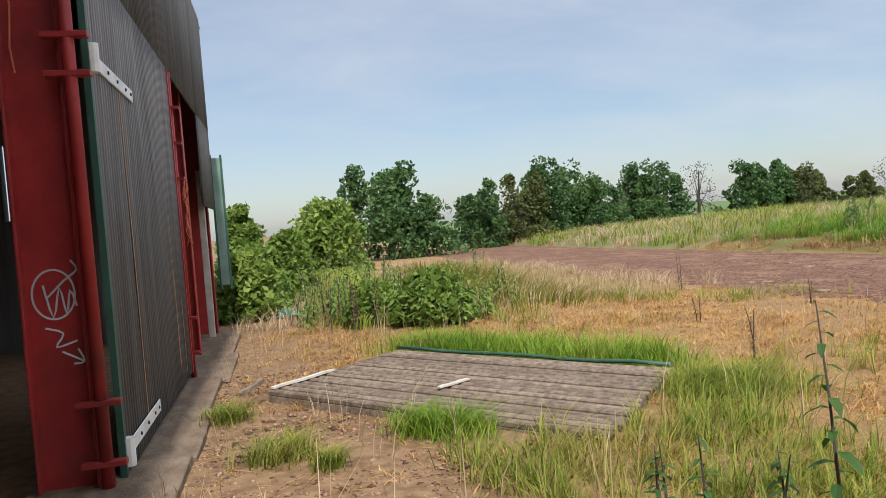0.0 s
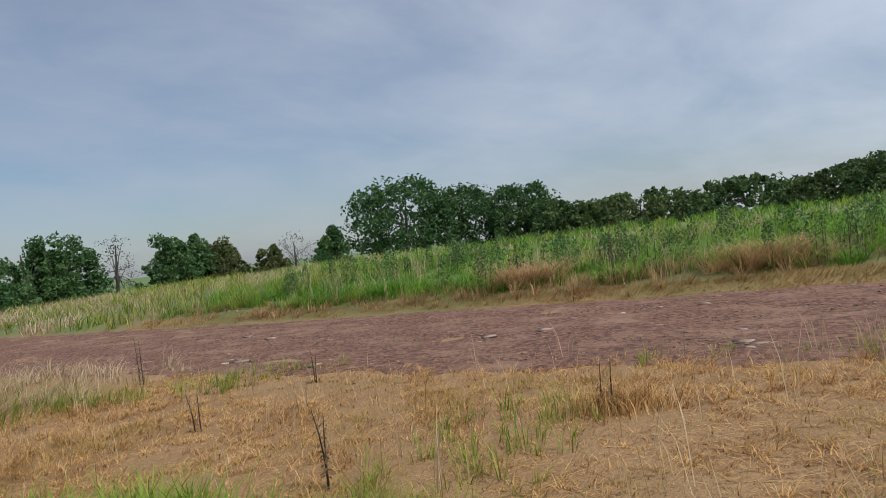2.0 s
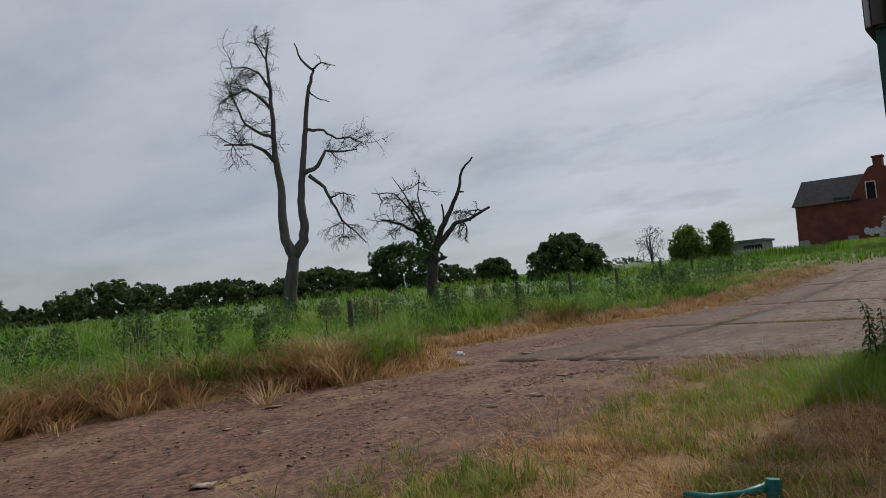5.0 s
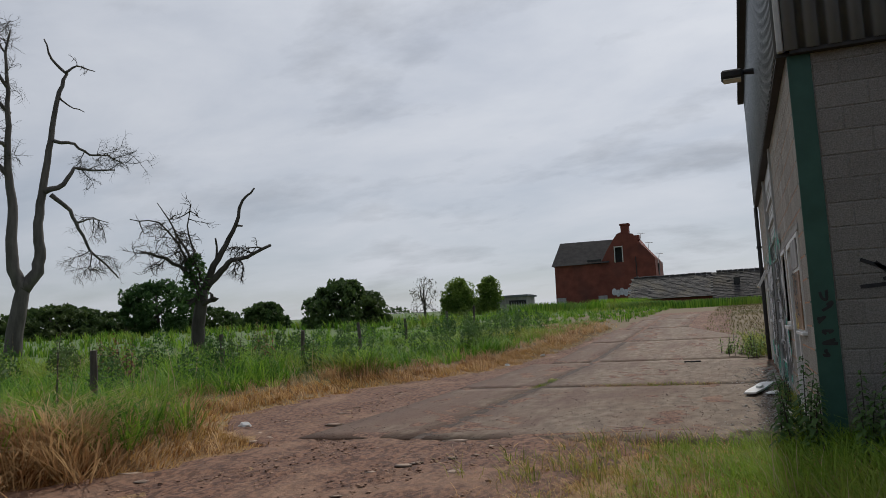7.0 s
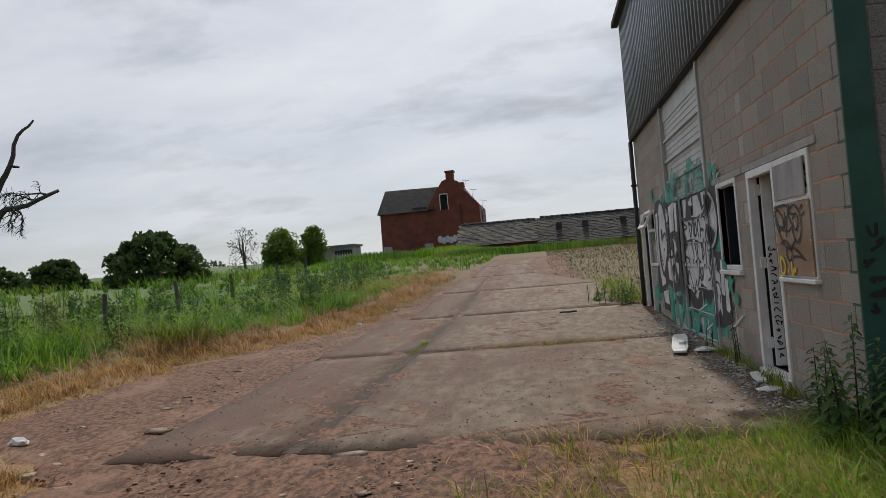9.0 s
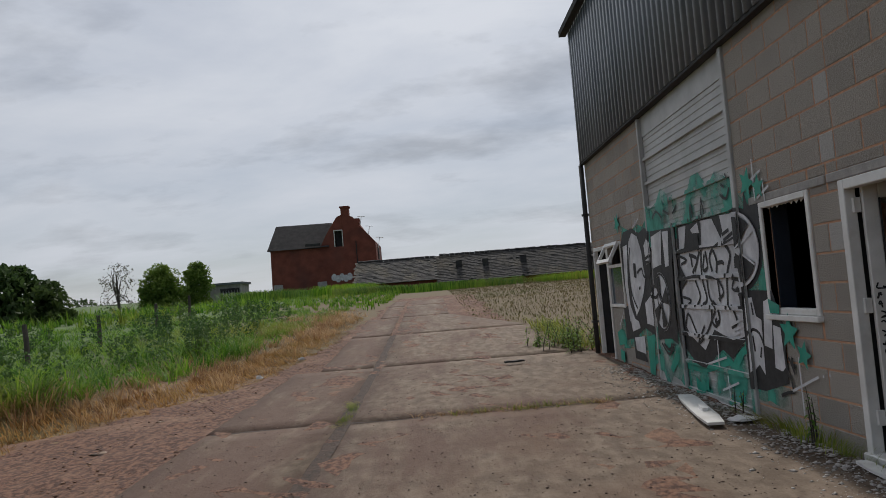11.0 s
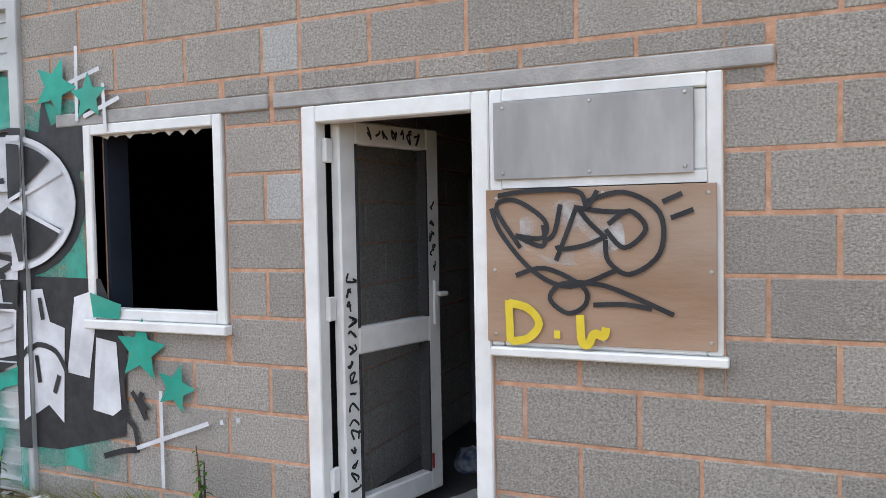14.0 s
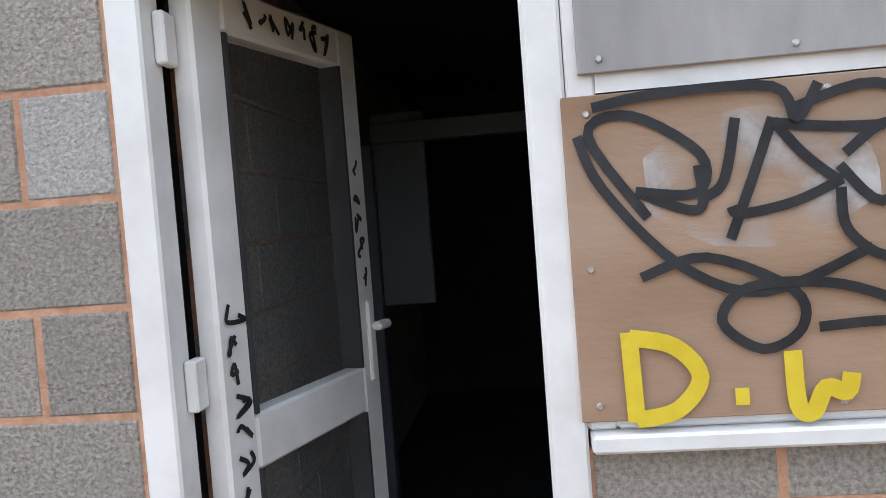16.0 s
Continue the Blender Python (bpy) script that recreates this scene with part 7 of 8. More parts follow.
arrays("ivy", V, F, M_LEAF["dark"], stub)

# ---- field fence ----
M_POST = mat("dark_fence_post", (0.06, 0.05, 0.045), (0.12, 0.10, 0.09), 6, bump=0.3, stretch=(1, 1, 0.2))
fence = thing("field_fence", 17.5, -14, 0.8, "dark wooden posts with wire along the field", "fence")
FP = [(15.8, -7.8), (17.5, -13.2), (17.5, -16.6), (17.6, -20.2), (17.7, -24.0), (18.0, -29.0), (18.5, -34.0)]
for i, (x, y) in enumerate(FP):
    bm = bmesh.new()
    zt = gz(x, y)
    lean = rs.uniform(-0.05, 0.05)
    tube(bm, [(x, y, zt - 0.2), (x + lean * 0.5, y, zt + 0.6), (x + lean, y + 0.02, zt + 0.92 + rs.uniform(-0.06, 0.08))], [0.06, 0.057, 0.05], 8)
    part("post", bm, M_POST, fence)
for a, b in zip(FP[:-1], FP[1:]):
    for h in (0.45, 0.8):
        bm = bmesh.new()
        tube(bm, [(a[0], a[1], gz(*a) + h), ((a[0] + b[0]) / 2, (a[1] + b[1]) / 2, (gz(*a) + gz(*b)) / 2 + h - 0.05), (b[0], b[1], gz(*b) + h)], [0.0025] * 3, 4)
        part("wire", bm, M_POST, fence)

# ---- grass and weeds ----
DQ = np.array([(p.x, p.y) for p in DC])


def in_deck(x, y):
    s = np.ones(len(x), dtype=bool)
    for i in range(4):
        a, b = DQ[i], DQ[(i + 1) % 4]
        s &= (b[0] - a[0]) * (y - a[1]) - (b[1] - a[1]) * (x - a[0]) > 0.02
    return s


def patch_noise(x, y, scale, seed):
    """Smooth value noise in 0..1."""
    r = np.random.default_rng(seed)
    g = r.uniform(0, 1, (64, 64))
    u, v = x / scale + 1000.3, y / scale + 1000.7
    i, j = np.floor(u).astype(int), np.floor(v).astype(int)
    f, h = u - i, v - j
    f, h = f * f * (3 - 2 * f), h * h * (3 - 2 * h)
    q = lambda a, b: g[a % 64, b % 64]
    return (q(i, j) * (1 - f) + q(i + 1, j) * f) * (1 - h) + (q(i, j + 1) * (1 - f) + q(i + 1, j + 1) * f) * h


def grass(name, x, y, hmin, hmax, width, bend, material, seed, label, category="grass", clump=0, heights=None):
    """Bent tapering blades rooted on the ground, one joined sheet of stuff."""
    r = np.random.default_rng(seed)
    keep = ~in_deck(x, y)
    x, y = x[keep], y[keep]
    if heights is not None:
        heights = heights[keep]
    tall = np.ones(len(x))
    a = r.uniform(0, 2 * np.pi, len(x))
    if clump:
        # gather the blades into tufts that lean outwards
        m = max(1, len(x) // clump)
        own = r.integers(0, m, len(x))
        tall = r.uniform(0.55, 1.35, m)[own]
        sp = (0.03 + 0.12 * (hmin + hmax)) * r.uniform(0.4, 1.3, m)[own]
        x, y = x[:m][own], y[:m][own]
        if heights is not None:
            heights = heights[:m][own]
        rad = np.abs(r.normal(0, 1, len(x))) * sp
        x, y = x + np.cos(a) * rad, y + np.sin(a) * rad
        a = a + r.normal(0, 0.5, len(x))
        keep = ~in_deck(x, y)
        x, y, a, tall = x[keep], y[keep], a[keep], tall[keep]
        if heights is not None:
            heights = heights[keep]
    n = len(x)
    z = ground(x, y)
    h = r.uniform(hmin, hmax, n) * tall * (heights if heights is not None else 1.0)
    wind = 0.2
    dx, dy = np.cos(a) + wind, np.sin(a) - wind * 0.4
    b = bend * h * r.uniform(0.3, 1.3, n)
    w = width * r.uniform(0.6, 1.4, n)
    px, py = -np.sin(a) * w, np.cos(a) * w
    V = np.empty((n, 6, 3))
    for k, (t, s) in enumerate(((0.0, 1.0), (0.55, 0.8), (1.0, 0.15))):
        bx, by = x + dx * b * t ** 2, y + dy * b * t ** 2
        bz = z - 0.01 + h * (t - 0.25 * min(bend, 1.2) * t ** 3)
        V[:, 2 * k] = np.stack([bx - px * s, by - py * s, bz], -1)
        V[:, 2 * k + 1] = np.stack([bx + px * s, by + py * s, bz], -1)
    q = np.array([(0, 1, 3, 2), (2, 3, 5, 4)])
    F = (q[None] + (np.arange(n) * 6)[:, None, None]).reshape(-1, 4)
    return tagged(arrays(name, V.reshape(-1, 3), F, material), label, category, kind="stuff")


def uniform(seed, n, x0, x1, y0, y1):
    r = np.random.default_rng(seed)
    return r.uniform(x0, x1, n), r.uniform(y0, y1, n)


def west_side(seed, n, y0, y1, x0=-0.9, over=0.25):
    x, y = uniform(seed, n, x0, 9.0, y0, y1)
    r = np.random.default_rng(seed + 1)
    k = x < edge_west(y) + r.normal(0, over, n)
    return x[k], y[k]


M_SEED = leaf_mat("seed_heads", (0.36, 0.26, 0.15), (0.55, 0.43, 0.27), None, 2.0, island=1.2)
# dry yard grass west of the track
x, y = west_side(41, 230000, -7.2, 13)
k = np.random.default_rng(1).uniform(0, 1, len(x)) < np.clip(0.25 + 1.2 * patch_noise(x, y, 0.9, 2), 0, 1) * np.clip((x + 0.9) / 2.2, 0.05, 1)
k &= ~((x < 1.9) & (y < 6.6) & (np.random.default_rng(2).uniform(0, 1, len(x)) < 0.85))
k &= ~((x < 5.6) & (y < -5.5))
x, y = x[k], y[k]
grass("dry_grass", x, y, 0.035, 0.12, 0.0030, 1.5, M_DRYGRASS, 51, "trampled straw-coloured dry grass", clump=14, heights=0.5 + patch_noise(x, y, 1.6, 3))
# flattened straw between the tufts
x, y = west_side(141, 80000, -6.4, 13, over=0.45)
k = np.random.default_rng(3).uniform(0, 1, len(x)) < np.clip((x + 0.6) / 2.6, 0.3, 1) * np.where((x < 5.6) & (y < -3.5), 0.3, 1)
x, y = x[k], y[k]
grass("straw_litter", x, y, 0.015, 0.045, 0.0042, 5.2, M_DRYGRASS, 151, "flattened straw lying over the yard", clump=3)
x, y = west_side(42, 22000, 13, 34)
grass("dry_grass", x, y, 0.12, 0.42, 0.006, 1.0, M_SEED, 52, "straw-coloured tall dry grass", clump=14)
x, y = west_side(43, 60000, -6.5, 14)
k = patch_noise(x, y, 1.3, 9) > 0.66
grass("green_grass", x[k & (x > 1.2)], y[k & (x > 1.2)], 0.06, 0.26, 0.004, 0.8, M_GREENGRASS, 53, "green grass patches among straw", clump=14)
x, y = uniform(143, 16000, 4.4, 7.9, -5.4, 0.6)
k = patch_noise(x, y, 1.0, 31) > 0.42
grass("green_grass", x[k], y[k], 0.06, 0.2, 0.004, 0.9, M_GREENGRASS, 153, "short green grass patches among straw", clump=12)
# lush strip behind the deck, foreground turf, tussocks
def along(seed, n, a, b, spread):
    r = np.random.default_rng(seed)
    t = r.uniform(0, 1, n)
    return a[0] + (b[0] - a[0]) * t + r.normal(0, spread, n), a[1] + (b[1] - a[1]) * t + r.normal(0, spread, n)


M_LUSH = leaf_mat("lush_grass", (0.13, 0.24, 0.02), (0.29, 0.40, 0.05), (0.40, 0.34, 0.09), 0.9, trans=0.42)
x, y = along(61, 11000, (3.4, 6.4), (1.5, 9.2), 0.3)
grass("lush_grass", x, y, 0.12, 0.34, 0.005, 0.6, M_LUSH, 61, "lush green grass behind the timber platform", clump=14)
x, y = uniform(62, 6500, 0.9, 3.2, 2.3, 4.8)
k = (x + y * 0.5) > 2.9
grass("lush_grass", x[k], y[k], 0.08, 0.28, 0.0035, 0.8, M_GREENGRASS, 62, "mixed green turf beside the timber platform", clump=14)
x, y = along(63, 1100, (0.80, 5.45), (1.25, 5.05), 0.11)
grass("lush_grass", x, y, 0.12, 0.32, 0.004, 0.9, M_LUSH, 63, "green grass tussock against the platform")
for i, (cx, cy, s, n, hh) in enumerate([(-0.1, 5.15, 0.12, 500, 0.26), (0.2, 4.8, 0.06, 250, 0.22), (-0.55, 6.5, 0.08, 600, 0.25), (3.4, 5.4, 0.3, 3000, 0.3), (8.0, 2.0, 0.15, 900, 0.25), (6.5, 5.2, 0.2, 900, 0.25), (5.6, 1.5, 0.25, 1500, 0.3)]):
    r = np.random.default_rng(70 + i)
    grass("grass_tuft", r.normal(cx, s, n), r.normal(cy, s, n), 0.1, hh, 0.004, 0.9, M_DRYGRASS if i > 3 else M_GREENGRASS, 70 + i, "tuft of mixed green and dry grass", "grass tuft")

# tall verge and field east of the track
def east_side(seed, n, y0, y1, d0, d1, power=1.0):
    r = np.random.default_rng(seed)
    y = r.uniform(y0, y1, n)
    d = d0 + (d1 - d0) * r.uniform(0, 1, n) ** power
    return edge_east(y) + d, y


M_SLUMP = leaf_mat("slumped_grass", (0.34, 0.19, 0.085), (0.66, 0.46, 0.24), (0.30, 0.19, 0.09), 1.6, trans=0.4, island=1.3)
M_TALL = leaf_mat("tall_field_grass", (0.050, 0.155, 0.012), (0.215, 0.365, 0.038), (0.36, 0.31, 0.07), 0.7, trans=0.45, island=1.3)
x, y = east_side(81, 100000, -34, 26, 0.65, 11, 1.4)
pn = patch_noise(x, y, 3.0, 11)
k = x - edge_east(y) > 0.65 + 0.5 * np.clip((-5 - y) / 3, 0, 1) + 0.9 * np.clip((y + 1) / 4, 0, 1) * np.clip(0.2 + pn, 0, 1)
x, y, pn = x[k], y[k], pn[k]
grass("field_grass", x, y, 0.25, 0.75, 0.009, 1.45, M_TALL, 81, "tall green field grass along the track", clump=26, heights=(0.5 + 0.75 * pn) * np.clip((y + 38) / 22, 0.4, 1))
x, y = east_side(82, 17000, -34, 26, 0.1, 2.2, 0.9)
pn = patch_noise(x, y, 1.5, 12)
grass("brown_grass", x, y, 0.2, 0.62, 0.006, 1.25, M_RUSTGRASS, 82, "brown dried grass fringe at the track edge", clump=22, heights=(0.12 + 0.85 * pn) * np.clip((x - edge_east(y) + 0.5) / 1.2, 0.25, 1))
x, y = east_side(83, 26000, -30, 26, -0.35, 0.8)
grass("straw_grass", x, y, 0.04, 0.18, 0.005, 2.0, M_DRYGRASS, 83, "flattened straw at the track edge")
x, y = east_side(182, 6000, -32, -5, 0.0, 1.5)
grass("brown_grass", x, y, 0.12, 0.4, 0.005, 1.3, M_SLUMP, 182, "tawny dried grass beside the concrete", clump=18, heights=0.35 + 0.9 * patch_noise(x, y, 1.8, 14))
# slumped dead clumps at the foot of the verge
for i, (mx, my, mr) in enumerate([(15.6, 0.9, 0.5), (15.0, -0.9, 0.45), (14.6, -2.6, 0.4), (13.1, -4.4, 0.4), (16.9, 6.2, 0.4), (16.9, 11.5, 0.35)]):
    r = np.random.default_rng(600 + i)
    grass("dead_grass_clump", r.normal(mx, mr, 1700), r.normal(my, mr * 1.3, 1700), 0.35, 0.7, 0.0065, 1.9, M_SLUMP, 600 + i, "slumped clump of dead tawny grass", "grass clump", clump=40)
x, y = east_side(84, 28000, -55, 45, 9, 48, 1.3)
grass("pasture", x, y, 0.2, 0.6, 0.022, 0.5, M_TALL, 84, "rough green pasture beyond the fence", clump=12)
x, y = east_side(85, 14000, -80, -34, 0.3, 16, 1.2)
grass("field_grass", x, y, 0.12, 0.36, 0.016, 0.6, M_TALL, 85, "tall green grass beside the far track", clump=10)
x, y = east_side(86, 16000, 26, 62, 0.2, 22, 1.2)
k = patch_noise(x, y, 4.0, 23) > 0.5
grass("dry_grass", x[k], y[k], 0.3, 0.7, 0.013, 1.0, M_SEED, 86, "tall pale grass on the bank", clump=10)
grass("bank_grass", x[~k], y[~k], 0.3, 0.8, 0.016, 0.8, M_GREENGRASS, 186, "green rough grass on the bank", clump=10)
x, y = east_side(87, 9000, 5, 40, 0.8, 14)
k = patch_noise(x, y, 2.5, 19) > 0.5
grass("dry_grass", x[k], y[k], 0.35, 0.75, 0.007, 0.9, M_SEED, 87, "tall pale seeding grass on the bank")
x, y = uniform(88, 40000, -14, 7.6, -66, -18.5)
k = x < np.interp(-y, [18, 24, 29.8, 42], [5.6, 6.05, 8.1, 8.1])
x, y = x[k], y[k]
grass("far_grass", x, y, 0.05, 0.16, 0.014, 0.9, leaf_mat("dull_grass", (0.10, 0.082, 0.036), (0.20, 0.165, 0.072), (0.10, 0.13, 0.035), 0.5), 88, "dry patchy grass before the sheds")
x, y = uniform(188, 900, 5.5, 6.2, -23.5, -18.4)
grass("corner_weeds", x, y, 0.15, 0.45, 0.009, 1.1, M_GREENGRASS, 188, "yellow-green weeds beyond the workshop corner", clump=6)
x, y = uniform(89, 9000, -12, 16, -66.5, -58)
grass("far_weeds", x, y, 0.3, 0.8, 0.03, 0.5, M_TALL, 89, "rank green weeds before the sheds")
x, y = uniform(90, 5000, 12, 25, -83, -60)
grass("far_weeds", x, y, 0.4, 1.1, 0.03, 0.5, M_TALL, 90, "rank green weeds before the house")
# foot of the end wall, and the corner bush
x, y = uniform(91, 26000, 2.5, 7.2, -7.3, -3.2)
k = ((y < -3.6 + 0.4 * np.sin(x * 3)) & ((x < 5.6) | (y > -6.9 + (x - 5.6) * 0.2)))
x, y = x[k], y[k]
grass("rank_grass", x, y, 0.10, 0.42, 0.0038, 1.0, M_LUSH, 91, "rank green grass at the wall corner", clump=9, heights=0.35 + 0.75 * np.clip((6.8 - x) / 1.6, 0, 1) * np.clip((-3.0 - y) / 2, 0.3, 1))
x, y = uniform(92, 5000, 0.2, 6.4, 12, 24)
grass("rank_grass", x, y, 0.3, 0.8, 0.008, 0.7, M_GREENGRASS, 92, "rank green grass among weeds")
# grass in the slab joints
x, y = along(93, 1500, (6.7, -12.45), (9.0, -12.45), 0.035)
grass("joint_grass", x, y, 0.03, 0.12, 0.004, 1.1, M_RUSTGRASS, 93, "withered grass growing in a slab joint", clump=9)
x, y = along(193, 500, (6.7, -12.45), (8.6, -12.45), 0.03)
grass("joint_grass", x, y, 0.04, 0.14, 0.004, 0.9, M_GREENGRASS, 193, "grass growing in a slab joint", clump=9)
x, y = along(94, 700, (9.88, -12.2), (9.88, -14.0), 0.04)
grass("joint_grass", x, y, 0.05, 0.12, 0.004, 0.9, M_GREENGRASS, 94, "grass growing in a slab joint")
x, y = along(95, 900, (5.75, -7.6), (5.75, -11.0), 0.05)
grass("wall_grass", x, y, 0.05, 0.25, 0.004, 0.7, M_GREENGRASS, 95, "sparse weeds at the wall foot")


def leafy_weed(name, x, y, h, leaves, leaf, label, seed, spread=0.12, material=None, stems=1, z=None):
    """Upright stems carrying pairs of drooping pointed leaves."""
    r = random.Random(seed)
    t = thing(name, x, y, gz(x, y), label, "weed", "weeds")
    z0 = gz(x, y) if z is None else z
    for s in range(stems):
        bx, by = x + r.gauss(0, spread) * (stems > 1), y + r.gauss(0, spread) * (stems > 1)
        hh = h * (r.uniform(0.75, 1.05) if stems < 7 else r.uniform(0.35, 1.15))
        lx, ly = (r.gauss(0, 0.3), r.gauss(0, 0.3)) if stems >= 7 else (r.gauss(0, 0.06), r.gauss(0, 0.06))
        bm = bmesh.new()
        P = [Vector((bx + lx * q * q * hh, by + ly * q * q * hh, z0 + q * hh)) for q in (0, 0.35, 0.7, 1.0)]
        tube(bm, P, [0.008, 0.007, 0.005, 0.002], 5)
        part("stem", bm, M_BARK_DARK, t)
        bm = bmesh.new()
        for i in range(leaves):
            q = 0.18 + 0.82 * (i / leaves)
            c = Vector((bx + lx * q * q * hh, by + ly * q * q * hh, z0 + q * hh))
            a = i * 2.4 + r.uniform(-0.4, 0.4)
            d = Vector((math.cos(a), math.sin(a), 0))
            n = Vector((-d.y, d.x, 0))
            L = leaf * (1.15 - 0.7 * q) * r.uniform(0.7, 1.2)
            dr = r.uniform(0.25, 0.9)
            p1, p2, p3 = c + d * L * 0.35 + Vector((0, 0, 0.03 * L)), c + d * L * 0.75 - Vector((0, 0, dr * L * 0.3)), c + d * L - Vector((0, 0, dr * L * 0.75))
            v = [bm.verts.new(o) for o in (c, p1 + n * L * 0.22, p2 + n * L * 0.17, p3, p2 - n * L * 0.17, p1 - n * L * 0.22, p1 - Vector((0, 0, L * 0.05)), p2 - Vector((0, 0, L * 0.04)))]
            for f in ((0, 6, 1), (6, 7, 2, 1), (7, 3, 2), (0, 5, 6), (6, 5, 4, 7), (7, 4, 3)):
                bm.faces.new([v[j] for j in f])
        part("leaves", bm, material or M_WEED, t)
    return t


# leafy herbs standing among the verge grass
rv = np.random.default_rng(301)
yv = rv.uniform(-30, 22, 190)
xv = edge_east(yv) + rv.uniform(1.7, 7.0, 190)
Cv = np.stack([xv, yv, np.array([gz(a, b) for a, b in zip(xv, yv)]) + rv.uniform(0.3, 0.55, 190)], axis=1)
Rv = np.stack([rv.uniform(0.10, 0.35, 190), rv.uniform(0.10, 0.35, 190), rv.uniform(0.3, 0.6, 190)], axis=1)
Vv, Fv = leaf_cloud(rv, Cv, Rv, 42000, 0.04)
tagged(arrays("verge_herbs", Vv, Fv, leaf_mat("herb_leaves", (0.045, 0.10, 0.03), (0.10, 0.18, 0.05), (0.16, 0.17, 0.06), 0.8)), "dark leafy herbs standing among verge grass", "weeds", kind="stuff")

M_NETTLE = leaf_mat("nettle_leaves", (0.035, 0.085, 0.02), (0.07, 0.14, 0.035), None, 1.2)
leafy_weed("nettle", 1.77, 2.15, 1.08, 24, 0.13, "tall dark-leaved weed stem in turf", 1, 0.1, M_NETTLE)
leafy_weed("nettle", 2.12, 2.30, 0.55, 16, 0.11, "dark-leaved weed stem in turf", 2, 0.1, M_NETTLE, stems=3)
leafy_weed("nettle", 1.62, 2.75, 0.62, 16, 0.10, "dark-leaved weed stem in turf", 3, 0.1, M_NETTLE)
leafy_weed("nettle", 1.50, 2.90, 0.50, 14, 0.09, "dark-leaved weed stem in turf", 4, 0.1, M_NETTLE, stems=3)
leafy_weed("nettle", 1.85, 2.55, 0.5, 14, 0.10, "dark-leaved weed stem in turf", 5, 0.1, M_NETTLE, stems=2)
for i, (wx, wy, wh, st, lf) in enumerate([(2.3, 12.2, 0.95, 9, 0.20), (1.7, 12.8, 0.9, 9, 0.18), (2.8, 12.0, 0.75, 7, 0.18), (1.0, 13.5, 0.9, 8, 0.16), (0.5, 14.2, 0.9, 8, 0.14), (1.6, 15.0, 1.1, 9, 0.15), (2.6, 14.2, 1.0, 8, 0.15), (0.1, 16.8, 1.1, 9, 0.14), (3.4, 13.4, 0.8, 6, 0.15), (1.2, 17.5, 1.2, 9, 0.15), (-0.6, 19.0, 1.3, 10, 0.14), (2.4, 17.5, 1.2, 9, 0.15), (3.6, 16.5, 1.0, 8, 0.15), (-0.3, 21.0, 1.6, 10, 0.16), (0.8, 20.5, 1.4, 10, 0.16)]):
    leafy_weed("weed_clump", wx, wy, wh, 22, lf, "dense green leafy weeds in rough grass", 20 + i, 0.45, None, int(st * 1.6))
leafy_weed("sapling", 4.5, 14.8, 1.1, 20, 0.14, "young yellow-green dock plant in dry grass", 40, 0.1, M_LEAF["light"], 3)
leafy_weed("sapling", 6.6, 25.0, 1.5, 24, 0.16, "young yellow-green dock plant in dry grass", 41, 0.15, M_LEAF["light"], 4)
M_DOCK = leaf_mat("rusty_dock", (0.14, 0.07, 0.035), (0.24, 0.13, 0.06), (0.10, 0.11, 0.04), 2.0)
for i, (wx, wy, wh) in enumerate([(7.36, 12.9, 0.75), (6.5, 5.3, 0.45), (4.3, 6.3, 0.55), (7.5, 9.5, 0.4), (5.3, 9.0, 0.4), (16.2, 4.5, 1.2), (16.0, 9.0, 1.2), (15.8, -1.0, 1.1), (14.8, -6.2, 1.2), (15.9, 12.0, 1.2)]):
    leafy_weed("dock", wx, wy, wh, 26, 0.06, "rusty brown dock stalk in dry grass", 50 + i, 0.05, M_DOCK, 2)
for i, (wx, wy, wh, st) in enumerate([(5.85, -6.2, 1.05, 4), (5.5, -6.1, 0.9, 5), (5.0, -6.2, 1.0, 6), (4.4, -6.2, 1.1, 6), (3.8, -6.1, 1.0, 5), (6.0, -6.7, 0.8, 3)]):
    leafy_weed("nettle", wx, wy, wh * 0.8, 46, 0.13, "dark nettles growing against the end wall", 70 + i, 0.16, M_LEAF["dark"], st)
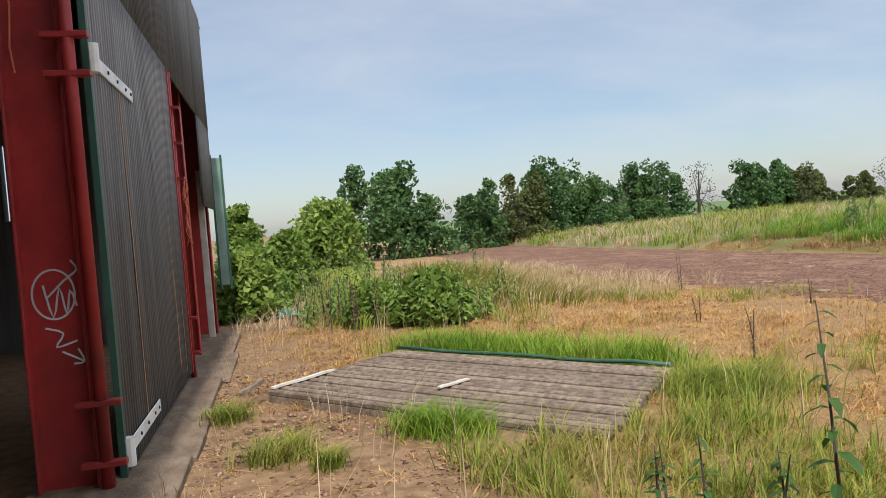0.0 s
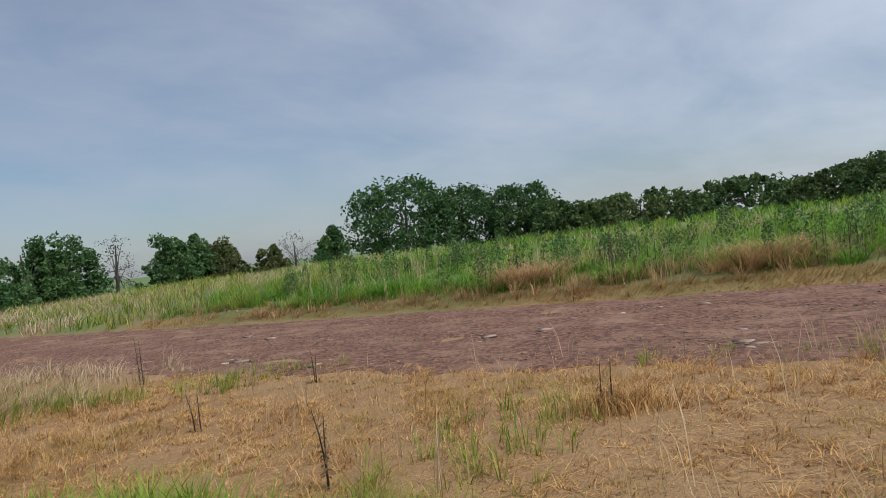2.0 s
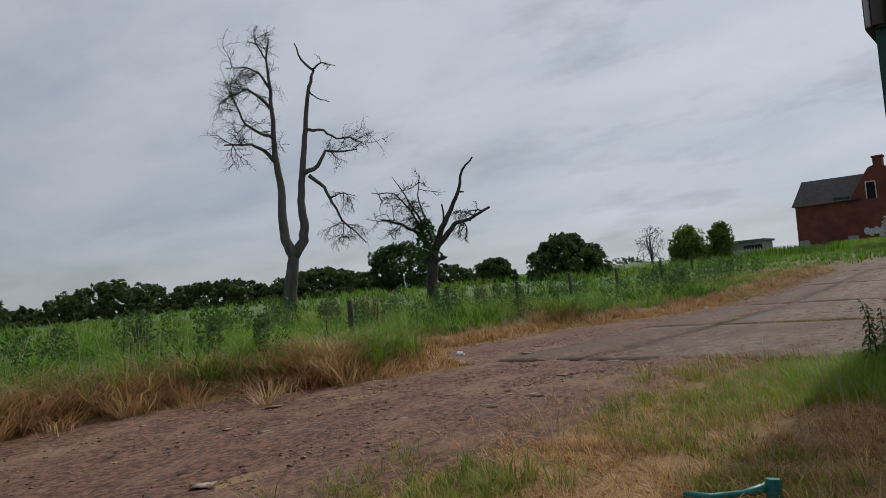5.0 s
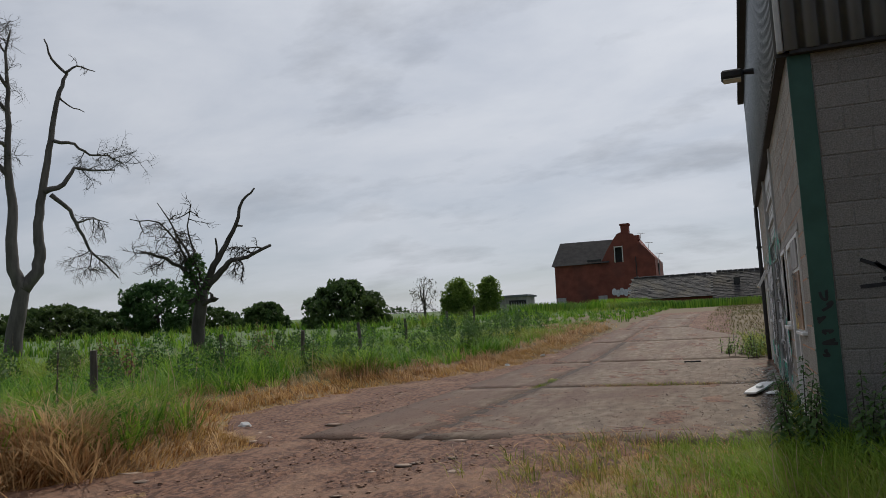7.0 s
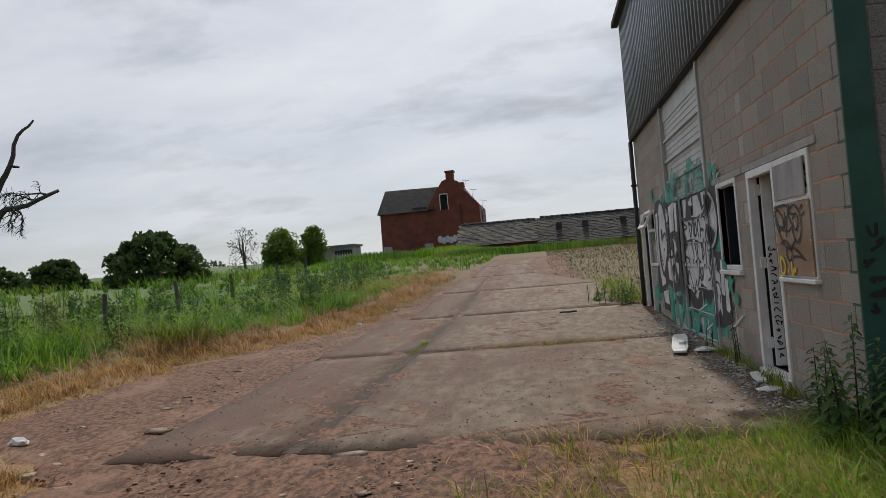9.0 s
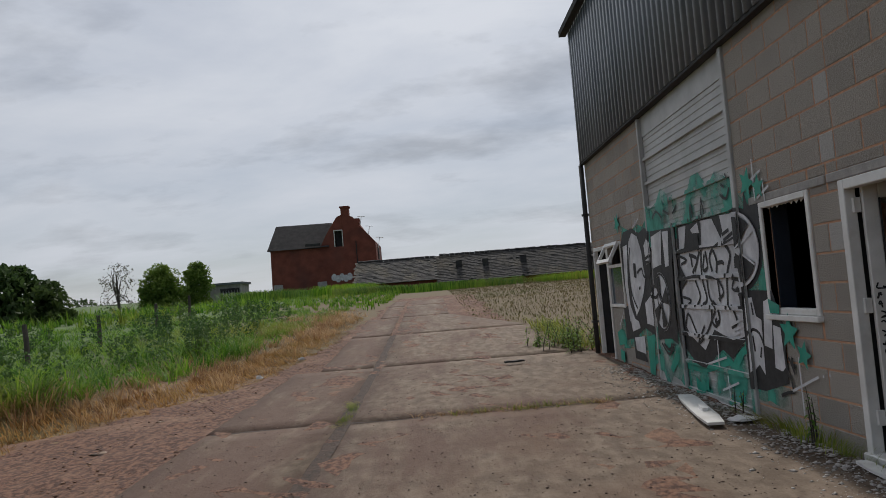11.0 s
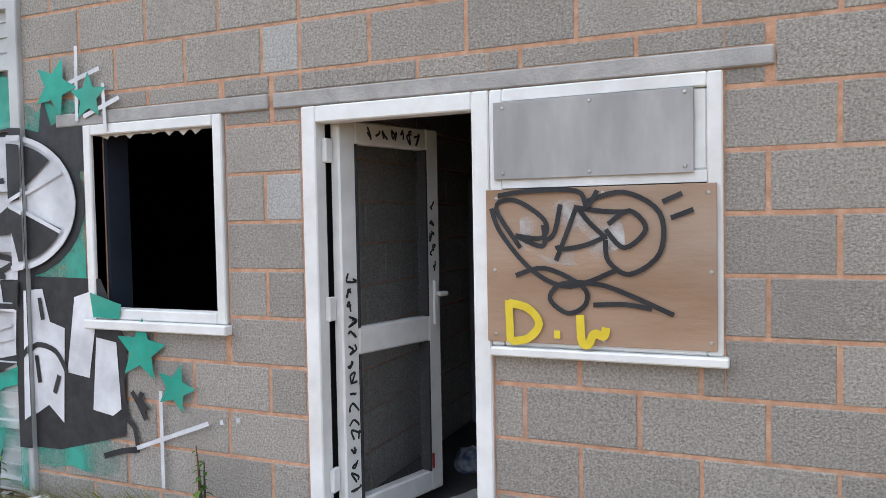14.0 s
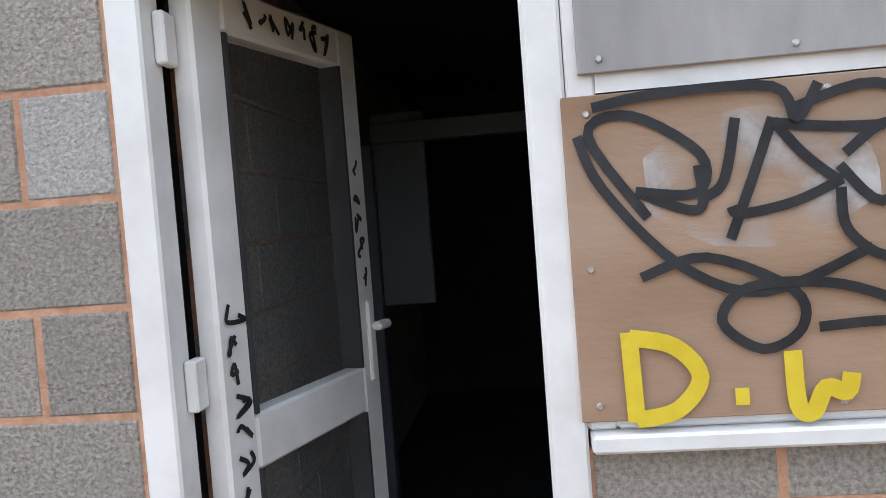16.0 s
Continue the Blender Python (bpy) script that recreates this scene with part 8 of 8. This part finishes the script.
leafy_weed("wall_weed", 5.80, -9.65, 0.45, 14, 0.07, "small green weed at the wall foot", 80, 0.04, None, 3, 0.53)
leafy_weed("wall_weed", 5.78, -11.1, 0.25, 10, 0.06, "small green weed at the wall foot", 81, 0.04, None, 3, 0.53)
for i, (bx, by, bh) in enumerate([(5.95, -18.2, 0.75), (5.6, -18.6, 0.85), (6.25, -18.8, 0.6), (5.9, -19.2, 0.7), (5.4, -19.4, 0.8), (6.4, -19.6, 0.45)]):
    leafy_weed("weed_clump", bx, by, bh, 20, 0.12, "yellow-green leafy weeds at the building corner", 500 + i, 0.2, M_LEAF["light"], 8)

for i, (lx, ly, lw, lh) in enumerate([(2.35, 11.9, 1.3, 0.8), (1.5, 12.9, 0.9, 0.65)]):
    leafy_tree("light", lx, ly, lw, gz(lx, ly) + lh, 340 + i)
for i, (wx, wy, wh) in enumerate([(1.3, 12.2, 0.9), (0.9, 12.9, 1.0), (1.9, 13.6, 1.1), (0.6, 13.6, 1.0)]):
    leafy_weed("dock", wx, wy, wh, 26, 0.07, "rusty brown dock stalks among green weeds", 360 + i, 0.2, M_DOCK, 6)

x, y = east_side(96, 1300, -14, 26, 0.6, 7)
grass("seed_heads", x, y, 0.6, 0.95, 0.004, 0.35, M_SEED, 96, "tall tawny seeding grass stalks in the verge", clump=5)
x, y = west_side(97, 2600, -5, 16)
grass("seed_heads", x, y, 0.25, 0.5, 0.003, 0.5, M_SEED, 97, "thin tawny seeding stalks in the yard", clump=4)
for i in range(26):
    r9 = random.Random(900 + i)
    yy = r9.uniform(-16, 14)
    xx = float(edge_east(np.array(yy))) + r9.uniform(1.2, 5.5)
    leafy_weed("thistle", xx, yy, r9.uniform(0.9, 1.35), 22, 0.16, "tall grey-green thistle in field grass", 400 + i, 0.12, None if i % 3 else M_DOCK, 3)
for i, (lx, ly) in enumerate([(-0.7, 15.6), (-0.5, 17.6), (-0.9, 19.2), (0.2, 19.6)]):
    leafy_tree("light", lx, ly, 1.3, gz(lx, ly) + 1.3 + 0.15 * i, 330 + i)
